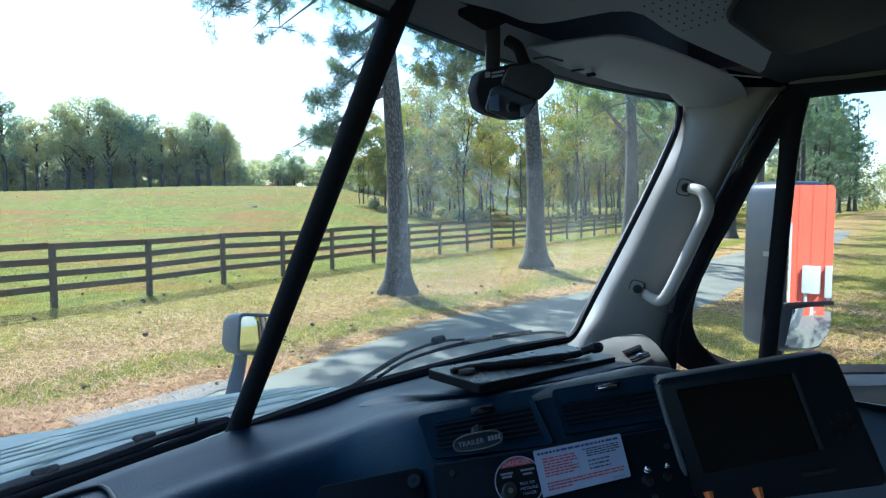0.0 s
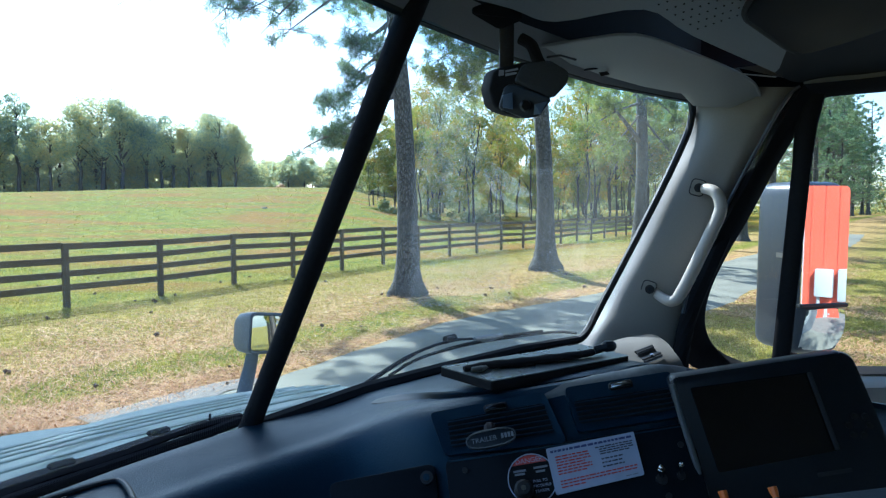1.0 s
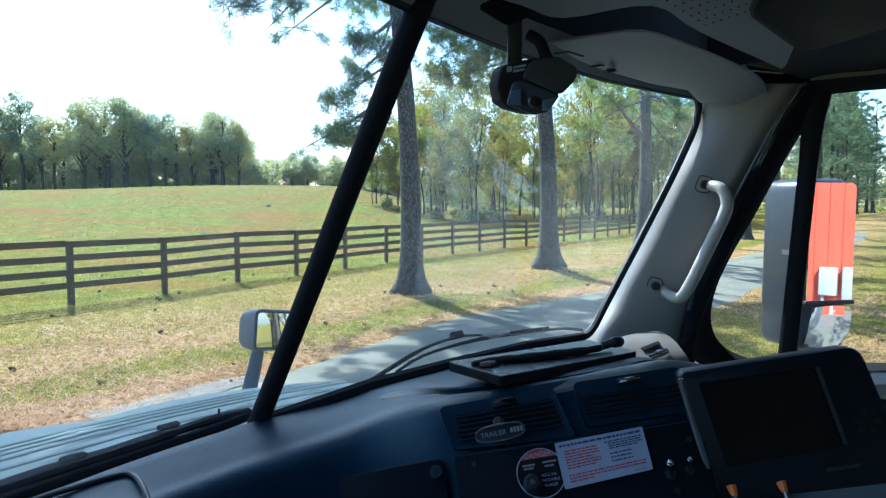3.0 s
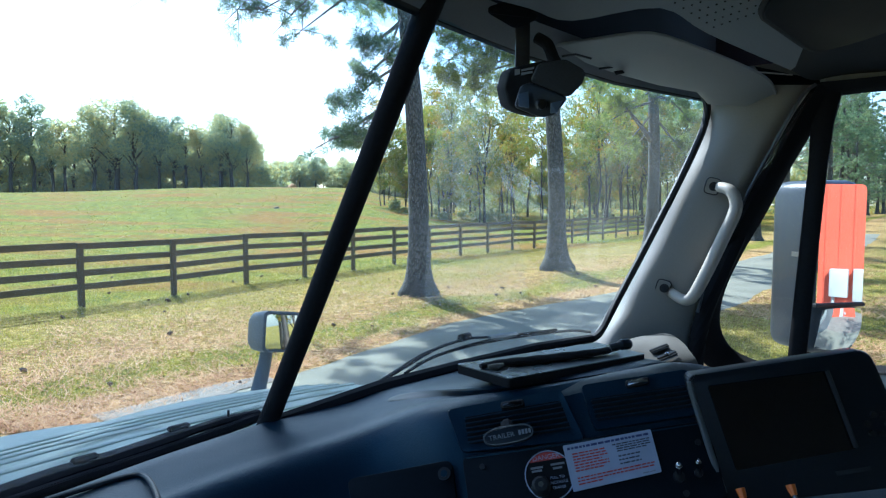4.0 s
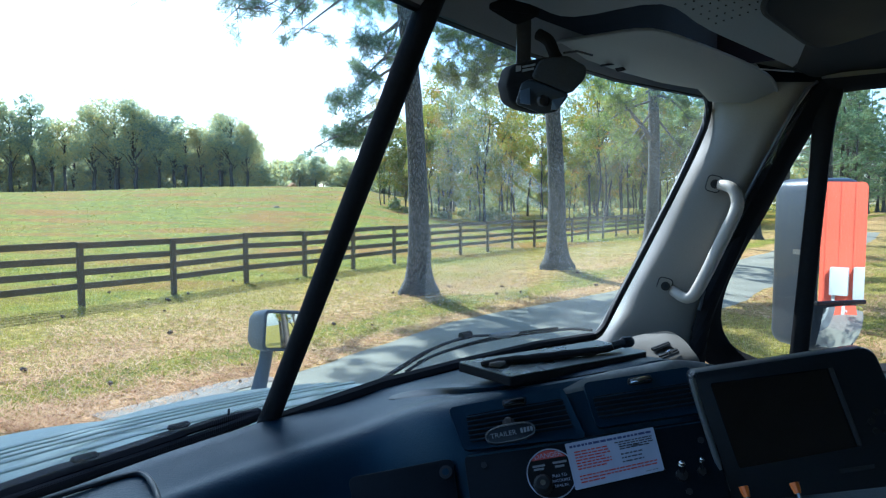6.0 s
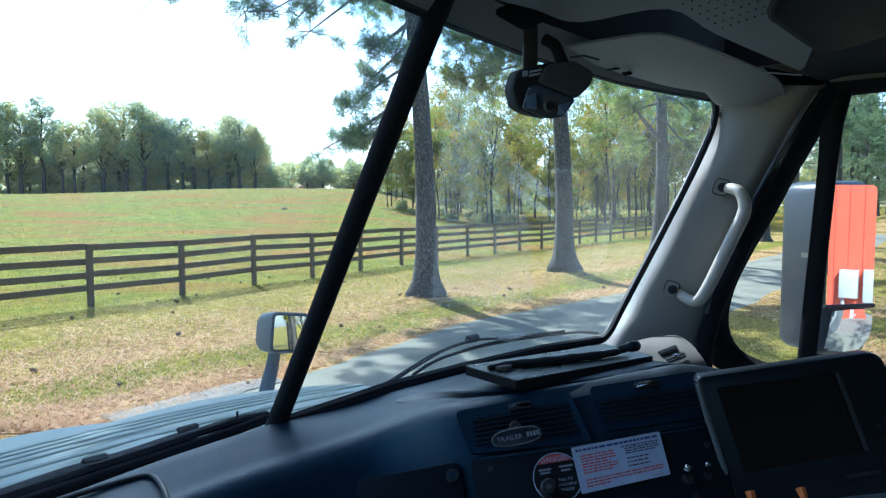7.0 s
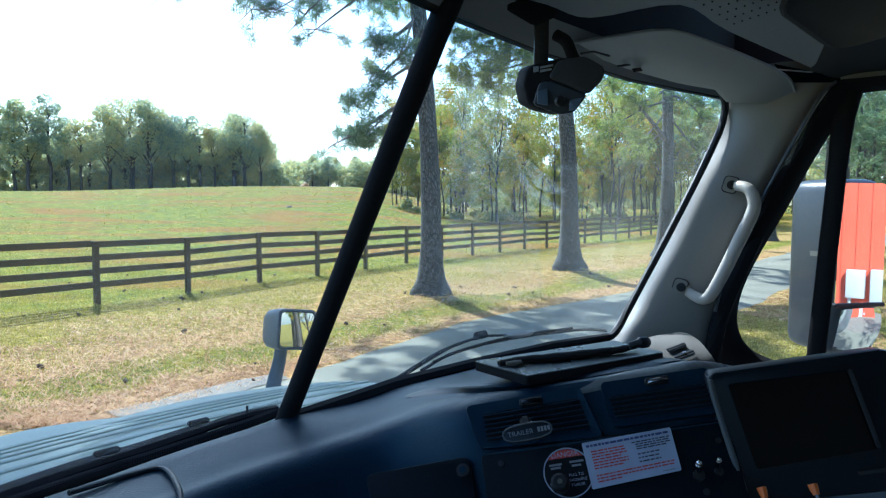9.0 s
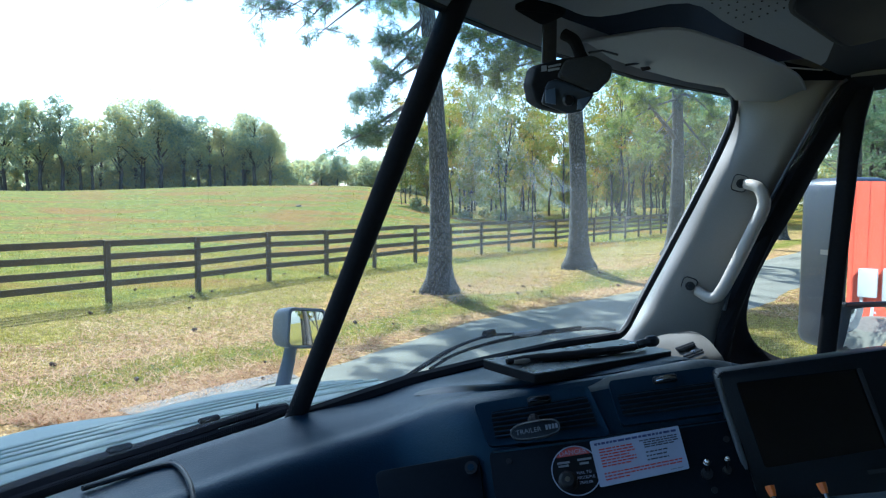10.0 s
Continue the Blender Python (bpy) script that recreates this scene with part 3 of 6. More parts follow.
    me = needle_mesh("needles", tufts, rng, needles=needles, length=0.2, width=needle_w, material=foliage)
    me.transform(Matrix.Translation(-base))
    ob = new("needles", me)
    ob.parent = tree
    return tree


def leaf_cloud(rng, lobes, count, size, squash=0.75):
    """Leaf quads strewn through overlapping lobes, denser at their skins; every few share one island colour."""
    pts = []
    per = count // len(lobes)
    for c, r in lobes:
        d = rng.normal(size=(per, 3))
        d /= np.linalg.norm(d, axis=1, keepdims=True)
        rad = r * rng.uniform(0.35, 1.0, size=(per, 1)) ** 0.45
        bump = 1 + 0.22 * np.sin(d[:, :1] * 9 + c[0]) * np.cos(d[:, 1:2] * 8 + c[2])
        pts.append(np.asarray(c) + d * rad * bump * np.array([1, 1, squash]))
    p = np.concatenate(pts)
    k = len(p)
    a = rng.normal(size=(k, 3))
    a /= np.linalg.norm(a, axis=1, keepdims=True)
    b = np.cross(a, rng.normal(size=(k, 3)))
    b /= np.linalg.norm(b, axis=1, keepdims=True)
    s = size * rng.uniform(0.55, 1.35, size=(k, 1))
    v = np.stack([p - a * s, p + b * s * 0.6, p + a * s, p - b * s * 0.6], axis=1).reshape(-1, 3)
    return v.tolist(), [(4 * i, 4 * i + 1, 4 * i + 2, 4 * i + 3) for i in range(k)]


def broadleaf(name, height, girth, crown_r, seed, material, bare=0.3, count=4200, size=0.3, label="", group="", lobe_count=18, lobe_size=1.0):
    rng = np.random.default_rng(seed)
    tree = base_empty(name, (0, 0, 0), label, "tree", group)
    bm = bmesh.new()
    path = [Vector((0, 0, -0.5))] + [Vector((0.45 * rng.normal() * t, 0.45 * rng.normal() * t, height * 0.82 * t)) for t in (0.12, 0.3, 0.5, 0.75, 1.0)]
    tube(bm, path, [girth * 1.35, girth, girth * 0.85, girth * 0.68, girth * 0.42, girth * 0.15], 8)
    lobes = []
    mid, tall = height * (0.5 + bare / 2), height * (1 - bare) / 2
    for i in range(lobe_count):
        d = rng.normal(size=3)
        d /= np.linalg.norm(d)
        d *= rng.uniform(0.35, 1.0) ** 0.5
        r = crown_r * rng.uniform(0.3, 0.46) * lobe_size
        taper = 1 - 0.25 * max(0, d[2])
        c = Vector((d[0] * crown_r * 0.78 * taper, d[1] * crown_r * 0.78 * taper, mid + d[2] * (tall - r * 0.6)))
        lobes.append(((c.x, c.y, c.z), r))
        off = math.hypot(c.x, c.y)
        root = Vector((0, 0, min(height * 0.75, max(height * 0.12, c.z - off * 0.9 - 1.0))))
        tube(bm, [root, root.lerp(c, 0.5) + Vector((0, 0, 0.15)), c], [girth * 0.3, girth * 0.18, girth * 0.06], 5)
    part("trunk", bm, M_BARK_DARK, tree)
    v, f = leaf_cloud(rng, lobes, count, size)
    ob = new("crown", raw_mesh("crown", v, f, material))
    ob.parent = tree
    return tree


def scatter(kinds, spots, rnd):
    for i, (x, y, s) in enumerate(spots):
        src = kinds[i % len(kinds)]
        m = Matrix.Translation((x, y, land(x, y))) @ Matrix.Rotation(rnd.uniform(0, 6.28), 4, "Z")
        if not src.get("placed"):
            src["placed"] = 1
            src.matrix_basis = m
            src.scale = (s, s, s * rnd.uniform(0.92, 1.08))
        else:
            ob = copy_thing(src, m)
            ob.scale = (s, s, s * rnd.uniform(0.92, 1.08))


def build_pines():
    rng = np.random.default_rng(3)
    z = land(-1.1, 16.0)
    # the pine whose boughs hang over the lane
    pine("pine_tree", (-1.1, 16.0, z), 19, 0.25, [
        (6.6, (-2.433, 15.697, 5.945), 0.07, 110, 0.7), (6.9, (-1.88, 15.47, 5.573), 0.05, 90, 0.6), (6.2, (-2.563, 15.23, 5.016), 0.05, 100, 0.72), (5.6, (-2.885, 15.188, 4.438), 0.05, 90, 0.75), (5.0, (-3.419, 14.925, 3.561), 0.06, 120, 0.75), (4.8, (-3.054, 15.309, 3.333), 0.04, 80, 0.75),
        (4.9, (-2.885, 15.147, 3.86), 0.04, 70, 0.75), (8.2, (-5.268, 14.517, 6.261), 0.06, 50, 0.88), (8.2, (-4.748, 14.731, 6.451), 0.06, 55, 0.85), (8.0, (-4.372, 15.11, 6.147), 0.06, 60, 0.85), (8.0, (-3.916, 15.312, 6.173), 0.06, 50, 0.88),
        (8.4, (-3.723, 15.345, 6.622), 0.06, 55, 0.85), (8.6, (-2.924, 15.577, 7.07), 0.06, 70, 0.7), (8.8, (-6.846, 13.517, 6.302), 0.05, 40, 0.93), (8.0, (-2.316, 15.875, 7.03), 0.05, 50, 0.7)],
        rng, lean=(-0.95, 0.2), needle_w=0.007, upper=30, upper_from=9.2, spread=4.4,
        clouds=(((-4.0, 18.0, 8.9), 1.5, 260), ((-2.5, 19.2, 9.1), 1.6, 260), ((-5.6, 17.2, 8.9), 1.3, 220), ((-0.8, 20.0, 9.6), 1.6, 240), ((-3.4, 16.4, 9.0), 1.4, 200), ((-6.4, 19.5, 9.6), 1.4, 200), ((-4.2, 20.6, 9.9), 1.6, 320), ((-2.0, 21.4, 10.0), 1.6, 320), ((-4.1, 23.1, 10.0), 1.7, 420), ((-5.4, 21.6, 10.0), 1.6, 380)))
    pine("pine_tree", (3.04, 21.5, land(3.04, 21.5)), 20, 0.29, [
        (7.6, (-0.67, 20.353, 6.556), 0.06, 220, 0.45), (7.2, (0.106, 20.839, 6.345), 0.06, 220, 0.4), (7.8, (0.802, 20.679, 6.915), 0.06, 200, 0.4), (6.8, (-0.25, 21.099, 5.78), 0.05, 170, 0.5), (8.0, (1.731, 21.437, 7.702), 0.05, 160),
        (7.4, (3.998, 20.953, 6.541), 0.06, 160), (8.2, (-0.412, 20.404, 7.275), 0.05, 200, 0.45), (6.9, (-1.023, 20.522, 6.114), 0.05, 160, 0.6), (7.3, (0.643, 21.093, 5.691), 0.04, 140, 0.4), (7.0, (3.715, 21.321, 6.083), 0.05, 150)],
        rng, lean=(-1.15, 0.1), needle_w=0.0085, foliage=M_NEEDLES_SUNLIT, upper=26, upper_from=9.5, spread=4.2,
        clouds=(((0.5, 23.5, 10.3), 2.0, 480), ((-1.6, 22.6, 10.1), 1.9, 440), ((2.0, 25.0, 10.8), 2.0, 440), ((3.5, 23.5, 10.4), 1.9, 420), ((5.2, 25.4, 10.8), 2.0, 400), ((-2.8, 24.6, 10.0), 1.6, 420)))
    pine("pine_tree", (7.86, 28.0, land(7.86, 28)), 20, 0.27, [
        (4.6, (5.939, 26.881, 6.72), 0.12, 130, 0.6), (6.4, (5.046, 26.262, 5.079), 0.06, 110, 0.45), (6.9, (5.826, 26.841, 6.153), 0.06, 120), (6.0, (5.598, 26.686, 3.996), 0.05, 90), (7.4, (4.823, 26.382, 6.749), 0.06, 120), (5.2, (6.399, 27.131, 3.218), 0.04, 60, 0.5),
        (6.6, (9.181, 27.306, 5.646), 0.07, 130), (5.8, (8.95, 27.214, 4.374), 0.06, 100), (7.2, (9.353, 26.873, 6.606), 0.05, 110), (7.6, (6.497, 26.414, 7.194), 0.05, 90)],
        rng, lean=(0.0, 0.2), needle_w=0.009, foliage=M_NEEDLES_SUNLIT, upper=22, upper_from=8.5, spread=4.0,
        clouds=(((7.0, 29.0, 10.5), 2.2, 600), ((9.5, 28.0, 11.0), 2.0, 500), ((6.0, 27.0, 11.5), 2.0, 500), ((11.0, 31.0, 10.8), 2.0, 500), ((8.0, 31.0, 12.5), 2.0, 400)))
    # an unseen pine beside the driver's door, added so that its crown shades the truck
    pine("pine_tree", (-11.5, 8.2, 0), 21, 0.3, [
        (8.5, (-7.2, 9.6, 9.6), 0.09, 150), (9.5, (-6.0, 11.5, 11.0), 0.09, 170), (10.5, (-6.8, 7.6, 11.6), 0.08, 170), (11.5, (-8.0, 12.5, 13.0), 0.08, 160), (9.0, (-8.0, 6.5, 10.0), 0.08, 150),
        (12.5, (-6.4, 10.0, 14.0), 0.07, 170), (10.0, (-5.2, 9.5, 11.2), 0.08, 170), (13.0, (-8.5, 8.0, 14.5), 0.07, 150), (8.8, (-5.0, 8.2, 9.4), 0.08, 150), (11.0, (-5.4, 12.8, 12.6), 0.08, 160)],
        rng, upper=46, upper_from=8.8, spread=6.2, tufts_each=110,
        clouds=(((-6.0, 10.5, 12.0), 2.2, 700), ((-7.5, 11.5, 14.0), 2.2, 700), ((-5.4, 8.6, 11.2), 2.0, 700), ((-7.6, 9.2, 13.2), 2.2, 700), ((-4.8, 11.2, 10.9), 1.9, 600), ((-6.4, 12.4, 12.0), 2.0, 600), ((-4.4, 9.6, 9.6), 1.7, 500), ((-6.6, 9.8, 10.2), 1.8, 500)), gap=((0.49, 1.64, 2.18), 0.40))
    tree = pine("pine_tree", (13.2, 35.3, land(13.2, 35.3)), 20, 0.28, [], rng, upper=34, upper_from=5.0, spread=4.4, needle_w=0.018, needles=9,
                clouds=(((13.0, 37.0, 9.5), 2.2, 500), ((15.0, 34.5, 10.8), 2.0, 450), ((11.5, 34.0, 11.5), 2.0, 450), ((14.0, 36.5, 13.0), 2.0, 400)))
    low = pine("pine_tree", (49, 86, land(49, 86)), 17, 0.26, [], rng, upper=64, upper_from=1.6, spread=4.6, tufts_each=60, needle_w=0.024, needles=8, label="dense dark pine with boughs down to the ground")
    for x, y, s, a in ((53, 91, 1.0, 0.4), (57, 99, 1.05, 2.2), (61, 104, 1.0, 5.1), (66, 112, 1.1, 1.1), (72, 120, 1.0, 3.0), (46, 79, 0.8, 4.2), (80, 130, 1.1, 0.9), (51, 95, 0.95, 1.7), (56, 105, 1.1, 3.9)):
        ob = copy_thing(low, Matrix.Translation((x, y, land(x, y))) @ Matrix.Rotation(a, 4, "Z"))
        ob.scale = (s, s, s)
    for x, y, s, a in ((18.8, 43, 1.0, 0.7), (24.6, 51, 1.05, 2.1), (31, 60, 0.95, 4.0), (38, 70, 1.1, 5.0), (46, 82, 1.0, 1.2), (55, 95, 1.05, 3.3), (66, 110, 1.0, 0.2), (80, 128, 1.1, 2.9)):
        ob = copy_thing(tree, Matrix.Translation((x, y, land(x, y))) @ Matrix.Rotation(a, 4, "Z"))
        ob.scale = (s, s, s)


build_pines()


def build_woods():
    rnd = random.Random(21)
    kinds = [broadleaf("oak_tree", h, g, r, sd, M_LEAF_HAZED, br, n, 0.19, "broad green oak at the far edge of the field", "far woods", lobes)
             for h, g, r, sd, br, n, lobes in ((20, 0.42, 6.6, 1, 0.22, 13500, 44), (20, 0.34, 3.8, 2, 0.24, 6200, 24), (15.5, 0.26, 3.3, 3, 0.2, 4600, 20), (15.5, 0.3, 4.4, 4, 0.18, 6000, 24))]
    slim = [k / h for h, k in ((20, 6.6), (20, 3.8), (15.5, 3.3), (15.5, 4.4))]
    tall = (20, 20, 15.5, 15.5)

    def plant(x, y, high, reach):
        k = min(range(4), key=lambda i: abs(slim[i] - reach / high) + 0.002 * abs(tall[i] - high))
        s = high / tall[k]
        wide = reach / (slim[k] * tall[k])
        m = Matrix.Translation((x, y, land(x, y))) @ Matrix.Rotation(rnd.uniform(0, 6.28), 4, "Z")
        ob = kinds[k]
        if ob.get("placed"):
            ob = copy_thing(ob, m)
        else:
            ob["placed"] = 1
            ob.matrix_basis = m
        ob.scale = (wide, wide, s)

    # the skyline on the far side of the field, tree by tree: x, height, reach of the crown
    for x, high, reach in ((-112.9, 20.1, 3.9), (-108.3, 20.7, 3.9), (-104.0, 20.7, 3.6), (-100.0, 21.8, 3.1), (-95.1, 17.4, 2.8), (-91.2, 17.1, 2.8), (-85.3, 18.7, 3.9), (-80.3, 21.4, 6.2), (-75.0, 19.5, 3.9), (-70.6, 16.4, 3.3), (-66.9, 16.1, 3.1), (-63.2, 15.1, 2.6), (-60.3, 14.0, 2.3), (-56.2, 16.1, 3.6), (-52.8, 16.7, 4.4), (-49.1, 13.8, 2.6)):
        plant(x, 150 + rnd.uniform(-1.5, 1.5), high * 1.1, reach * 1.5)
    # lower trees that fill the wood behind them
    for y0, lo, hi in ((156, 12.5, 15.0), (163, 12.5, 15.5)):
        x = -0.78 * y0
        while x < -0.325 * y0:
            plant(x, y0 + rnd.uniform(-2.5, 2.5), rnd.uniform(lo, hi), rnd.uniform(3.6, 5.2))
            x += rnd.uniform(4.0, 6.0)
    for y0 in (225, 240):
        x = -85 + (y0 - 225) * 0.3
        while x < 60:
            plant(x, y0 + rnd.uniform(-4, 4), rnd.uniform(10.5, 13.5), rnd.uniform(3.2, 4.6))
            x += rnd.uniform(5.5, 8.5)
    # bushes that close the foot of the woods
    rng = np.random.default_rng(31)
    lobes = []
    for i in range(520):
        x = rng.uniform(-160, -44)
        y = 155 + rng.uniform(-2, 13)
        lobes.append(((x, y, land(x, y) + (rng.uniform(0.3, 5.5) if i % 3 else rng.uniform(0.0, 0.8))), rng.uniform(1.0, 2.4)))
    for i in range(150):
        x, y = rng.uniform(-165, -50), rng.uniform(169, 176)
        lobes.append(((x, y, land(x, y) + rng.uniform(0.5, 7.0)), rng.uniform(2.0, 3.4)))
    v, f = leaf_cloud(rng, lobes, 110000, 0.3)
    tagged(new("far_undergrowth", raw_mesh("far_undergrowth", v, f, M_LEAF_HAZED)), "green undergrowth along the far treeline, paled by painted haze", "bushes", kind="stuff")
    lobes = []
    for i in range(260):
        x = rng.uniform(-95, 70)
        y = 222 + rng.uniform(-2, 16)
        lobes.append(((x, y, land(x, y) + rng.uniform(0.5, 8.0)), rng.uniform(2.4, 4.2)))
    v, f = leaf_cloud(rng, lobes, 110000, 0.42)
    tagged(new("distant_wood", raw_mesh("distant_wood", v, f, M_LEAF_HAZED)), "hazy green wood beyond the pasture", "woods", kind="stuff")
    lobes = []
    for i in range(34):
        y = rng.uniform(74, 90)
        u = rng.uniform(-0.12, 0.36)
        lobes.append(((u * y, y, land(u * y, y) + rng.uniform(0.0, 0.9)), rng.uniform(0.4, 1.3)))
    for i in range(300):
        y = rng.uniform(128, 150)
        u = rng.uniform(-0.14, 1.0)
        lobes.append(((u * y, y, land(u * y, y) + rng.uniform(0.5, 9.0)), rng.uniform(1.2, 3.2)))
    v, f = leaf_cloud(rng, lobes, 46000, 0.26)
    tagged(new("undergrowth", raw_mesh("undergrowth", v, f, M_LEAF_GREEN)), "yellow-green undergrowth below the open woods", "bushes", kind="stuff")
    near = [broadleaf("maple_tree", h, g, r, sd, mt, br, 4200, 0.115, lb, "open woods", 30, 0.62)
            for h, g, r, sd, mt, br, lb in ((14, 0.085, 3.6, 11, M_LEAF_GOLD, 0.2, "slender yellowing maple with a thin trunk"), (15.5, 0.12, 4.0, 12, M_LEAF_GREEN, 0.25, "slender green tree with a thin trunk"),
                                            (12.5, 0.07, 3.2, 13, M_LEAF_GOLD, 0.16, "slender yellowing maple with a thin trunk"), (17, 0.11, 3.6, 14, M_LEAF_GOLD, 0.3, "slender yellowing maple with a thin trunk"),
                                            (9, 0.055, 2.6, 15, M_LEAF_GOLD, 0.1, "slender yellowing maple with a thin trunk"))]
    spots = []
    for i in range(96):
        y = rnd.uniform(68, 92) if i < 60 else rnd.uniform(92, 125)
        u = rnd.uniform(-0.13, 0.37)
        if y < 80 and u < -0.09:
            continue
        spots.append((u * y, y, rnd.uniform(0.8, 1.15) if i < 60 else rnd.uniform(1.05, 1.35)))
    for i in range(44):
        y = rnd.uniform(135, 210)
        spots.append((y * rnd.uniform(0.67, 0.98), y, rnd.uniform(0.8, 1.1)))
    for i in range(20):
        y = rnd.uniform(120, 210)
        spots.append((y * rnd.uniform(0.38, 0.64), y, rnd.uniform(0.9, 1.2)))
    # woods behind the truck
    for i in range(40):
        q = rnd.uniform(-0.2, 2.75)
        r = rnd.uniform(38, 60)
        spots.append((math.cos(q) * r, -math.sin(q) * r, rnd.uniform(0.8, 1.1)))
    for i in range(16):
        q, r = rnd.uniform(-0.22, 0.4), rnd.uniform(27, 46)
        spots.append((math.cos(q) * r, -math.sin(q) * r, rnd.uniform(0.8, 1.1)))
    scatter(near, spots, rnd)


build_woods()


def build_field_things():
    """A tan brush heap before the far wood and a dark stump in the pasture."""
    rnd = random.Random(6)
    for x, y, wide, high, mat, name, label in ((-38.6, 148.0, 1.1, 1.0, M_LITTER, "brush_heap", "tan heap of dry brush before the far wood"), (-20.0, 70.0, 0.3, 0.22, M_BARK_FAR, "tree_stump", "low dark stump in the pasture grass")):
        bm = bmesh.new()
        bmesh.ops.create_icosphere(bm, subdivisions=3, radius=1.0)
        for v in bm.verts:
            k = 1 + 0.35 * noise.noise(v.co * 2.2 + Vector((x, y, 0)))
            v.co = Vector((x, y, land(x, y))) + Vector((v.co.x * wide * k, v.co.y * wide * k, max(-0.1, v.co.z * k) * high))
        thing(name, bm, mat, label, name.replace("_", " "))


build_field_things()


# ---- grass, litter and cones on the verge ----
def on_road(x, y):
    w = x * 0.807 - y * 0.59
    return -7.1 - 0.75 * math.exp(-((x * 0.59 + y * 0.807 - 11.0) / 3.6) ** 2) < w < -3.9


def build_grass():
    rng = np.random.default_rng(8)
    verts, faces = [], []
    lv, lf = [], []

    def blade(vs, fs, x, y, z, h, w, q, lie):
        dx, dy = math.cos(q), math.sin(q)
        i = len(vs)
        vs.extend([(x - dy * w, y + dx * w, z), (x + dy * w, y - dx * w, z), (x + dx * h * lie, y + dy * h * lie, z + h * (1 - 0.6 * lie))])
        fs.append((i, i + 1, i + 2))

    for _ in range(90000):
        y = 6.5 + 24 * rng.random() ** 1.5
        x = rng.uniform(-0.78, 0.75) * (y + 2)
        w = x * 0.807 - y * 0.59
        if on_road(x, y) or (w > -3.9 and y < 9):
            continue
        ww = w + 3.2 * noise.noise((x * 0.5, y * 0.5, 2.0)) + 1.2 * noise.noise((x * 1.6, y * 1.6, 5.0))
        strip = w + 0.5 * noise.noise((x * 0.5, y * 0.5, 2.0)) + 0.35 * noise.noise((x * 1.6, y * 1.6, 5.0))
        z = land(x, y) - 0.025
        if ww < -13.2 or (-9.25 < strip < -8.15 and rng.random() < 0.65) or (ww > -3.2 and noise.noise((x * 0.4, y * 0.4, 9.0)) > -0.2) or rng.random() < (0.5 if ww < -10.5 else 0.22 if strip < -9.25 else 0.03):
            h = rng.uniform(0.03, 0.09)
            for _ in range(3):
                blade(verts, faces, x + rng.normal() * 0.03, y + rng.normal() * 0.03, z, h * rng.uniform(0.6, 1.2), 0.008, rng.uniform(0, 6.28), rng.uniform(0.1, 0.7))
        else:
            for _ in range(2):
                blade(lv, lf, x + rng.normal() * 0.06, y + rng.normal() * 0.06, z + 0.014, rng.uniform(0.07, 0.2), 0.007, rng.uniform(0, 6.28), rng.uniform(0.85, 1.3))
    # taller tussocks out in the field
    for _ in range(4500):
        y = 20 + 95 * rng.random() ** 1.6
        x = rng.uniform(-0.8, 0.42) * y
        if x * -1.28 + y < 27:
            continue
        z = land(x, y) - 0.03
        h = rng.uniform(0.05, 0.14) * (1 + y / 120)
        for _ in range(4):
            blade(verts, faces, x + rng.normal() * 0.10, y + rng.normal() * 0.10, z, h * rng.uniform(0.6, 1.3), 0.012 + 0.0005 * y, rng.uniform(0, 6.28), rng.uniform(0.2, 0.8))
    tagged(new("grass", raw_mesh("grass", verts, faces, M_BLADES)), "short green and straw-coloured verge grass", "grass", kind="stuff")
    tagged(new("pine_straw", raw_mesh("pine_straw", lv, lf, M_LITTER)), "fallen tan pine needles strewn on the verge", "pine straw", kind="stuff")
    # pine cones
    src = None
    for i in range(60):
        y = rng.uniform(8, 21)
        x = rng.uniform(-0.72, 0.3) * y
        if on_road(x, y) or x * 0.807 - y * 0.59 > -7:
            continue
        if src is None:
            bm = bmesh.new()
            bmesh.ops.create_uvsphere(bm, u_segments=8, v_segments=6, radius=0.05)
            for k, v in enumerate(bm.verts):
                v.co.z *= 1.5
                v.co *= 1 + 0.16 * ((k * 7) % 3 - 1)
            src = thing("pine_cone", bm, M_CONE, "brown open pine cone lying on the verge", "pine cone", "cones on the verge", smooth=False)
            ob = src
        else:
            ob = copy_thing(src, Matrix.Identity(4))
        s = rng.uniform(0.35, 0.75)
        ob.matrix_basis = Matrix.Translation((x, y, land(x, y) + 0.02)) @ Euler((1.4 + rng.uniform(-0.3, 0.3), 0, rng.uniform(0, 6.28))).to_matrix().to_4x4() @ Matrix.Scale(s, 4)


build_grass()


# ---- the truck: x to its right from the centre line, y ahead from the driver's eye, z up ----
TRUCK_RIGHT, TRUCK_AHEAD = Vector((0.643, 0.766, 0)), Vector((-0.766, 0.643, 0))
TRUCK_TURN = Matrix((TRUCK_RIGHT, TRUCK_AHEAD, (0, 0, 1))).transposed()


def truck(x, y, z):
    return TRUCK_RIGHT * (x + 0.588) + TRUCK_AHEAD * y + Vector((0, 0, z))


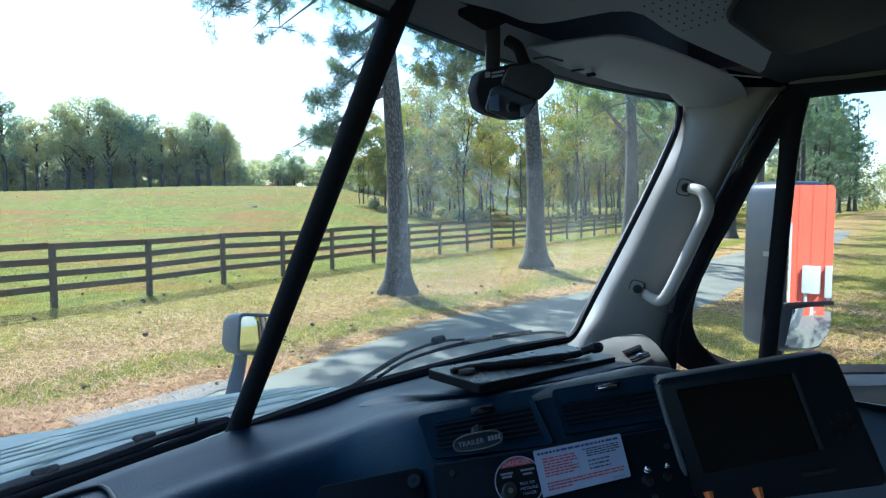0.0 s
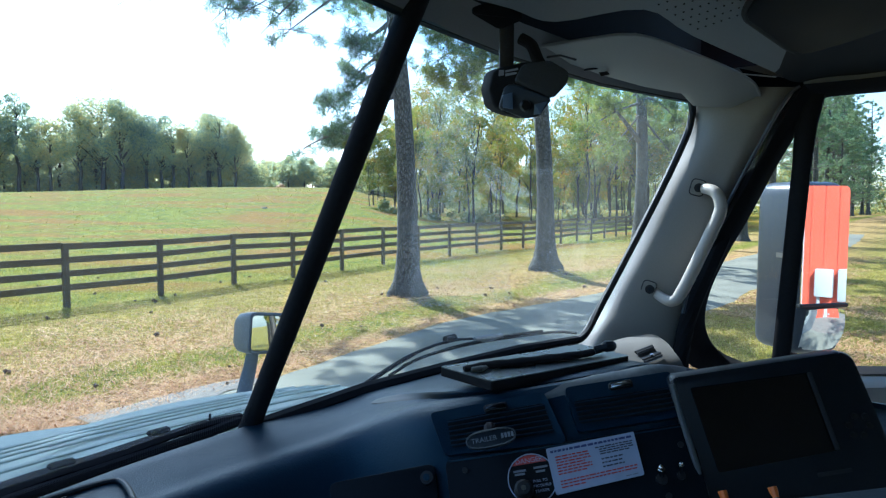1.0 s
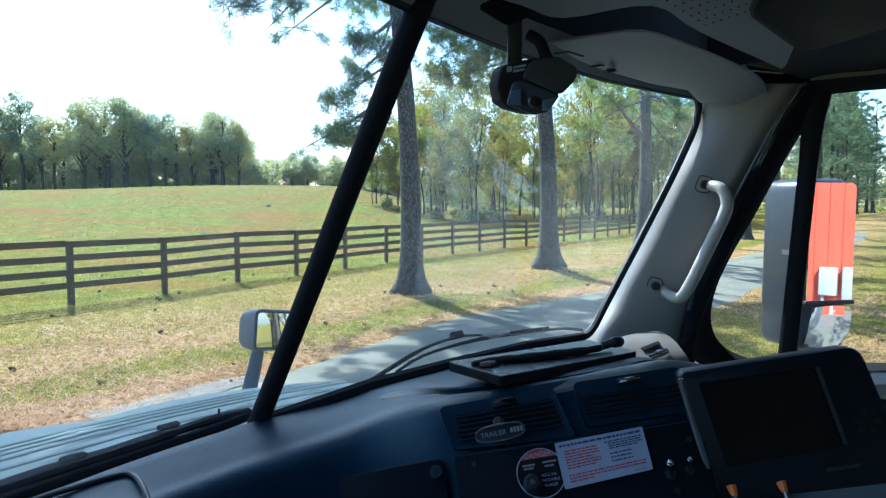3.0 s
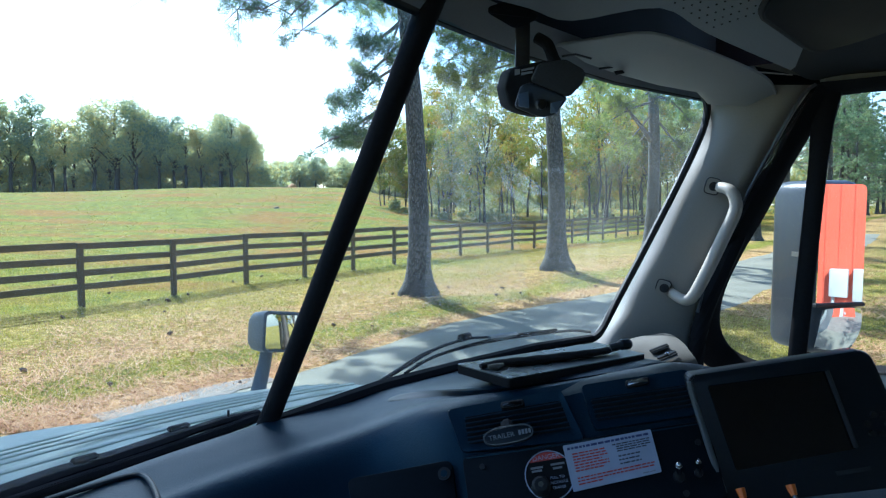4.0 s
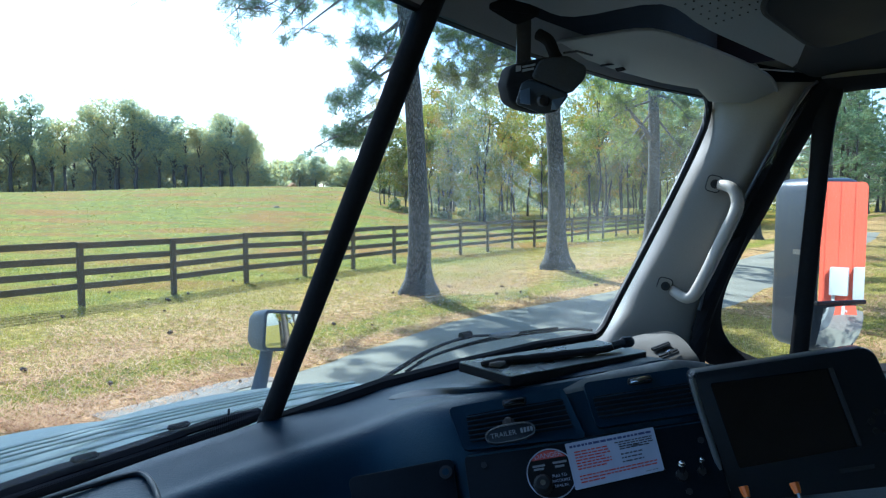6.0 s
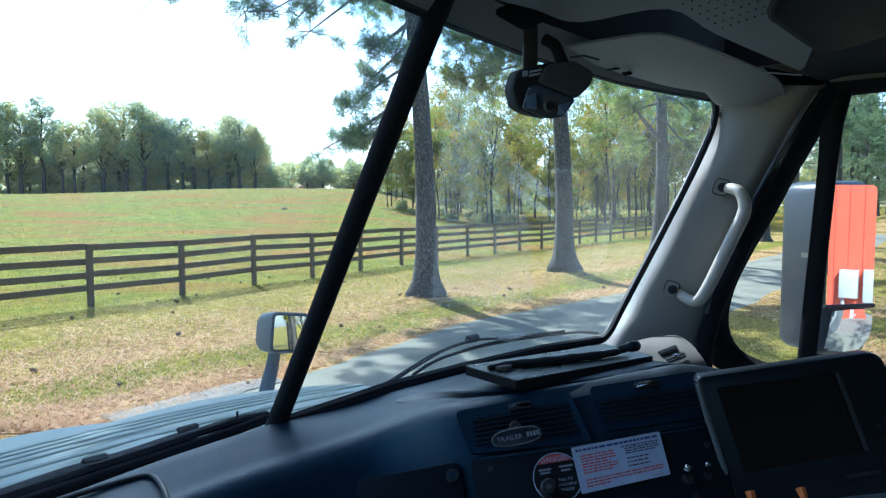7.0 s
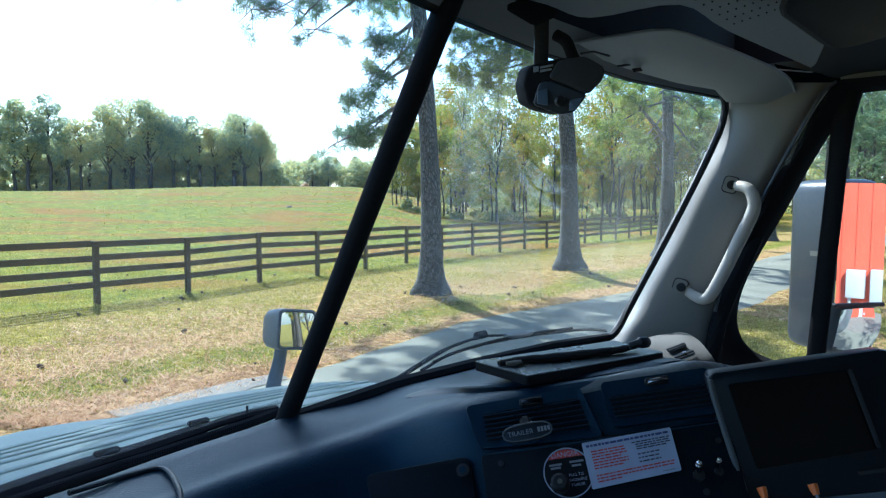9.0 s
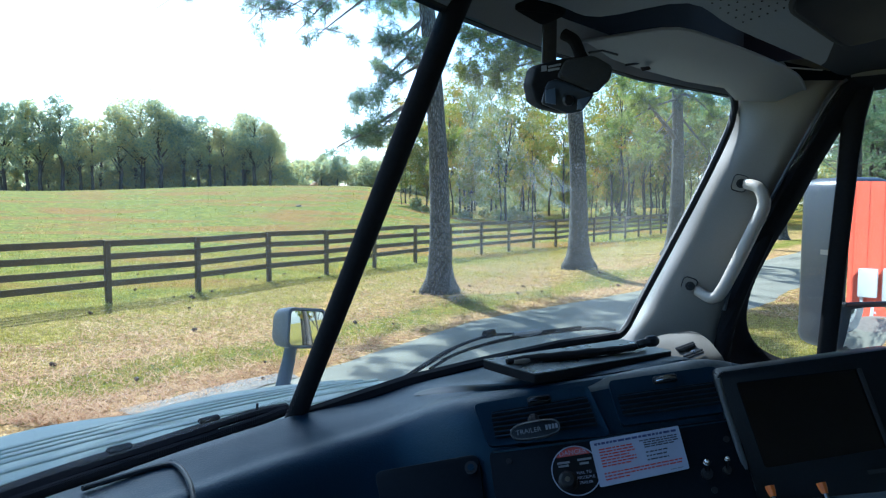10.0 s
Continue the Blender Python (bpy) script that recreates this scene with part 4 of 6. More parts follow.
def build_hood():
    """Sloping hood with a crowned top, swelling down to the fenders."""
    hood = base_empty("truck_hood", truck(0, 2.2, 1.2), "pale silver sloping truck hood outside the windshield", "truck hood")
    bm = bmesh.new()
    rings = []
    for i in range(13):
        t = i / 12
        y = 1.08 + 2.3 * t
        top = 1.84 - 0.34 * t - 0.30 * t * t + 0.045 * min(1, t / 0.2) - (0.25 * max(0, t - 0.9) / 0.1)
        half = 0.92 - 0.04 * t
        ring = []
        for j in range(25):
            a = -1 + 2 * j / 24
            drop = 0.05 * a * a + 0.75 * max(0, abs(a) - 0.82) ** 1.6 * 4.5
            ring.append(truck(half * math.copysign(min(1, abs(a) * 1.02), a), y, top - drop + 0.012 * math.cos(a * 9)))
        rings.append(ring)
    rings.append([p - Vector((0, 0, 0.75)) for p in rings[-1]])
    loft(bm, rings)
    part("hood_skin", bm, M_HOOD, hood)
    bm = bmesh.new()
    slab(bm, [truck(-1.0, 0.84, 1.88), truck(0.86, 0.96, 1.88), truck(0.88, 1.16, 1.835), truck(-1.0, 1.16, 1.835)], 0.02)
    part("cowl", bm, M_HOOD, hood)
    for k, y in enumerate((0.97, 1.01, 1.05, 1.09, 1.13)):
        bm = bmesh.new()
        tube(bm, [truck(-0.85, y, 1.896 - 0.009 * k), truck(0.84, y, 1.896 - 0.009 * k)], 0.009, 6, flat=0.5, flat_axis=(0, 0, 1))
        part("cowl_rib", bm, M_RIB_STRIPE, hood)
    # low bars on the hood that imitate the defroster mirrored in the windshield
    for k in range(8):
        y = 1.24 + 0.075 * k
        t = (y - 1.08) / 2.3
        z = 1.84 - 0.34 * t - 0.30 * t * t + 0.045 * min(1, t / 0.2)
        bm = bmesh.new()
        tube(bm, [truck(-0.7 + 0.14 * j, y, z - 0.05 * ((-0.7 + 0.14 * j) / 0.9) ** 2 + 0.012) for j in range(11)], 0.008, 6, flat=0.5, flat_axis=(0, 0, 1))
        part("reflection_stripe", bm, M_RIB_STRIPE, hood)
    for s in (-1, 1):
        bm = bmesh.new()
        add_box(bm, truck(s * 1.06, 2.2, 0.85), (0.3, 1.5, 0.5), TRUCK_TURN, 0.12, 3)
        part("fender", bm, M_HOOD, hood)


def build_hood_mirror():
    m = base_empty("hood_mirror", (-0.892, 2.74, 1.5), "grey hood mirror on a flat arm above the fender", "mirror")
    c = Vector((-0.786, 2.757, 1.791))
    n = Vector((0.744, -0.659, 0.105)).normalized()
    side = Vector((0, 0, 1)).cross(n).normalized()
    up = n.cross(side)
    lean = Matrix.Rotation(radians(-9), 3, n)
    side, up = lean @ side, lean @ up

    def ring(wide, high, back, radius):
        return rounded([c - n * back + side * a * wide + up * b * high for a, b in ((-1, -1), (1, -1), (1, 1), (-1, 1))], radius, 5)

    bm = bmesh.new()
    rows = loft(bm, [ring(0.082, 0.074, 0.006, 0.022), ring(0.087, 0.079, -0.004, 0.026), ring(0.095, 0.087, 0.0, 0.03), ring(0.096, 0.088, 0.03, 0.03), ring(0.09, 0.082, 0.11, 0.032), ring(0.075, 0.068, 0.155, 0.035), ring(0.05, 0.045, 0.168, 0.03)], closed=True)
    bm.faces.new(rows[-1])
    bm.faces.new(rows[0])
    bmesh.ops.recalc_face_normals(bm, faces=bm.faces)
    shell = part("housing", bm, M_SHELL, m)
    bm = bmesh.new()
    slab(bm, ring(0.081, 0.073, 0.004, 0.02), 0.004, away=n)
    part("mirror_glass", bm, M_MIRROR, shell, "slightly dusty mirror glass")
    bm = bmesh.new()
    path = curve([(-0.869, 2.800, 1.702), (-0.879, 2.790, 1.635), (-0.889, 2.770, 1.578), (-0.892, 2.740, 1.530), (-0.901, 2.720, 1.477)], 4)
    tube(bm, path, [0.027 + 0.009 * i / (len(path) - 1) for i in range(len(path))], 12, flat=0.5, flat_axis=(0, 1, 0))
    part("arm", bm, M_SHELL, m)


def build_cab_shell():
    """Closes the cab round and behind the driver."""
    bm = bmesh.new()
    slab(bm, [truck(-1.2, 0.9, 1.15), truck(1.2, 0.9, 1.15), truck(1.2, -1.3, 1.15), truck(-1.2, -1.3, 1.15)], 0.05, away=(0, 0, -1))
    thing("floor", bm, M_BLACK, "black rubber cab floor", "floor", kind="structure", smooth=False)
    bm = bmesh.new()
    slab(bm, [truck(-1.2, -1.3, 1.1), truck(1.2, -1.3, 1.1), truck(1.2, -1.3, 3.05), truck(-1.2, -1.3, 3.05)], 0.06, away=-TRUCK_AHEAD)
    thing("wall_rear", bm, M_GREY_DARK, "dark grey rear cab wall", "wall", kind="structure", smooth=False)
    bm = bmesh.new()
    slab(bm, [truck(-1.2, 0.75, 2.98), truck(1.28, 0.75, 2.98), truck(1.28, -1.36, 3.05), truck(-1.2, -1.36, 3.05)], 0.05, away=(0, 0, 1))
    thing("ceiling", bm, M_GREY_DARK, "dark grey cab ceiling", "ceiling", kind="structure", smooth=False)
    bm = bmesh.new()
    slab(bm, [truck(-1.14, 0.95, 1.15), truck(-1.14, -1.3, 1.15), truck(-1.14, -1.3, 2.02), truck(-1.14, 0.95, 2.02)], 0.06, away=-TRUCK_RIGHT)
    slab(bm, [truck(-1.14, -0.75, 2.02), truck(-1.14, -1.3, 2.02), truck(-1.14, -1.3, 3.0), truck(-1.14, -0.75, 3.0)], 0.06, away=-TRUCK_RIGHT)
    slab(bm, [truck(-1.14, 0.7, 2.72), truck(-1.14, -0.75, 2.72), truck(-1.14, -0.75, 3.0), truck(-1.14, 0.7, 3.0)], 0.06, away=-TRUCK_RIGHT)
    # unseen broad pillar slab, added to keep the side window's light off the dash
    slab(bm, [truck(-0.87, 0.82, 1.9), truck(-1.14, 0.52, 1.9), truck(-1.14, 0.48, 3.0), truck(-0.8, 0.72, 3.0)], 0.06, away=TRUCK_AHEAD)
    thing("wall_left", bm, M_GREY_DARK, "dark grey driver's side with its window", "wall", kind="structure", smooth=False)
    bm = bmesh.new()
    slab(bm, [truck(1.15, -0.45, 1.15), truck(1.15, -1.3, 1.15), truck(1.15, -1.3, 3.0), truck(1.15, -0.45, 3.0)], 0.06, away=TRUCK_RIGHT)
    thing("wall_right", bm, M_GREY_DARK, "dark grey side wall behind the passenger door", "wall", kind="structure", smooth=False)


def build_windshield():
    frame_ = base_empty("windshield", (-0.322, 1.027, 1.993), "two-piece windshield with a black centre post", "windshield", kind="structure")
    foot, head = Vector((-0.327, 1.032, 1.994)), Vector((-0.073, 1.018, 2.629))
    bm = bmesh.new()
    d = (head - foot).normalized()
    tube(bm, [foot - d * 0.06, foot + d * 0.03, head - d * 0.05, head + d * 0.08], [0.0175, 0.0162, 0.0195, 0.022], 14)
    part("centre_post", bm, M_MATTE, frame_)
    right_foot, right_head = Vector((0.314, 1.6, 2.014)), Vector((0.622, 1.764, 2.621))
    left_foot = foot + Vector((-0.62, -1.0, 0)).normalized() * 0.85
    left_head = head + Vector((-0.5, -0.866, 0)) * 0.75
    for quad, nm in (((foot, right_foot + Vector((0.08, 0.05, 0)), right_head + Vector((0.1, 0.05, 0.05)), head), "glass"), ((left_foot, foot, head, left_head), "glass")):
        n = (quad[1] - quad[0]).cross(quad[3] - quad[0]).normalized()
        bm = bmesh.new()
        bm.faces.new([bm.verts.new(p + n * -0.03) for p in quad])
        ob = part(nm, bm, M_GLASS, frame_)
        ob.visible_shadow = False
    # blue shade band along the top of both panes
    for a, b, a0, b0 in ((head, right_head, foot, right_foot), (left_head, head, left_foot, foot)):
        for t0, t1, mat in ((0.0, 0.055, M_TINT_DEEP), (0.055, 0.11, M_TINT_PALE)):
            quad = [a.lerp(a0, t0), b.lerp(b0, t0), b.lerp(b0, t1), a.lerp(a0, t1)]
            n = (quad[1] - quad[0]).cross(quad[3] - quad[0]).normalized()
            n = n if n.y < 0 else -n
            bm = bmesh.new()
            bm.faces.new([bm.verts.new(p + n * 0.004) for p in quad])
            ob = part("shade_band", bm, mat, frame_)
            ob.visible_shadow = False
    # rubber along the foot of the panes
    bm = bmesh.new()
    tube(bm, [foot + Vector((0, 0, -0.012)), Vector((-0.169, 1.178, 2.003)), Vector((-0.027, 1.309, 2.01)), Vector((0.144, 1.43, 2.024)), Vector((0.297, 1.58, 2.016))], [0.016, 0.017, 0.016, 0.014, 0.012], 8, flat=0.8)
    part("seal", bm, M_MATTE, frame_)
    bm = bmesh.new()
    tube(bm, curve([(0.276, 1.58, 2.009), (0.317, 1.601, 2.02), (0.365, 1.645, 2.083), (0.461, 1.697, 2.242), (0.551, 1.738, 2.403), (0.607, 1.756, 2.518), (0.622, 1.76, 2.567), (0.621, 1.752, 2.598), (0.601, 1.724, 2.623)], 5), 0.0095, 8)
    part("seal", bm, M_BLACK, frame_)
    # dotted black band printed along the foot of the panes
    bm = bmesh.new()
    for a, b, count in ((foot, foot.lerp(left_foot, 0.62), 150),):
        rise = (left_head - left_foot).normalized() if count > 100 else (head - foot).normalized()
        run = (b - a).normalized()
        for i in range(count):
            for j in range(10 if i < 40 else 4):
                p = a.lerp(b, (i + 0.5 * (j % 2)) / count) + rise * (0.004 + 0.0034 * j)
                q = 0.0015 - 0.00006 * j
                bm.faces.new([bm.verts.new(p + run * x * q + rise * y * q) for x, y in ((-1, 0), (0, -1), (1, 0), (0, 1))])
    dots = part("printed_dots", bm, M_BLACK, frame_, smooth=False)
    dots["kind"] = "stuff"
    # dusty patch and curved streaks inside the passenger's pane
    for pts, mat, nm in ((((-0.052, 1.041, 2.549), (0.015, 1.113, 2.517), (0.062, 1.195, 2.419), (0.096, 1.272, 2.304), (0.12, 1.358, 2.142), (0.018, 1.265, 2.145), (-0.085, 1.167, 2.161), (-0.067, 1.086, 2.403)), M_HAZE, "dusty_patch"),
                         (((0.064, 1.195, 2.423), (0.091, 1.225, 2.404), (0.123, 1.261, 2.383), (0.155, 1.297, 2.360), (0.127, 1.274, 2.357), (0.095, 1.243, 2.365), (0.076, 1.220, 2.382), (0.065, 1.204, 2.401)), M_SMEAR, "smear"),
                         (((0.053, 1.190, 2.411), (0.054, 1.200, 2.386), (0.073, 1.227, 2.357), (0.107, 1.265, 2.335), (0.153, 1.312, 2.316), (0.139, 1.293, 2.334), (0.106, 1.257, 2.352), (0.080, 1.228, 2.372), (0.063, 1.204, 2.396)), M_SMEAR, "smear"),
                         (((0.123, 1.250, 2.412), (0.183, 1.302, 2.413), (0.207, 1.324, 2.408), (0.184, 1.307, 2.401), (0.124, 1.255, 2.401)), M_HAZE, "smear"),
                         (((-0.049, 1.100, 2.415), (-0.028, 1.126, 2.393), (0.003, 1.162, 2.369), (0.045, 1.208, 2.344), (0.081, 1.244, 2.329), (0.044, 1.209, 2.338), (-0.004, 1.159, 2.361), (-0.035, 1.122, 2.387)), M_HAZE, "smear")):
        bm = bmesh.new()
        bm.faces.new([bm.verts.new(p) for p in rounded([Vector(p) for p in pts], 0.006, 4)])
        ob = part(nm, bm, mat, frame_)
        ob.visible_shadow = False
    # header above the panes
    bm = bmesh.new()
    low = [left_head, head, Vector((0.096, 1.191, 2.607)), Vector((0.308, 1.422, 2.601)), Vector((0.607, 1.743, 2.614)), Vector((0.775, 1.772, 2.601))]
    back = Vector((0.35, -0.35, 0))
    loft(bm, [[p + Vector((0, 0.03, 0.02)) for p in low], low, [p + Vector((0.012, -0.012, 0.022)) for p in low], [p + back * 0.06 + Vector((0, 0, 0.05)) for p in low]])
    part("header", bm, M_GREY_DARK, frame_, "dark grey header trim")
    # sheet above the header, its black colour giving the recess its shade
    bm = bmesh.new()
    loft(bm, [[p + back * 0.06 + Vector((0, 0, 0.05)) for p in low], [p + back * 0.06 + Vector((0, 0, 0.42)) for p in low]])
    part("shelf_recess", bm, M_FASCIA, frame_, "black recess above the header")
    bm = bmesh.new()
    tube(bm, [p + Vector((0, 0.012, 0.004)) for p in low[:5]], 0.009, 8)
    part("seal", bm, M_BLACK, frame_)


def build_dashboard():
    dash = base_empty("dashboard", (0.012, 0.872, 1.932), "dark blue-grey grained dashboard sweeping round the driver", "dashboard")
    sections = [
        ((-0.526, 0.527, 2.012), (-0.498, 0.508, 2.017), (-0.453, 0.478, 2.023), (-0.417, 0.447, 2.011), (-0.38, 0.422, 1.948)),
        ((-0.528, 0.657, 2.002), (-0.506, 0.647, 2.003), (-0.456, 0.622, 2.003), (-0.423, 0.596, 1.988), (-0.358, 0.531, 1.922)),
        ((-0.486, 0.766, 1.994), (-0.458, 0.757, 1.994), (-0.404, 0.736, 1.989), (-0.369, 0.71, 1.977), (-0.329, 0.677, 1.868)),
        ((-0.425, 0.887, 1.99), (-0.391, 0.877, 1.99), (-0.332, 0.858, 1.984), (-0.288, 0.83, 1.969), (-0.249, 0.786, 1.843)),
        ((-0.322, 1.027, 1.991), (-0.284, 1.012, 1.991), (-0.21, 0.977, 1.991), (-0.159, 0.928, 1.983), (-0.121, 0.851, 1.848)),
        ((-0.188, 1.168, 1.997), (-0.157, 1.128, 2.004), (-0.087, 1.005, 2.028), (-0.046, 0.889, 2.047), (-0.006, 0.805, 1.905)),
        ((-0.049, 1.288, 2.002), (0.007, 0.958, 2.072), (0.032, 0.927, 2.066), (0.046, 0.887, 2.067), (0.073, 0.808, 1.918)),
        ((0.105, 1.4, 2.014), (0.119, 0.969, 2.085), (0.13, 0.938, 2.078), (0.132, 0.885, 2.083), (0.143, 0.803, 1.928)),
        ((0.257, 1.43, 2.022), (0.225, 0.989, 2.096), (0.231, 0.959, 2.091), (0.219, 0.883, 2.1), (0.221, 0.801, 1.944)),
        ((0.347, 1.281, 2.034), (0.302, 0.995, 2.1), (0.31, 0.969, 2.098), (0.29, 0.88, 2.112), (0.292, 0.801, 1.959)),
        ((0.481, 1.426, 1.962), (0.453, 1.278, 1.995), (0.426, 0.963, 2.076), (0.425, 0.933, 2.079), (0.384, 0.795, 1.969)),
        ((0.662, 1.592, 1.903), (0.656, 1.375, 1.949), (0.645, 1.06, 2.029), (0.646, 1.029, 2.015), (0.581, 0.892, 1.923)),
        ((0.778, 1.63, 1.877), (0.842, 1.422, 1.906), (0.823, 1.097, 1.993), (0.846, 1.076, 1.971), (0.787, 0.969, 1.885)),
    ]
    rails = [curve(r, 6) for r in zip(*sections)]
    bm = bmesh.new()
    skin = [curve(ring, 5) for ring in zip(*rails)]
    loft(bm, skin)
    bmesh.ops.recalc_face_normals(bm, faces=bm.faces)
    part("dash_body", bm, M_DASH, dash)
    bm = bmesh.new()
    tube(bm, curve([(-0.489, 0.704, 2.003), (-0.474, 0.735, 2), (-0.452, 0.777, 1.996), (-0.43, 0.8, 1.994), (-0.406, 0.782, 1.995), (-0.374, 0.738, 1.992), (-0.355, 0.703, 1.981)], 5), 0.0035, 8)
    part("gauge_bezel", bm, M_DASH_HARD, dash)
    # long shallow hollow in the dash top below the glass: a darker patch for its shade

    def on_dash(row, col):
        """A point of the dash skin between its lofted lines."""
        r, c = int(row), int(col)
        a, b = skin[r][c].lerp(skin[r][c + 1], col - c), skin[r + 1][c].lerp(skin[r + 1][c + 1], col - c)
        return a.lerp(b, row - r)

    def patch(name, row0, row1, low, high, lift, material, label):
        bm = bmesh.new()
        lines = []
        for i in range(25):
            u = i / 24
            row = row0 + (row1 - row0) * u
            a, b = low(u), high(u)
            lines.append([on_dash(row, a + (b - a) * k / 6) + Vector((-0.1, -0.2, 0.97)) * (lift if 0 < k < 6 else -0.001) for k in range(7)])
        loft(bm, lines)
        bmesh.ops.recalc_face_normals(bm, faces=bm.faces)
        part(name, bm, material, dash, label)

    # long shallow hollow in the dash top below the glass, its shade painted dark, and the scuffed lip over the vents,
    # painted lighter where lit
    patch("hollow", 29.2, 35.6, lambda u: 7.6 - 1.9 * math.sin(math.pi * u) ** 0.6 - 0.5 * u, lambda u: 7.6 + 1.5 * math.sin(math.pi * u) ** 0.6 - 0.5 * u, 0.0012, M_DASH_HARD, "dark patch painted for the shade of a hollow")
    patch("lit_scuffed_lip", 41.0, 55.5, lambda u: 15.2 - 3.7 * min(1.0, 0.08 + u * 1.8), lambda u: 15.2, 0.0014, M_LIP, "scuffed lip with the light on it painted paler")
    return dash


def build_pillar():
    bm = bmesh.new()
    rows = [
        ((0.614, 1.789, 2.693), (0.637, 1.748, 2.685), (0.718, 1.648, 2.682), (0.815, 1.608, 2.682), (0.885, 1.649, 2.693)),
        ((0.626, 1.783, 2.603), (0.648, 1.732, 2.595), (0.727, 1.662, 2.599), (0.805, 1.623, 2.614), (0.917, 1.715, 2.636)),
        ((0.62, 1.777, 2.52), (0.643, 1.726, 2.515), (0.697, 1.686, 2.518), (0.767, 1.667, 2.523), (0.85, 1.748, 2.542)),
        ((0.561, 1.768, 2.399), (0.591, 1.723, 2.398), (0.655, 1.698, 2.397), (0.708, 1.688, 2.397), (0.787, 1.768, 2.399)),
        ((0.482, 1.757, 2.241), (0.517, 1.712, 2.244), (0.582, 1.687, 2.245), (0.644, 1.687, 2.245), (0.71, 1.757, 2.241)),
        ((0.394, 1.726, 2.093), (0.432, 1.686, 2.099), (0.506, 1.667, 2.102), (0.579, 1.667, 2.102), (0.62, 1.696, 2.097)),
        ((0.331, 1.699, 1.993), (0.367, 1.649, 2.003), (0.45, 1.64, 2.005), (0.546, 1.649, 2.003), (0.581, 1.679, 1.997)),
        ((0.289, 1.689, 1.86), (0.322, 1.63, 1.877), (0.419, 1.621, 1.88), (0.522, 1.63, 1.877), (0.566, 1.67, 1.866)),
    ]
    rails = [curve(r, 5) for r in zip(*rows)]
    loft(bm, [curve(r, 5) for r in zip(*rails)])
    thing("pillar_trim", bm, M_GREY, "light grey moulded windshield pillar trim", "trim", kind="structure")


def build_door_seal():
    bm = bmesh.new()
    tube(bm, curve([(0.904, 1.606, 2.655), (0.852, 1.634, 2.633), (0.807, 1.673, 2.542), (0.753, 1.698, 2.404), (0.679, 1.687, 2.248), (0.61, 1.662, 2.105), (0.578, 1.649, 2.003), (0.568, 1.641, 1.889)], 5), 0.021, 10)
    thing("door_seal", bm, M_MATTE, "black rubber door seal beside the pillar", "seal", kind="structure")
    # ridge of the seal in a paler grey, which paints its highlight line
    bm = bmesh.new()
    tube(bm, curve([(0.815, 1.590, 2.624), (0.792, 1.600, 2.602), (0.769, 1.620, 2.548), (0.739, 1.645, 2.471), (0.698, 1.655, 2.381), (0.657, 1.650, 2.297), (0.618, 1.640, 2.220), (0.586, 1.635, 2.143), (0.568, 1.630, 2.073)], 5), 0.0045, 8)
    thing("bead_highlight", bm, M_MIRROR_BACK, "bead along the door seal, grey for its highlight", "seal", kind="structure")


def build_grab_handle():
    h = base_empty("grab_handle", (0.491, 1.688, 2.128), "light grey curved grab handle bolted to the pillar", "grab handle")
    bm = bmesh.new()
    path = curve([(0.627, 1.697, 2.384), (0.632, 1.662, 2.383), (0.643, 1.635, 2.373), (0.650, 1.623, 2.349), (0.647, 1.620, 2.319), (0.620, 1.620, 2.256), (0.589, 1.621, 2.185), (0.561, 1.623, 2.126), (0.546, 1.630, 2.105), (0.531, 1.647, 2.105), (0.507, 1.688, 2.123)], 5)
    tube(bm, path, [0.0122 + 0.0038 * math.sin(math.pi * i / (len(path) - 1)) for i in range(len(path))], 12)
    part("grip", bm, M_HANDLE, h)
    for a, b in ((Vector((0.619, 1.692, 2.387)), 1), (Vector((0.498, 1.683, 2.127)), 1)):
        bm = bmesh.new()
        n = (Vector((0, 0, 2.35)) - a).normalized()
        s = n.cross(Vector((0.3, 0.1, 0.9))).normalized()
        u = s.cross(n)
        slab(bm, rounded([a + n * 0.004 + s * p * 0.016 + u * q * 0.019 for p, q in ((-1, -1), (1, -1), (1, 1), (-1, 1))], 0.01), 0.012, away=n)
        plate = part("mount_plate", bm, M_GREY, h, "grey moulded mount plate")
        bm = bmesh.new()
        edge = rounded([a + n * 0.006 + s * p * 0.0163 + u * q * 0.0193 for p, q in ((-1, -1), (1, -1), (1, 1), (-1, 1))], 0.01)
        tube(bm, edge + edge[:1], 0.0026, 6)
        part("edge_groove", bm, M_BLACK, plate, "dark groove round the plate")
        bm = bmesh.new()
        c = a + n * 0.016 - s * 0.003
        tube(bm, [c, c + n * 0.003], 0.0115, 14)
        part("bolt_hole", bm, M_BLACK, plate)
        bm = bmesh.new()
        tube(bm, [c + n * 0.003, c + n * 0.006], 0.006, 6)
        part("bolt", bm, M_DASH_HARD, plate)


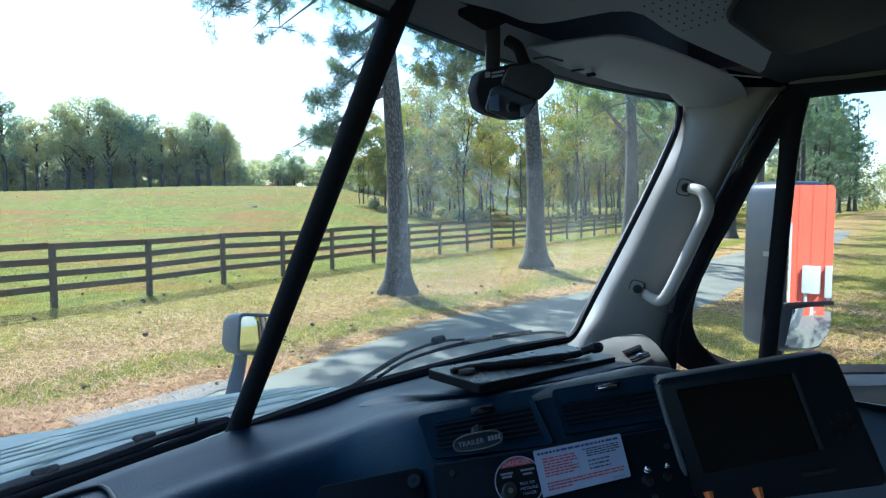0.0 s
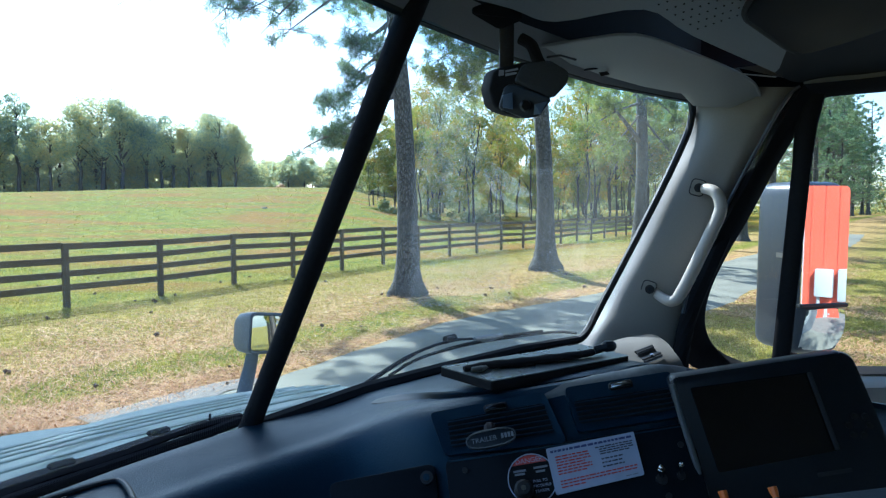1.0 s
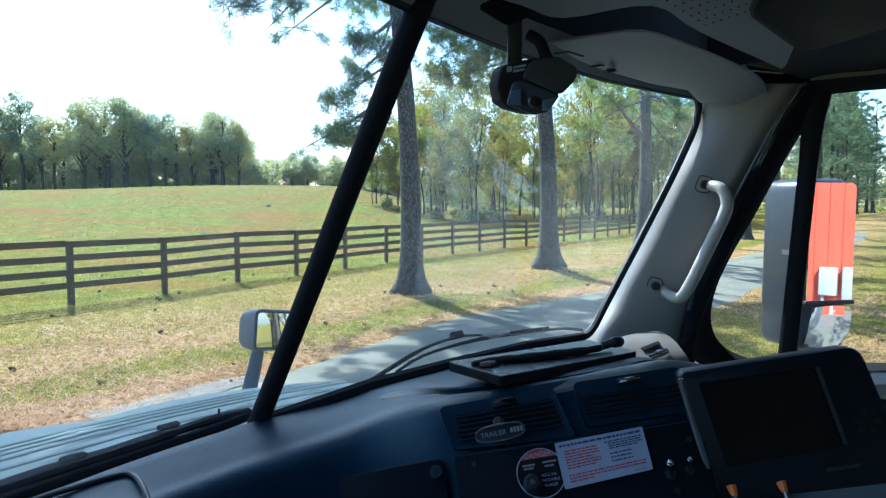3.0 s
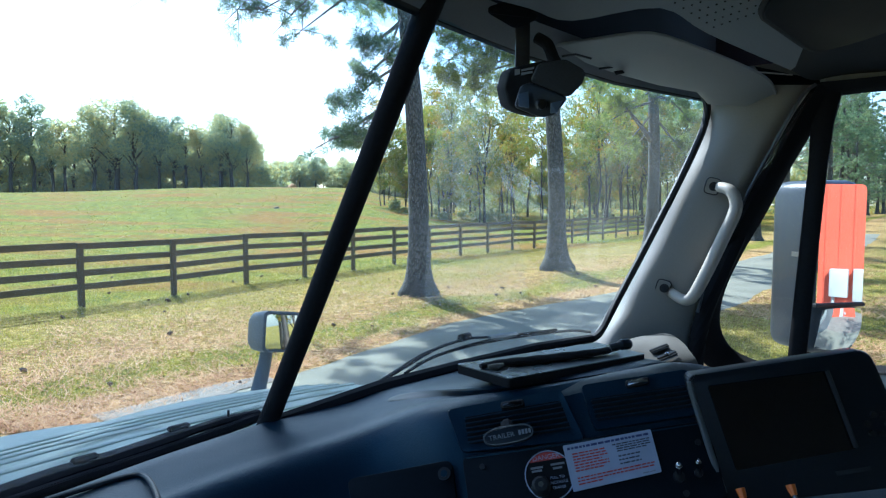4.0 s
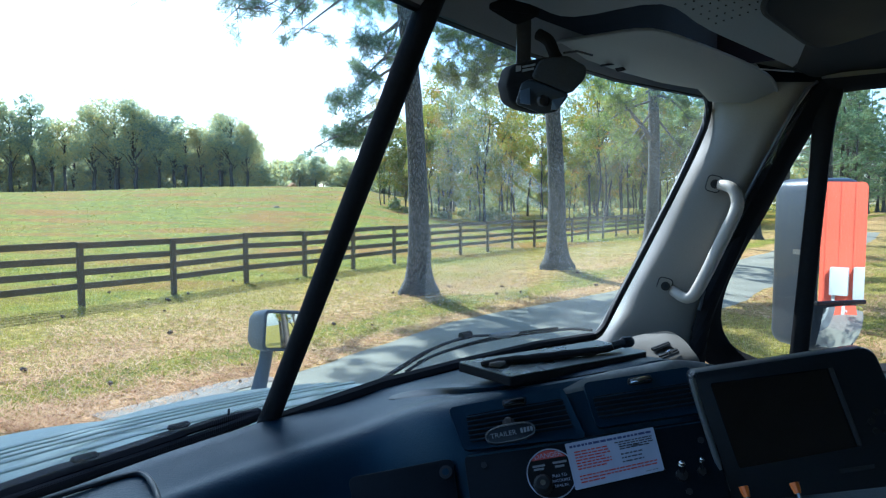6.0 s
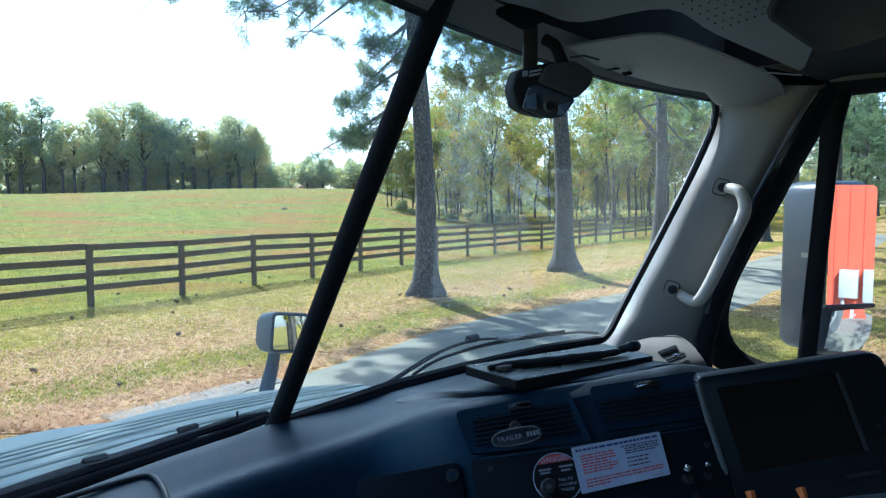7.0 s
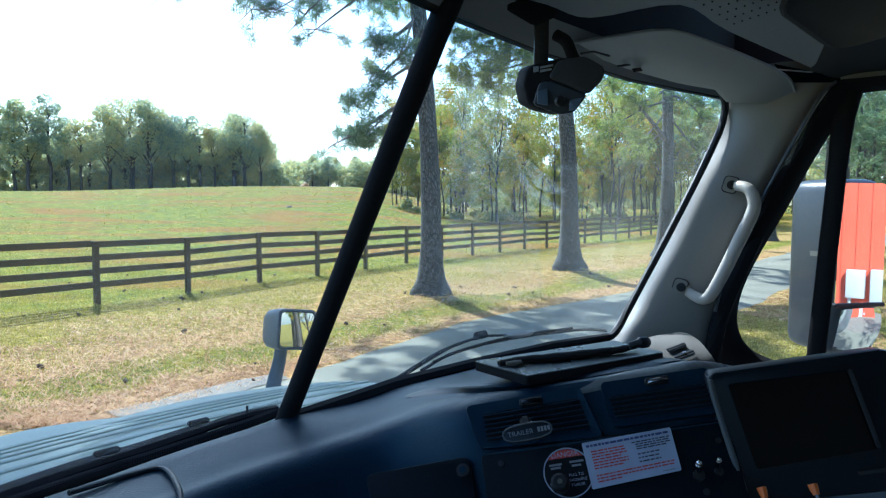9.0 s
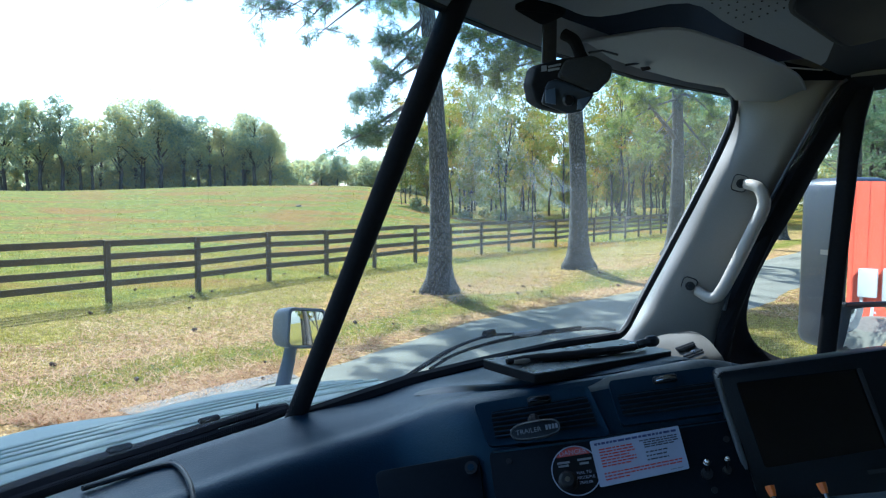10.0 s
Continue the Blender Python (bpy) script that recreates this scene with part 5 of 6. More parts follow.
def build_door():
    door = base_empty("door_1", (0.835, 1.544, 1.806), "passenger door with a black window frame and vent bar", "door", kind="structure")
    inner = [(0.849, 1.572, 2.586), (0.866, 1.558, 2.595), (0.974, 1.467, 2.595), (1.114, 1.35, 2.598), (1.199, 1.278, 2.03), (0.992, 1.452, 1.985), (0.777, 1.632, 1.943), (0.716, 1.684, 1.947), (0.677, 1.717, 1.974), (0.659, 1.731, 2.032),
             (0.668, 1.724, 2.116), (0.699, 1.698, 2.215), (0.737, 1.666, 2.311), (0.78, 1.63, 2.43), (0.818, 1.598, 2.523)]
    outer = [(0.802, 1.546, 2.621), (0.84, 1.514, 2.62), (0.945, 1.426, 2.621), (1.106, 1.291, 2.635), (1.201, 1.211, 2.02), (0.965, 1.41, 1.978), (0.75, 1.589, 1.932), (0.667, 1.659, 1.913), (0.611, 1.706, 1.931), (0.593, 1.722, 2.003),
             (0.612, 1.706, 2.088), (0.645, 1.678, 2.209), (0.68, 1.648, 2.311), (0.726, 1.61, 2.429), (0.765, 1.577, 2.534)]
    mid = [(Vector(a) * 0.65 + Vector(b) * 0.35) - TRUCK_RIGHT * 0.012 for a, b in zip(inner, outer)]

    def ring(pts):
        c = curve(pts + [pts[0]], 4)
        return c[:-1]

    bm = bmesh.new()
    a, b, c = ring([Vector(p) for p in outer]), ring(mid), ring([Vector(p) for p in inner])
    out = [p + TRUCK_RIGHT * 0.012 for p in c]
    loft(bm, [[p + TRUCK_RIGHT * 0.05 for p in a], a, b, c, out], closed=True)
    part("window_frame", bm, M_MATTE, door, "black rubber-sealed window frame")
    bm = bmesh.new()
    foot, head = Vector((0.799, 1.601, 1.936)), Vector((0.83, 1.575, 2.6))
    tube(bm, [foot, foot.lerp(head, 0.75), foot.lerp(head, 0.9), head], [0.021, 0.021, 0.025, 0.035], 10, flat=0.6, flat_axis=TRUCK_RIGHT)
    part("vent_bar", bm, M_MATTE, door)
    bm = bmesh.new()
    bm.faces.new([bm.verts.new(Vector(p) + TRUCK_RIGHT * 0.02) for p in ((0.621, 1.764, 2.659), (1.138, 1.329, 2.649), (1.225, 1.256, 1.997), (0.613, 1.77, 1.852))])
    ob = part("glass", bm, M_DOOR_GLASS, door)
    ob.visible_shadow = False
    # sill, belt trim and lower panel
    bm = bmesh.new()
    top, low = [(0.591, 1.71, 1.888), (0.751, 1.576, 1.927), (0.959, 1.401, 1.976), (1.194, 1.204, 2.024)], [(0.574, 1.659, 1.869), (0.73, 1.529, 1.907), (0.931, 1.359, 1.966), (1.16, 1.168, 2.011)]
    loft(bm, [[Vector(p) + TRUCK_RIGHT * 0.06 for p in top], [Vector(p) for p in top], [Vector(p) for p in low], [Vector(p) + TRUCK_RIGHT * 0.02 + Vector((0, 0, -0.03)) for p in low], [Vector(p) + TRUCK_RIGHT * 0.06 + Vector((0, 0, -0.2)) for p in low]])
    part("sill", bm, M_HANDLE, door, "pale grey door sill trim")
    bm = bmesh.new()
    slab(bm, [truck(1.09, 0.95, 1.15), truck(1.09, -0.45, 1.15), truck(1.09, -0.45, 1.89), truck(1.09, 0.95, 1.89)], 0.08, away=TRUCK_RIGHT)
    part("door_panel", bm, M_DASH, door)
    bm = bmesh.new()
    slab(bm, [(0.811, 1.565, 2.621), (0.956, 1.443, 2.622), (1.18, 1.255, 2.632), (1.169, 1.265, 2.932), (0.788, 1.584, 2.901)], 0.06, away=TRUCK_RIGHT)
    part("roof_rail", bm, M_GREY_DARK, door)


def build_door_mirror():
    m = base_empty("door_mirror", (1.058, 1.97, 1.866), "tall grey door mirror with a round spotter glass below", "mirror")
    n = Vector((0.235, -0.972, 0.0)).normalized()
    side = Vector((0, 0, 1)).cross(n).normalized()
    up = n.cross(side)
    turn = Matrix((side, n, up)).transposed()
    tl, br = Vector((1.005, 1.959, 2.413)), Vector((1.183, 1.957, 1.894))
    c = (tl + br) / 2
    half_w, half_h = abs((br - tl).dot(side)) / 2, (tl.z - br.z) / 2
    bm = bmesh.new()
    add_box(bm, c - n * 0.1, (half_w * 2, 0.2, half_h * 2), turn, 0.04, 4)
    shell = part("housing", bm, M_MIRROR_BACK, m)
    bm = bmesh.new()
    a0 = c - n * 0.06 - side * (half_w + 0.001)
    slab(bm, [a0 + up * 0.03, a0 - n * 0.03 + up * 0.03, a0 - n * 0.03 + up * 0.045, a0 + up * 0.045], 0.001, away=-side)
    part("label_plate", bm, M_GREY, shell, "small pale label")
    bm = bmesh.new()
    s2 = half_w - 0.008
    slab(bm, rounded([c + n * 0.003 + side * a * s2 + up * b for a, b in ((-1, -half_h * 0.40), (1, -half_h * 0.40), (1, half_h * 0.95), (-1, half_h * 0.95))], [0.004, 0.004, 0.02, 0.02]), 0.004, away=n)
    part("mirror_glass", bm, M_MIRROR, shell, "flat mirror glass")
    # bulging spotter glass
    bm = bmesh.new()
    cc, rows = c - up * half_h * 0.69 + n * 0.002, []
    for i in range(13):
        row = []
        for j in range(13):
            a, b = -1 + i / 6, -1 + j / 6
            fa = a * math.sqrt(1 - b * b * 0.18)
            fb = b * math.sqrt(1 - a * a * 0.18)
            row.append(cc + side * fa * s2 * 0.93 + up * fb * half_h * 0.25 + n * (0.02 * (1 - (a * a + b * b) / 2) + 0.013 * b))
        rows.append(row)
    loft(bm, rows)
    bmesh.ops.recalc_face_normals(bm, faces=bm.faces)
    part("spotter_glass", bm, M_MIRROR, shell, "convex spotter glass")
    bm = bmesh.new()
    add_box(bm, c - up * half_h * 0.415 + n * 0.004, (half_w * 1.96, 0.02, 0.012), turn, 0.003, 1)
    part("divider", bm, M_BLACK, m)
    bm = bmesh.new()
    tube(bm, [c - n * 0.1 - up * half_h * 0.9, c - n * 0.08 - up * half_h * 1.15 - side * 0.05, c - n * 0.02 - up * half_h * 1.35 - side * 0.3], 0.022, 8)
    part("bracket", bm, M_BLACK, m)


def build_overhead():
    """Overhead console, pale in front of the passenger and charcoal where it runs on over the door."""
    front = [(-0.138, 0.745, 2.669), (-0.03, 0.821, 2.612), (0.076, 0.941, 2.616), (0.151, 1.022, 2.62), (0.307, 1.105, 2.662), (0.429, 1.225, 2.65), (0.684, 1.443, 2.627)]
    aside = [(0.684, 1.443, 2.627), (0.795, 1.564, 2.628), (0.871, 1.524, 2.632), (1.023, 1.323, 2.631)]
    for line, material, name, label in ((front, M_GREY_DARK, "overhead_console", "dark grey overhead console with a perforated speaker grille"), (aside, M_SIDE_LINER, "side_liner", "charcoal liner above the passenger door")):
        low = curve(line, 4)
        bm = bmesh.new()
        loft(bm, [[p + Vector((0, 0.05, 0.14)) for p in low], [p + Vector((0, 0.015, 0.015)) for p in low], low, [p + Vector((0, -0.02, 0.004)) for p in low], [Vector((p.x * 0.55 + 0.1, p.y * 0.55, p.z + 0.14)) for p in low]])
        thing(name, bm, material, label, "console" if name == "overhead_console" else "liner", kind="structure")


def build_gap_shade():
    """A black strip that paints the shadow gap between the console and the head of the pillar."""
    bm = bmesh.new()
    slab(bm, [(0.681, 1.615, 2.671), (0.786, 1.600, 2.644), (0.890, 1.585, 2.641), (0.891, 1.585, 2.625), (0.800, 1.600, 2.624), (0.717, 1.615, 2.627)], 0.008, away=(0.5, 0.85, 0.1))
    thing("gap_shade", bm, M_FASCIA, "black strip for the shadow gap between console and pillar trim", "seal", kind="structure")


def build_console_pocket():
    pocket = base_empty("console_pocket", (0.55, 1.1, 2.66), "black panel for the dark pocket in the overhead console", "pocket")
    outline = rounded([(0.450, 1.068, 2.643), (0.447, 1.007, 2.664), (0.479, 0.952, 2.692), (0.670, 1.028, 2.719), (0.856, 1.244, 2.697), (0.729, 1.267, 2.652), (0.645, 1.265, 2.629), (0.605, 1.231, 2.630)], 0.03)
    # flat black panel in front of the console, dark as the pocket's shaded inside
    bm = bmesh.new()
    slab(bm, outline, 0.012, 0.004, 2, away=(0, -0.6, -0.5))
    part("floor_panel", bm, M_FASCIA, pocket)
    bm = bmesh.new()
    tube(bm, outline + outline[:1], 0.006, 8)
    part("rim", bm, M_SIDE_LINER, pocket, "charcoal rolled rim")


def build_visor():
    v = base_empty("sun_visor", (0.366, 1.376, 2.671), "grey folded sun visor over the passenger windshield", "sun visor")
    bm = bmesh.new()
    pts = [(0.138, 1.162, 2.615), (0.237, 1.245, 2.648), (0.353, 1.327, 2.677), (0.476, 1.427, 2.673), (0.609, 1.516, 2.653), (0.685, 1.564, 2.634), (0.716, 1.588, 2.615), (0.727, 1.601, 2.593), (0.718, 1.616, 2.58), (0.668, 1.62, 2.578), (0.592, 1.621, 2.581), (0.565, 1.623, 2.61), (0.452, 1.543, 2.612), (0.299, 1.382, 2.613), (0.176, 1.222, 2.609)]
    pts = [Vector(p) for p in pts]
    mid = sum(pts, Vector()) / len(pts)
    flat = Vector(np.linalg.svd(np.array([p - mid for p in pts]))[2][2])
    eye = Vector((0, 0, EYE_HEIGHT))
    pts = [eye + (p - eye) * ((mid - eye).dot(flat) / (p - eye).dot(flat)) for p in pts]
    slab(bm, pts, 0.02, away=(-0.5, 0.8, 0.2))
    part("panel", bm, M_VISOR, v)
    bm = bmesh.new()
    tube(bm, curve(pts[:9], 3), 0.0035, 8)
    part("piping", bm, M_VISOR, v)
    for a, b, c in (((0.256, 1.332, 2.61), (0.301, 1.368, 2.622), (0.339, 1.403, 2.618)), ((0.162, 1.191, 2.604), (0.19, 1.222, 2.614), (0.225, 1.262, 2.615))):
        bm = bmesh.new()
        tube(bm, [a, b, c], 0.0022, 6)
        part("pocket_edge", bm, M_DASH_HARD, v)
    bm = bmesh.new()
    slab(bm, [(0.289, 1.357, 2.61), (0.311, 1.375, 2.616), (0.316, 1.377, 2.611), (0.294, 1.36, 2.604)], 0.004, away=(0, -1, -0.5))
    part("clip", bm, M_BLACK, v, "small black clip")
    # thin pale trim strip of the overhead, kept among the visor's parts
    bm = bmesh.new()
    tube(bm, [(0.623, 1.464, 2.628), (0.707, 1.483, 2.625)], 0.0016, 6)
    part("trim_strip", bm, M_HANDLE, v, "thin pale overhead trim strip")


build_hood()
build_hood_mirror()
build_cab_shell()
build_windshield()
build_dashboard()
build_pillar()
build_door_seal()
build_grab_handle()
build_door()
build_door_mirror()
build_overhead()
build_gap_shade()
build_visor()
build_console_pocket()


def lettering(name, text, size, origin, across, upward, material, parent, align="LEFT"):
    """Words as a flat mesh, set on a surface with the given directions."""
    c = bpy.data.curves.new(name, "FONT")
    c.body, c.size, c.align_x, c.align_y = text, size, align, "CENTER"
    ob = bpy.data.objects.new(name, c)
    me = bpy.data.meshes.new_from_object(ob)
    bpy.data.objects.remove(ob)
    a = Vector(across).normalized()
    n = a.cross(Vector(upward)).normalized()
    u = n.cross(a)
    m = Matrix((a, u, n)).transposed().to_4x4()
    m.translation = Vector(origin) + n * 0.0012
    me.transform(m)
    me.materials.clear()
    me.materials.append(material)
    out = new(name, me)
    me.transform(Matrix.Translation(-parent.location))
    out.parent = parent
    return out


FACE_R, FACE_N = (Vector((0.287, 0.876, 2.116)) - Vector((0.043, 0.882, 2.069))).normalized(), None
FACE_N = FACE_R.cross(Vector((0.043, 0.882, 2.069)) - Vector((0.073, 0.819, 1.987))).normalized()
FACE_U = FACE_N.cross(FACE_R)


def face_panel(name, corners, thick, material, parent, radius=0.006, bevel=0.002, label=""):
    bm = bmesh.new()
    slab(bm, rounded([Vector(p) for p in corners], radius), thick, bevel, 2, away=FACE_N)
    return part(name, bm, material, parent, label)


def build_vent(outline, grille, tab, slats=6, tab_material=None):
    """An air vent let into the dash: raised surround, louvres, a chrome-lipped thumb tab."""
    v = base_empty("air_vent", outline[3], "dark dashboard air vent with horizontal louvres", "air vent", "dashboard vents")
    pts = [Vector(p) for p in outline]
    grid = [Vector(p) for p in grille]
    bm = bmesh.new()
    o, g = rounded(pts, 0.008, 4), rounded(grid, 0.004, 4)
    loft(bm, [[p - FACE_N * 0.004 for p in o], [p + FACE_N * 0.004 for p in o], [p + FACE_N * 0.006 + (q - p) * 0.04 for p, q in zip(o, g)], [p + FACE_N * 0.004 for p in g], [p - FACE_N * 0.02 for p in g]], closed=True)
    rim = part("surround", bm, M_DASH, v)
    bm = bmesh.new()
    slab(bm, [p + FACE_N * 0.001 for p in grid], 0.002, away=FACE_N)
    part("backing", bm, M_MATTE, v)
    for i in range(slats):
        t = (i + 0.5) / slats
        a, b = grid[0].lerp(grid[3], t), grid[1].lerp(grid[2], t)
        bm = bmesh.new()
        d = (grid[3] - grid[0]).normalized()
        w = (grid[3] - grid[0]).length / slats
        slab(bm, [a + FACE_N * 0.004, b + FACE_N * 0.004, b + FACE_N * 0.009 + d * w * 0.34, a + FACE_N * 0.009 + d * w * 0.34], 0.0015, away=FACE_U)
        part("slat", bm, M_DASH, v, smooth=False)
    c = Vector(tab)
    bm = bmesh.new()
    slab(bm, rounded([c + FACE_R * a * 0.016 + FACE_U * b * 0.005 for a, b in ((-1, -1), (1, -1), (1, 1), (-1, 1))], 0.005), 0.008, 0.002, 2, away=FACE_N)
    part("recess", bm, M_BLACK, rim)
    bm = bmesh.new()
    tube(bm, curve([c + FACE_R * a * 0.0125 + FACE_N * (0.008 + 0.003 * (1 - a * a)) - FACE_U * 0.001 for a in (-1, -0.4, 0.3, 1)], 3), 0.0028, 8, flat=0.7, flat_axis=FACE_N)
    part("thumb_tab", bm, tab_material or M_CHROME, rim, "dark thumb tab" if tab_material else "chrome thumb tab")


def build_dash_controls():
    build_vent(((-0.036, 0.885, 2.055), (0.12, 0.882, 2.087), (0.146, 0.839, 2.032), (-0.014, 0.849, 2.009)), ((-0.011, 0.876, 2.048), (0.118, 0.874, 2.074), (0.13, 0.849, 2.042), (-0.005, 0.854, 2.018)), (0.054, 0.872, 2.068), 6, M_SCREEN)
    build_vent(((0.147, 0.882, 2.093), (0.288, 0.877, 2.118), (0.297, 0.839, 2.068), (0.16, 0.845, 2.043)), ((0.158, 0.869, 2.078), (0.288, 0.864, 2.101), (0.291, 0.846, 2.076), (0.164, 0.851, 2.053)), (0.22, 0.868, 2.101), 5)
    # lower fascia under the vents
    fascia = base_empty("centre_fascia", (0.124, 0.797, 1.968), "black hard plastic centre fascia below the vents", "fascia")
    face_panel("panel", ((-0.014, 0.846, 2.004), (0.301, 0.835, 2.062), (0.313, 0.738, 1.928), (0.004, 0.774, 1.908)), 0.006, M_FASCIA, fascia, 0.01)
    for p in ((0.284, 0.815, 2.041), (0.012, 0.83, 1.999), (0.26, 0.782, 1.989)):
        bm = bmesh.new()
        q = Vector(p)
        tube(bm, [q, q + FACE_N * 0.0015], 0.004, 10)
        part("screw", bm, M_BLACK, fascia)
    bm = bmesh.new()
    tube(bm, [(-0.009, 0.84, 2.006), (0.144, 0.834, 2.033), (0.297, 0.829, 2.061)], 0.0016, 6)
    part("top_bead", bm, M_DASH, fascia)
    side = base_empty("switch_panel", (-0.061, 0.82, 1.957), "dark switch panel with a round socket screw", "switch panel")
    face_panel("panel", ((-0.169, 0.853, 1.968), (-0.027, 0.849, 1.999), (-0.01, 0.779, 1.905), (-0.138, 0.796, 1.895)), 0.008, M_FASCIA, side, 0.012)
    c = Vector((-0.037, 0.83, 1.988))
    bm = bmesh.new()
    tube(bm, [c, c + FACE_N * 0.005], 0.0085, 16)
    part("knob", bm, M_BLACK, side)
    bm = bmesh.new()
    tube(bm, [c + FACE_N * 0.004, c + FACE_N * 0.0062], 0.0045, 12)
    part("screw", bm, M_DASH, side)
    # paddle of the trailer brake valve
    valve = base_empty("trailer_brake_lever", (0.049, 0.843, 2.015), "black trailer brake lever with a stamped oval paddle", "lever")
    bm = bmesh.new()
    a, b = Vector((0.017, 0.81, 2.04)), Vector((0.073, 0.81, 2.052))
    ax, up = (b - a).normalized(), FACE_U
    mid = (a + b) / 2
    oval = [mid + ax * 0.031 * math.copysign(abs(math.cos(q)) ** 0.7, math.cos(q)) + up * 0.0105 * math.copysign(abs(math.sin(q)) ** 0.8, math.sin(q)) for q in [2 * math.pi * k / 28 for k in range(28)]]
    slab(bm, oval, 0.012, 0.003, 2, away=FACE_N)
    part("paddle", bm, M_DASH_HARD, valve)
    bm = bmesh.new()
    tube(bm, [p + FACE_N * 0.0122 for p in oval] + [oval[0] + FACE_N * 0.0122], 0.0009, 5)
    part("rim", bm, M_SHELL, valve, "worn grey rim")
    lettering("lettering", "TRAILER", 0.0088, mid - ax * 0.025 + FACE_N * 0.0125 - up * 0.001, ax, up, M_GREY_INK, valve)
    for k in range(4):
        bm = bmesh.new()
        p = mid + ax * (0.013 + 0.0042 * k) + FACE_N * 0.0125
        slab(bm, [p - up * 0.003, p + ax * 0.003 - up * 0.003, p + ax * 0.003 + up * 0.003, p + up * 0.003], 0.0008, away=FACE_N)
        part("mark", bm, M_GREY_INK, valve, smooth=False)
    bm = bmesh.new()
    tube(bm, curve([mid + up * 0.008, mid + up * 0.02 - FACE_N * 0.012, mid + up * 0.012 - FACE_N * 0.046], 4), 0.008, 8)
    part("stalk", bm, M_MATTE, valve)
    # round warning plate
    plate = base_empty("warning_plate", (0.098, 0.814, 1.995), "round black plate with a red danger band and white rim", "warning plate")
    c = Vector((0.097, 0.812, 1.996))
    r = 0.0305
    bm = bmesh.new()
    slab(bm, [c + FACE_R * r * math.cos(q) + FACE_U * r * math.sin(q) for q in [2 * math.pi * k / 40 for k in range(40)]], 0.002, away=FACE_N)
    part("disc", bm, M_MATTE, plate)
    bm = bmesh.new()
    tube(bm, [c + FACE_N * 0.002 + FACE_R * r * math.cos(q) + FACE_U * r * math.sin(q) for q in [2 * math.pi * k / 40 for k in range(41)]], 0.0008, 5)
    part("rim", bm, M_PAPER, plate, "white printed rim")
    bm = bmesh.new()
    band = [q * math.pi / 180 for q in range(40, 141, 5)]
    slab(bm, [c + FACE_N * 0.0024 + FACE_R * r * 0.95 * math.cos(q) + FACE_U * r * 0.95 * math.sin(q) for q in band], 0.0006, away=FACE_N)
    part("danger_band", bm, M_INK_RED, plate, "red band")
    lettering("lettering", "DANGER", 0.0088, c + FACE_U * 0.0222 + FACE_N * 0.0030, FACE_R, FACE_U, M_PAPER, plate, "CENTER")
    for k, line in enumerate(("PULL TO", "UNCOUPLE", "TRAILER")):
        lettering("lettering", line, 0.0048, c + FACE_R * 0.0095 - FACE_U * (0.004 + 0.0062 * k) + FACE_N * 0.0022, FACE_R, FACE_U, M_PAPER, plate, "CENTER")
    for x, y, w in ((0.004, 0.011, 0.018), (0.006, 0.006, 0.012), (-0.022, 0.010, 0.016), (-0.021, 0.006, 0.013)):
        bm = bmesh.new()
        p = c + FACE_R * x + FACE_U * y + FACE_N * 0.0024
        slab(bm, [p, p + FACE_R * w, p + FACE_R * w + FACE_U * 0.0026, p + FACE_U * 0.0026], 0.0005, away=FACE_N)
        part("text_bar", bm, M_GREY_INK, plate, smooth=False)
    bm = bmesh.new()
    k = c - FACE_R * 0.013 - FACE_U * 0.013
    tube(bm, [k, k + FACE_N * 0.016, k + FACE_N * 0.02], [0.0125, 0.0115, 0.008], 14)
    part("valve_knob", bm, M_BLACK, plate)
    bm = bmesh.new()
    tube(bm, [k + FACE_N * 0.02, k + FACE_N * 0.0215], 0.0035, 8)
    part("screw", bm, M_CHROME, plate)
    # instruction placard
    card = base_empty("instruction_placard", (0.172, 0.792, 1.985), "white instruction placard, blue shade in its colour, with red and black print", "placard")
    tl, tr, br, bl = (Vector(p) for p in ((0.116, 0.83, 2.028), (0.228, 0.829, 2.052), (0.234, 0.797, 2.009), (0.125, 0.796, 1.982)))
    bm = bmesh.new()
    slab(bm, rounded([tl, tr, br, bl], 0.002), 0.0012, away=FACE_N)
    part("card", bm, M_PAPER, card)
    rnd = random.Random(4)

    def bar(u0, u1, v, high, mat):
        """One line of unreadable print: word-long bars with gaps."""
        bm = bmesh.new()
        u = u0
        while u < u1 - 0.01:
            e = min(u1, u + rnd.uniform(0.022, 0.075))
            q = [tl.lerp(tr, u).lerp(bl.lerp(br, u), v), tl.lerp(tr, e).lerp(bl.lerp(br, e), v), tl.lerp(tr, e).lerp(bl.lerp(br, e), v + high), tl.lerp(tr, u).lerp(bl.lerp(br, u), v + high)]
            slab(bm, [p + FACE_N * 0.0014 for p in q], 0.0004, away=FACE_N)
            u = e + 0.011
        part("text_bar", bm, mat, card, smooth=False)

    bar(0.04, 0.96, 0.07, 0.05, M_INK_BLUE)
    for k in range(7):
        bar(0.08, 0.47 - 0.07 * (k in (3, 6)), 0.21 + 0.062 * k, 0.03, M_INK_RED)
    for k in range(4):
        bar(0.54 + 0.04 * (k > 0), 0.96 - 0.05 * (k == 3), 0.18 + 0.052 * k, 0.026, M_INK_BLACK)
    for k in range(3):
        bar(0.58, rnd.uniform(0.78, 0.92), 0.45 + 0.085 * k, 0.03, M_INK_BLACK)
    for k in range(3):
        bar(0.08, 0.95 if k < 2 else 0.35, 0.735 + 0.065 * k, 0.03, M_INK_RED)
    bar(0.8, 0.95, 0.93, 0.018, M_GREY_INK)
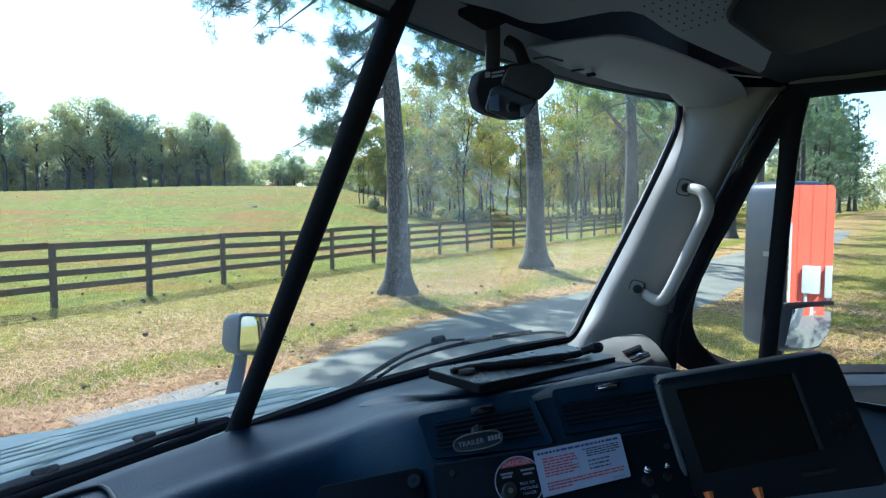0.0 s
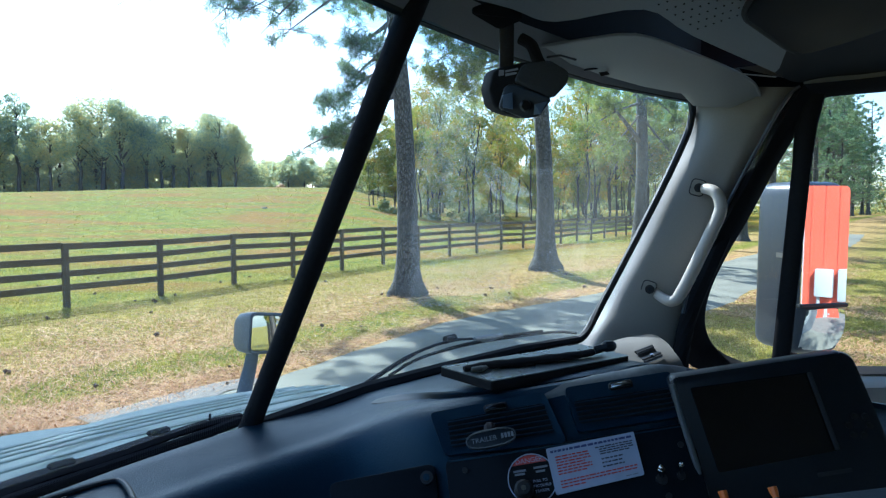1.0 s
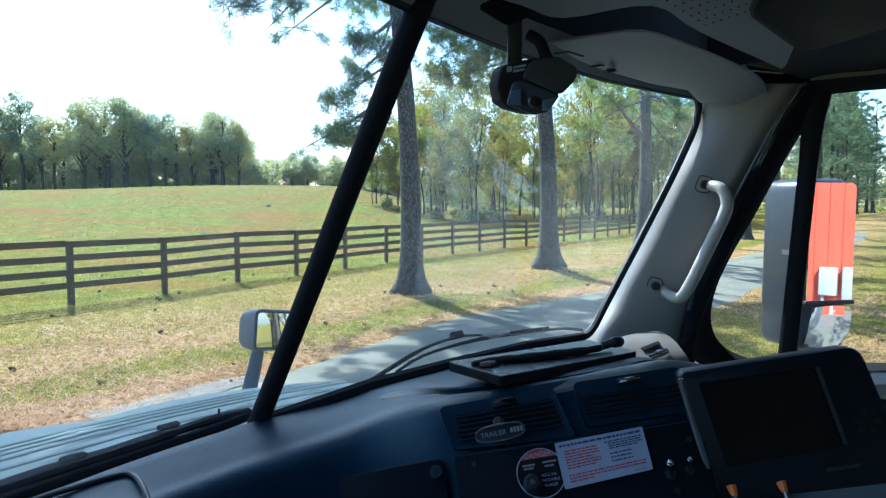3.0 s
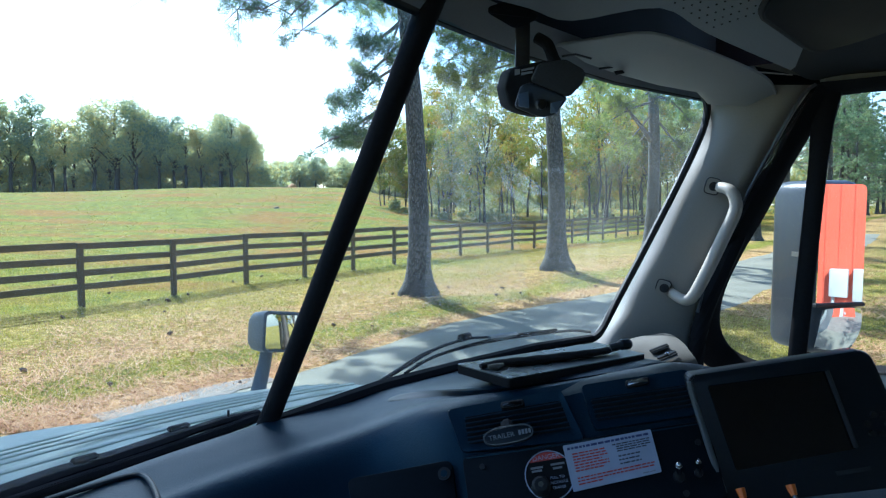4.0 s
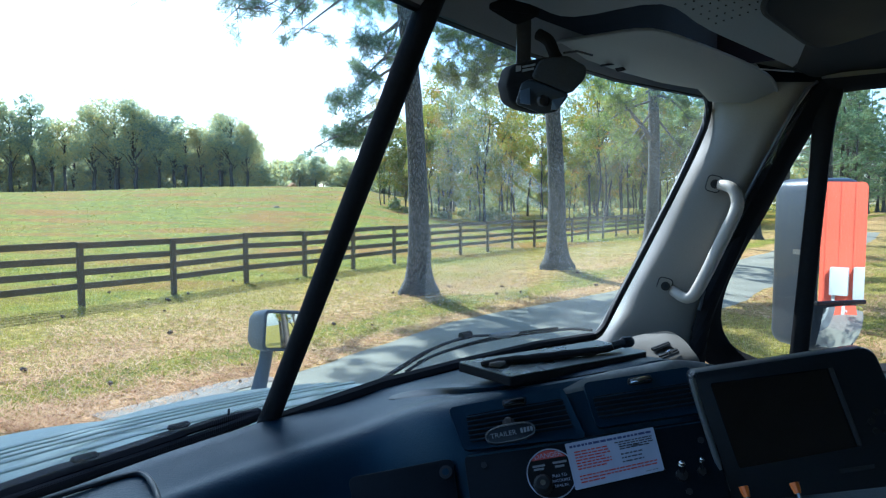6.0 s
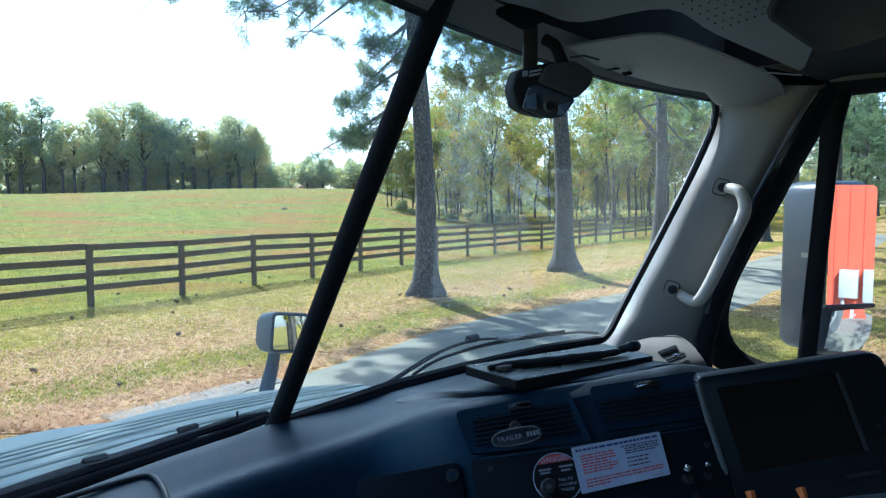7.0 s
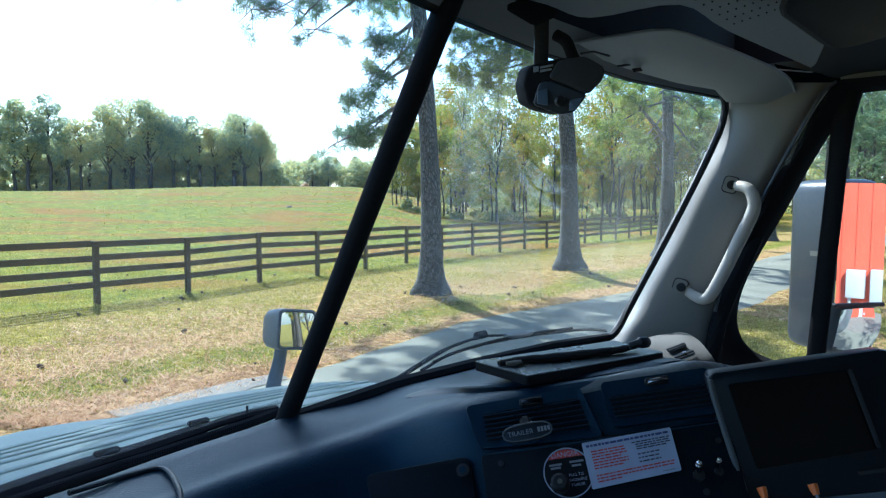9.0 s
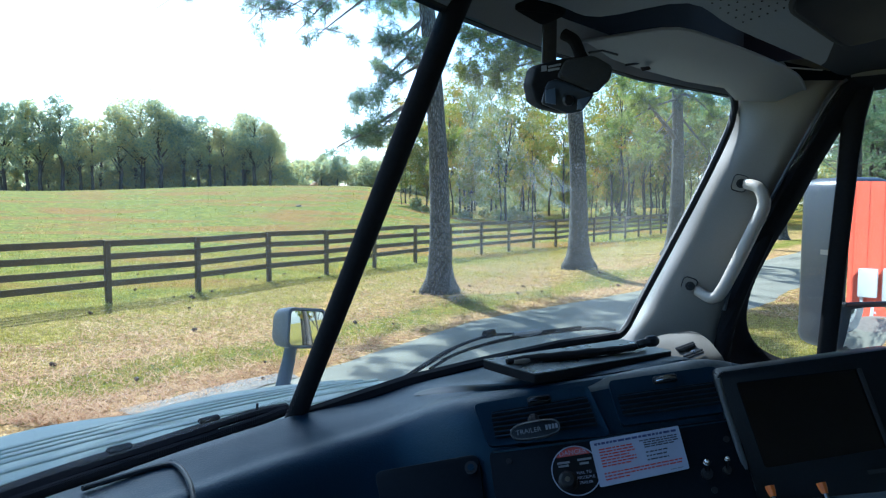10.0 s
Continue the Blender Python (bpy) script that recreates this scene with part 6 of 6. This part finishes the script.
    # small chrome toggles and orange-tipped levers
    for p, r in (((0.254, 0.794, 2.004), 0.0055), ((0.278, 0.794, 2.009), 0.004)):
        t = base_empty("toggle_switch", p, "small chrome toggle switch on the fascia", "switch", "toggles")
        bm = bmesh.new()
        q = Vector(p)
        tube(bm, [q, q + FACE_N * 0.006], r * 1.3, 10)
        part("collar", bm, M_BLACK, t)
        bm = bmesh.new()
        tube(bm, [q + FACE_N * 0.006, q + FACE_N * 0.012 + FACE_U * 0.004, q + FACE_N * 0.02 + FACE_U * 0.009], [r * 0.5, r * 0.6, r * 0.85], 8)
        part("lever", bm, M_CHROME, t)
        bm = bmesh.new()
        bmesh.ops.create_uvsphere(bm, u_segments=10, v_segments=8, radius=r * 0.7, matrix=Matrix.Translation(q + FACE_N * 0.021 + FACE_U * 0.01))
        part("ball_tip", bm, M_CHROME, t)
    for p in ((0.314, 0.754, 2.004), (0.37, 0.75, 2.011)):
        t = base_empty("orange_lever", Vector(p) - FACE_U * 0.03, "slim lever with an orange plastic tip", "lever", "orange levers")
        q = Vector(p)
        bm = bmesh.new()
        tube(bm, [q - FACE_U * 0.03, q - FACE_U * 0.006], 0.003, 8)
        part("stem", bm, M_CHROME, t)
        bm = bmesh.new()
        tube(bm, [q - FACE_U * 0.008, q - FACE_U * 0.002, q + FACE_U * 0.004], [0.0035, 0.005, 0.0055], 8)
        part("tip", bm, M_ORANGE, t)


def build_dash_tray():
    tray = base_empty("dash_tray", (0.109, 1.080, 2.056), "flat black tray lying on the dashboard top", "tray")
    top = [(-0.023, 0.972, 2.100), (0.050, 0.892, 2.100), (0.275, 1.029, 2.105), (0.215, 1.113, 2.105)]
    bm = bmesh.new()
    slab(bm, rounded([Vector(p) - Vector((0, 0, 0.0016)) for p in top], 0.004), 0.013, 0.001, 2, away=(0, 0, -1))
    part("body", bm, M_MATTE, tray)
    bm = bmesh.new()
    slab(bm, rounded([Vector(p) for p in top], 0.004), 0.0016, away=(0, 0, -1))
    part("board", bm, M_TRAY, tray, "dark tray top with its sheen in the colour")
    cover = base_empty("folded_umbrella", (0.104, 1.032, 2.087), "black folded umbrella lying on the dash tray", "umbrella")
    bm = bmesh.new()
    path = curve([(0.012, 0.943, 2.104), (0.045, 0.958, 2.106), (0.089, 0.970, 2.107), (0.152, 0.994, 2.109), (0.205, 1.020, 2.110), (0.236, 1.042, 2.113)], 5)
    tube(bm, path, [0.003 + 0.0052 * math.sin(math.pi * min(1, 0.12 + i / (len(path) - 1)) * 0.8) * (1 + 0.15 * math.sin(i * 1.9)) for i in range(len(path))], 10, flat=0.8, flat_axis=(0, 0, 1))
    part("canopy", bm, M_MATTE, cover)
    bm = bmesh.new()
    tube(bm, curve([(0.215, 1.006, 2.119), (0.231, 1.006, 2.124), (0.246, 1.014, 2.124)], 4), [0.006] * 4 + [0.009] * 4 + [0.007], 10)
    part("handle", bm, M_DASH_HARD, cover)
    bm = bmesh.new()
    tube(bm, [(0.023, 0.936, 2.105), (0.036, 0.939, 2.105), (0.045, 0.948, 2.105)], [0.003, 0.005, 0.003], 8)
    part("tip", bm, M_VENT, cover, "pale worn tip")


def build_corner_vent():
    """The pale end of the dash under the pillar with its side-window vent."""
    v = base_empty("corner_vent", (0.418, 1.429, 1.999), "pale grey corner vent at the dash end", "air vent")
    rows = [
        [(0.248, 1.379, 2.011), (0.33, 1.48, 2.023), (0.408, 1.561, 2.025), (0.469, 1.581, 2.029), (0.486, 1.561, 2.03)],
        [(0.247, 1.31, 2.023), (0.324, 1.4, 2.025), (0.397, 1.481, 2.026), (0.454, 1.501, 2.032), (0.485, 1.491, 2.029)],
        [(0.28, 1.28, 2.022), (0.345, 1.36, 2.016), (0.4, 1.41, 2.014), (0.459, 1.44, 2.019), (0.486, 1.44, 2.019)],
        [(0.303, 1.259, 2.01), (0.358, 1.319, 2.005), (0.407, 1.368, 1.996), (0.465, 1.398, 1.994), (0.496, 1.408, 1.994)],
        [(0.312, 1.247, 1.977), (0.361, 1.305, 1.96), (0.407, 1.345, 1.948), (0.47, 1.374, 1.939), (0.507, 1.394, 1.933)]]
    bm = bmesh.new()
    rails = [curve(r, 4) for r in rows]
    loft(bm, [curve(r, 4) for r in zip(*rails)])
    bmesh.ops.recalc_face_normals(bm, faces=bm.faces)
    part("body", bm, M_VENT, v)
    near = Vector((-0.5, -1.2, 0.5)).normalized()
    for quad in (((0.397, 1.436, 2.020), (0.445, 1.473, 2.027), (0.445, 1.449, 2.024), (0.398, 1.413, 2.017)), ((0.402, 1.397, 2.014), (0.451, 1.432, 2.021), (0.449, 1.400, 2.016), (0.402, 1.363, 2.009))):
        q = [Vector(p) for p in quad]
        bm = bmesh.new()
        slab(bm, rounded([p + near * 0.004 for p in q], 0.003), 0.002, away=near)
        slot = part("slot", bm, M_DASH_HARD, v, "dark slot")
        for k in range(2):
            t = 0.33 + 0.34 * k
            bm = bmesh.new()
            tube(bm, [q[0].lerp(q[3], t) + near * 0.008, q[1].lerp(q[2], t) + near * 0.008], 0.0022, 6)
            part("slat", bm, M_SIDE_LINER, v)
    bm = bmesh.new()
    tube(bm, [Vector((0.422, 1.401, 2.016)) + near * 0.012, Vector((0.431, 1.407, 2.017)) + near * 0.014], 0.0045, 8)
    part("thumb_tab", bm, M_CHROME, v)


def build_wipers():
    w = base_empty("windshield_wiper", (-0.169, 1.256, 1.975), "black windshield wiper parked at the foot of the glass", "wiper", "wipers")
    bm = bmesh.new()
    tube(bm, curve([(-0.194, 1.237, 1.984), (-0.148, 1.269, 2.008), (-0.081, 1.341, 2.035), (-0.011, 1.422, 2.044), (0.04, 1.481, 2.037)], 4), [0.0065] * 8 + [0.005] * 9, 8, flat=0.6, flat_axis=(0, 0, 1))
    part("arm", bm, M_MATTE, w)
    bm = bmesh.new()
    tube(bm, [(-0.02, 1.412, 2.048), (0, 1.432, 2.049)], 0.009, 8)
    part("pivot", bm, M_MATTE, w)
    bm = bmesh.new()
    tube(bm, curve([(-0.129, 1.279, 2.004), (-0.075, 1.35, 2.021), (0.008, 1.441, 2.027), (0.115, 1.541, 2.026), (0.254, 1.661, 2.018), (0.319, 1.7, 2.008)], 5), 0.0036, 6)
    tube(bm, curve([(-0.107, 1.309, 2.015), (-0.053, 1.38, 2.023), (0.02, 1.451, 2.03), (0.115, 1.541, 2.031), (0.221, 1.631, 2.027)], 5), 0.003, 6)
    part("blade", bm, M_MATTE, w)
    bm = bmesh.new()
    tube(bm, [(0.046, 1.481, 2.035), (0.08, 1.511, 2.032), (0.113, 1.541, 2.033)], [0.006, 0.009, 0.005], 8)
    part("bracket", bm, M_SHELL, w, "grey blade bracket")
    w = base_empty("windshield_wiper", (-0.476, 0.924, 1.949), "black windshield wiper lying along the cowl", "wiper", "wipers")
    bm = bmesh.new()
    tube(bm, curve([(-0.371, 1.106, 1.976), (-0.408, 1.046, 1.983), (-0.459, 0.976, 1.981), (-0.506, 0.906, 1.979), (-0.549, 0.836, 1.981), (-0.585, 0.756, 1.984), (-0.623, 0.69, 1.981)], 5), [0.010] * 10 + [0.014] * 10 + [0.015] * 11, 8, flat=0.7, flat_axis=(0, 0, 1))
    part("arm", bm, M_MATTE, w)
    bm = bmesh.new()
    tube(bm, curve([(-0.366, 1.086, 1.975), (-0.414, 1.016, 1.971), (-0.476, 0.925, 1.969), (-0.526, 0.845, 1.97), (-0.565, 0.755, 1.976), (-0.61, 0.675, 1.974)], 5), 0.009, 8)
    part("blade", bm, M_MATTE, w)
    bm = bmesh.new()
    for a in ((-0.454, 0.977, 1.995), (-0.532, 0.857, 1.992)):
        p = Vector(a)
        add_box(bm, p, (0.035, 0.012, 0.008), TRUCK_TURN, 0.003, 1)
    part("clip", bm, M_MATTE, w)
    bm = bmesh.new()
    tube(bm, [(-0.403, 1.053, 1.998), (-0.402, 1.049, 1.988)], 0.002, 6)
    part("nozzle", bm, M_MATTE, w)


M_LIGHT_WINDOW = surface("blue_grey_plastic", (0.05, 0.075, 0.12), (0.07, 0.10, 0.15), 0.35, bump=0)


def build_dash_camera():
    d = base_empty("dash_camera", (0.095, 1.062, 2.615), "black dash camera hanging from a perforated bracket", "dash camera")
    bm = bmesh.new()
    slab(bm, rounded([(0.019, 1.023, 2.633), (0.067, 1.024, 2.649), (0.106, 1.043, 2.629), (0.067, 1.052, 2.614)], 0.01), 0.012, 0.003, 2, away=(0, 0.5, 1))
    part("mount_plate", bm, M_MATTE, d)
    bm = bmesh.new()
    slab(bm, [(0.067, 1.053, 2.63), (0.09, 1.052, 2.627), (0.091, 1.063, 2.561), (0.068, 1.063, 2.559)], 0.012, 0.002, 2, away=(0, 1, 0))
    arm = part("bracket", bm, M_BLACK, d)
    for k in range(5):
        bm = bmesh.new()
        a = Vector((0.072, 1.05, 2.619)).lerp(Vector((0.073, 1.061, 2.566)), k / 4)
        slab(bm, [a, a + Vector((0.006, 0, -0.004)), a + Vector((0.012, 0, 0)), a + Vector((0.006, 0, 0.005))], 0.001, away=(0, -1, 0))
        part("slot", bm, M_SIDE_LINER, arm)
    bm = bmesh.new()
    tube(bm, curve([(0.103, 1.071, 2.607), (0.118, 1.06, 2.594), (0.126, 1.048, 2.57), (0.133, 1.048, 2.558)], 4), 0.0095, 10)
    part("stalk", bm, M_MATTE, d)
    bm = bmesh.new()
    front = [(0.052, 1.055, 2.526), (0.059, 1.057, 2.554), (0.075, 1.053, 2.56), (0.115, 1.038, 2.565), (0.138, 1.018, 2.559), (0.164, 1.001, 2.539), (0.162, 1, 2.523), (0.144, 1.014, 2.504), (0.128, 1.032, 2.481), (0.113, 1.042, 2.477), (0.077, 1.052, 2.487), (0.059, 1.058, 2.498)]
    slab(bm, front, 0.05, 0.006, 3, away=(-0.25, 0.9, 0.1))
    body = part("body", bm, M_MATTE, d)
    bm = bmesh.new()
    slab(bm, rounded([(0.087, 1.03, 2.53), (0.099, 1.025, 2.555), (0.137, 1.007, 2.557), (0.164, 0.992, 2.537), (0.162, 0.991, 2.52), (0.143, 1.001, 2.5)], 0.008), 0.012, 0.004, 3, away=(0.1, -0.9, 0.1))
    part("cover", bm, M_SIDE_LINER, body, "matte charcoal cover")
    bm = bmesh.new()
    slab(bm, rounded([(0.065, 1.043, 2.493), (0.074, 1.039, 2.525), (0.087, 1.031, 2.529), (0.142, 0.999, 2.5), (0.125, 1.012, 2.476), (0.105, 1.024, 2.474)], 0.006), 0.006, 0.002, 2, away=(0, -1, 0))
    part("lens_panel", bm, M_DASH_HARD, body, "glossy black lens panel")
    bm = bmesh.new()
    c = Vector((0.104, 1.011, 2.493))
    tube(bm, [c, c + Vector((0.001, -0.006, -0.001))], [0.009, 0.007], 16)
    part("lens", bm, M_BLACK, body)
    for quad in (((0.071, 1.028, 2.511), (0.085, 1.022, 2.514), (0.086, 1.018, 2.488), (0.071, 1.026, 2.492)), ((0.117, 1.001, 2.493), (0.135, 0.993, 2.496), (0.125, 0.996, 2.478), (0.116, 1.002, 2.478))):
        bm = bmesh.new()
        slab(bm, quad, 0.002, away=(0, -1, 0))
        part("light_window", bm, M_LIGHT_WINDOW, body, "blue-grey light window")
    for quad in (((0.066, 1.05, 2.553), (0.074, 1.047, 2.553), (0.074, 1.047, 2.545), (0.066, 1.05, 2.544)), ((0.076, 1.046, 2.552), (0.095, 1.037, 2.554), (0.095, 1.037, 2.551), (0.076, 1.046, 2.549)), ((0.076, 1.046, 2.547), (0.093, 1.038, 2.548), (0.093, 1.038, 2.545), (0.076, 1.046, 2.543))):
        bm = bmesh.new()
        slab(bm, quad, 0.0015, away=(0, -1, 0))
        part("sticker", bm, M_GREY_INK, body, "pale printed sticker")


def build_overhead_details():
    grille = base_empty("speaker_grille", (0.398, 1.125, 2.659), "grey perforated speaker grille in the overhead console", "speaker grille")
    a, b, c = Vector((0.315, 1.054, 2.655)), Vector((0.419, 1.047, 2.689)), Vector((0.439, 1.184, 2.642))
    hole = None
    for i in range(9):
        for j in range(6):
            p = a + (b - a) * (i / 8) + (c - a) * (j / 5) * 0.8
            n = (Vector((0, 0, 2.35)) - p).normalized()
            s = n.cross(Vector((0, 0, 1))).normalized()
            p = p + n * 0.012
            if hole is None:
                bm = bmesh.new()
                slab(bm, [p + s * 0.0018 * math.cos(q) + n.cross(s) * 0.0015 * math.sin(q) for q in [2 * math.pi * k / 6 for k in range(6)]], 0.001, away=n)
                hole, first = part("hole", bm, M_BLACK, grille), p
            else:
                ob = new("hole", hole.data)
                ob.parent = grille
                ob.location = p - first


def build_tablet():
    t = base_empty("display_terminal", (0.406, 0.825, 1.977), "black rugged display terminal with a dark screen and keypad", "display")
    bm = bmesh.new()
    pts = rounded([(0.276, 0.841, 2.12), (0.518, 0.858, 2.154), (0.567, 0.807, 1.993), (0.307, 0.785, 1.97)], [0.012, 0.02, 0.015, 0.012])
    slab(bm, pts, 0.035, 0.005, 2, away=(0.1, 0.9, -0.1))
    case = part("case", bm, M_DASH_HARD, t)
    bm = bmesh.new()
    slab(bm, rounded([(0.301, 0.836, 2.108), (0.459, 0.847, 2.127), (0.482, 0.818, 2.036), (0.327, 0.804, 2.011)], 0.004), 0.004, away=(0, -1, 0))
    part("screen", bm, M_SCREEN, case)
    bm = bmesh.new()
    tube(bm, [(0.455, 0.841, 2.128), (0.479, 0.812, 2.038)], 0.003, 6)
    part("bezel_edge", bm, M_SIDE_LINER, case)
    bm = bmesh.new()
    tube(bm, curve([(0.277, 0.833, 2.114), (0.286, 0.822, 2.075), (0.307, 0.786, 1.988)], 4), 0.004, 8)
    part("side_rail", bm, M_SHELL, t, "worn grey edge rail")
    c = Vector((0.507, 0.82, 2.067))
    for k in range(6):
        q = 2 * math.pi * k / 6
        p = c + Vector((0.013 * math.cos(q), -0.002, 0.014 * math.sin(q)))
        bm = bmesh.new()
        tube(bm, [p, p + Vector((0, -0.004, 0))], 0.0042, 8)
        part("key", bm, M_BLACK, case)
    bm = bmesh.new()
    slab(bm, [(0.45, 0.804, 2.01), (0.492, 0.804, 2.017), (0.493, 0.803, 2.013), (0.451, 0.802, 2.006)], 0.001, away=(0, -1, 0))
    part("maker_mark", bm, M_SIDE_LINER, t)


build_dash_controls()
build_dash_tray()
build_corner_vent()
build_wipers()
build_dash_camera()
build_overhead_details()
build_tablet()


# ---- the red barn behind, which the door mirror shows ----
def build_barn():
    along, out = Vector((0.45, 0.893, 0)).normalized(), Vector((-0.893, 0.45, 0)).normalized()
    corner = Vector((9.0, -9.0, 0))
    barn = base_empty("barn", corner, "red steel-sided barn with white trim", "barn")
    bm = bmesh.new()
    for i in range(40):
        a = corner + along * (0.23 * i)
        slab(bm, [a, a + along * 0.23, a + along * 0.23 + Vector((0, 0, 4.6)), a + Vector((0, 0, 4.6))], 0.05, away=-out)
        slab(bm, [a + along * 0.2, a + along * 0.228, a + along * 0.228 + Vector((0, 0, 4.6)), a + along * 0.2 + Vector((0, 0, 4.6))], 0.018, away=out)
    part("wall", bm, M_RED, barn, smooth=False)
    bm = bmesh.new()
    slab(bm, [corner, corner - out * 7, corner - out * 7 + Vector((0, 0, 4.6)), corner + Vector((0, 0, 4.6))], 0.05, away=-along)
    part("wall", bm, M_RED, barn, smooth=False)
    bm = bmesh.new()
    e = corner + along * 9.2
    up = Vector((0, 0, 1))
    slab(bm, [corner + out * 0.4 - along * 0.3 + up * 4.5, e + out * 0.4 + along * 0.3 + up * 4.5, e - out * 4 + along * 0.3 + up * 6.3, corner - out * 4 - along * 0.3 + up * 6.3], 0.06, away=up)
    slab(bm, [e - out * 4 + along * 0.3 + up * 6.3, corner - out * 4 - along * 0.3 + up * 6.3, corner - out * 8 - along * 0.3 + up * 4.5, e - out * 8 + along * 0.3 + up * 4.5], 0.06, away=up)
    part("roof", bm, M_ROOF, barn, smooth=False)
    for s0, s1, z0, z1, dp in ((4.68, 4.98, 0.62, 1.14, 0.16), (5.06, 5.36, 0.56, 1.16, 0.16)):
        box = base_empty("meter_box", corner + along * (s0 + s1) / 2 + up * z0, "white metal electric box on the barn wall", "electric box", "electric boxes")
        bm = bmesh.new()
        add_box(bm, corner + along * (s0 + s1) / 2 + out * (dp / 2 + 0.02) + up * (z0 + z1) / 2, (s1 - s0, dp, z1 - z0), Matrix((along, out, up)).transposed(), 0.015, 2)
        part("case", bm, M_WHITE, box)
        bm = bmesh.new()
        p = corner + along * (s0 + 0.06) + out * 0.08
        tube(bm, [p + up * z0, p + up * 0.02], 0.03, 8)
        part("conduit", bm, M_WHITE, box)
    trim = base_empty("barn_door", corner + along * 3.4, "white panelled barn door beside the boxes", "door")
    bm = bmesh.new()
    slab(bm, [corner + along * 3.2 + out * 0.03, corner + along * 4.47 + out * 0.03, corner + along * 4.47 + out * 0.03 + up * 1.95, corner + along * 3.2 + out * 0.03 + up * 1.95], 0.05, 0.01, 1, away=out)
    part("leaf", bm, M_WHITE, trim)


build_barn()
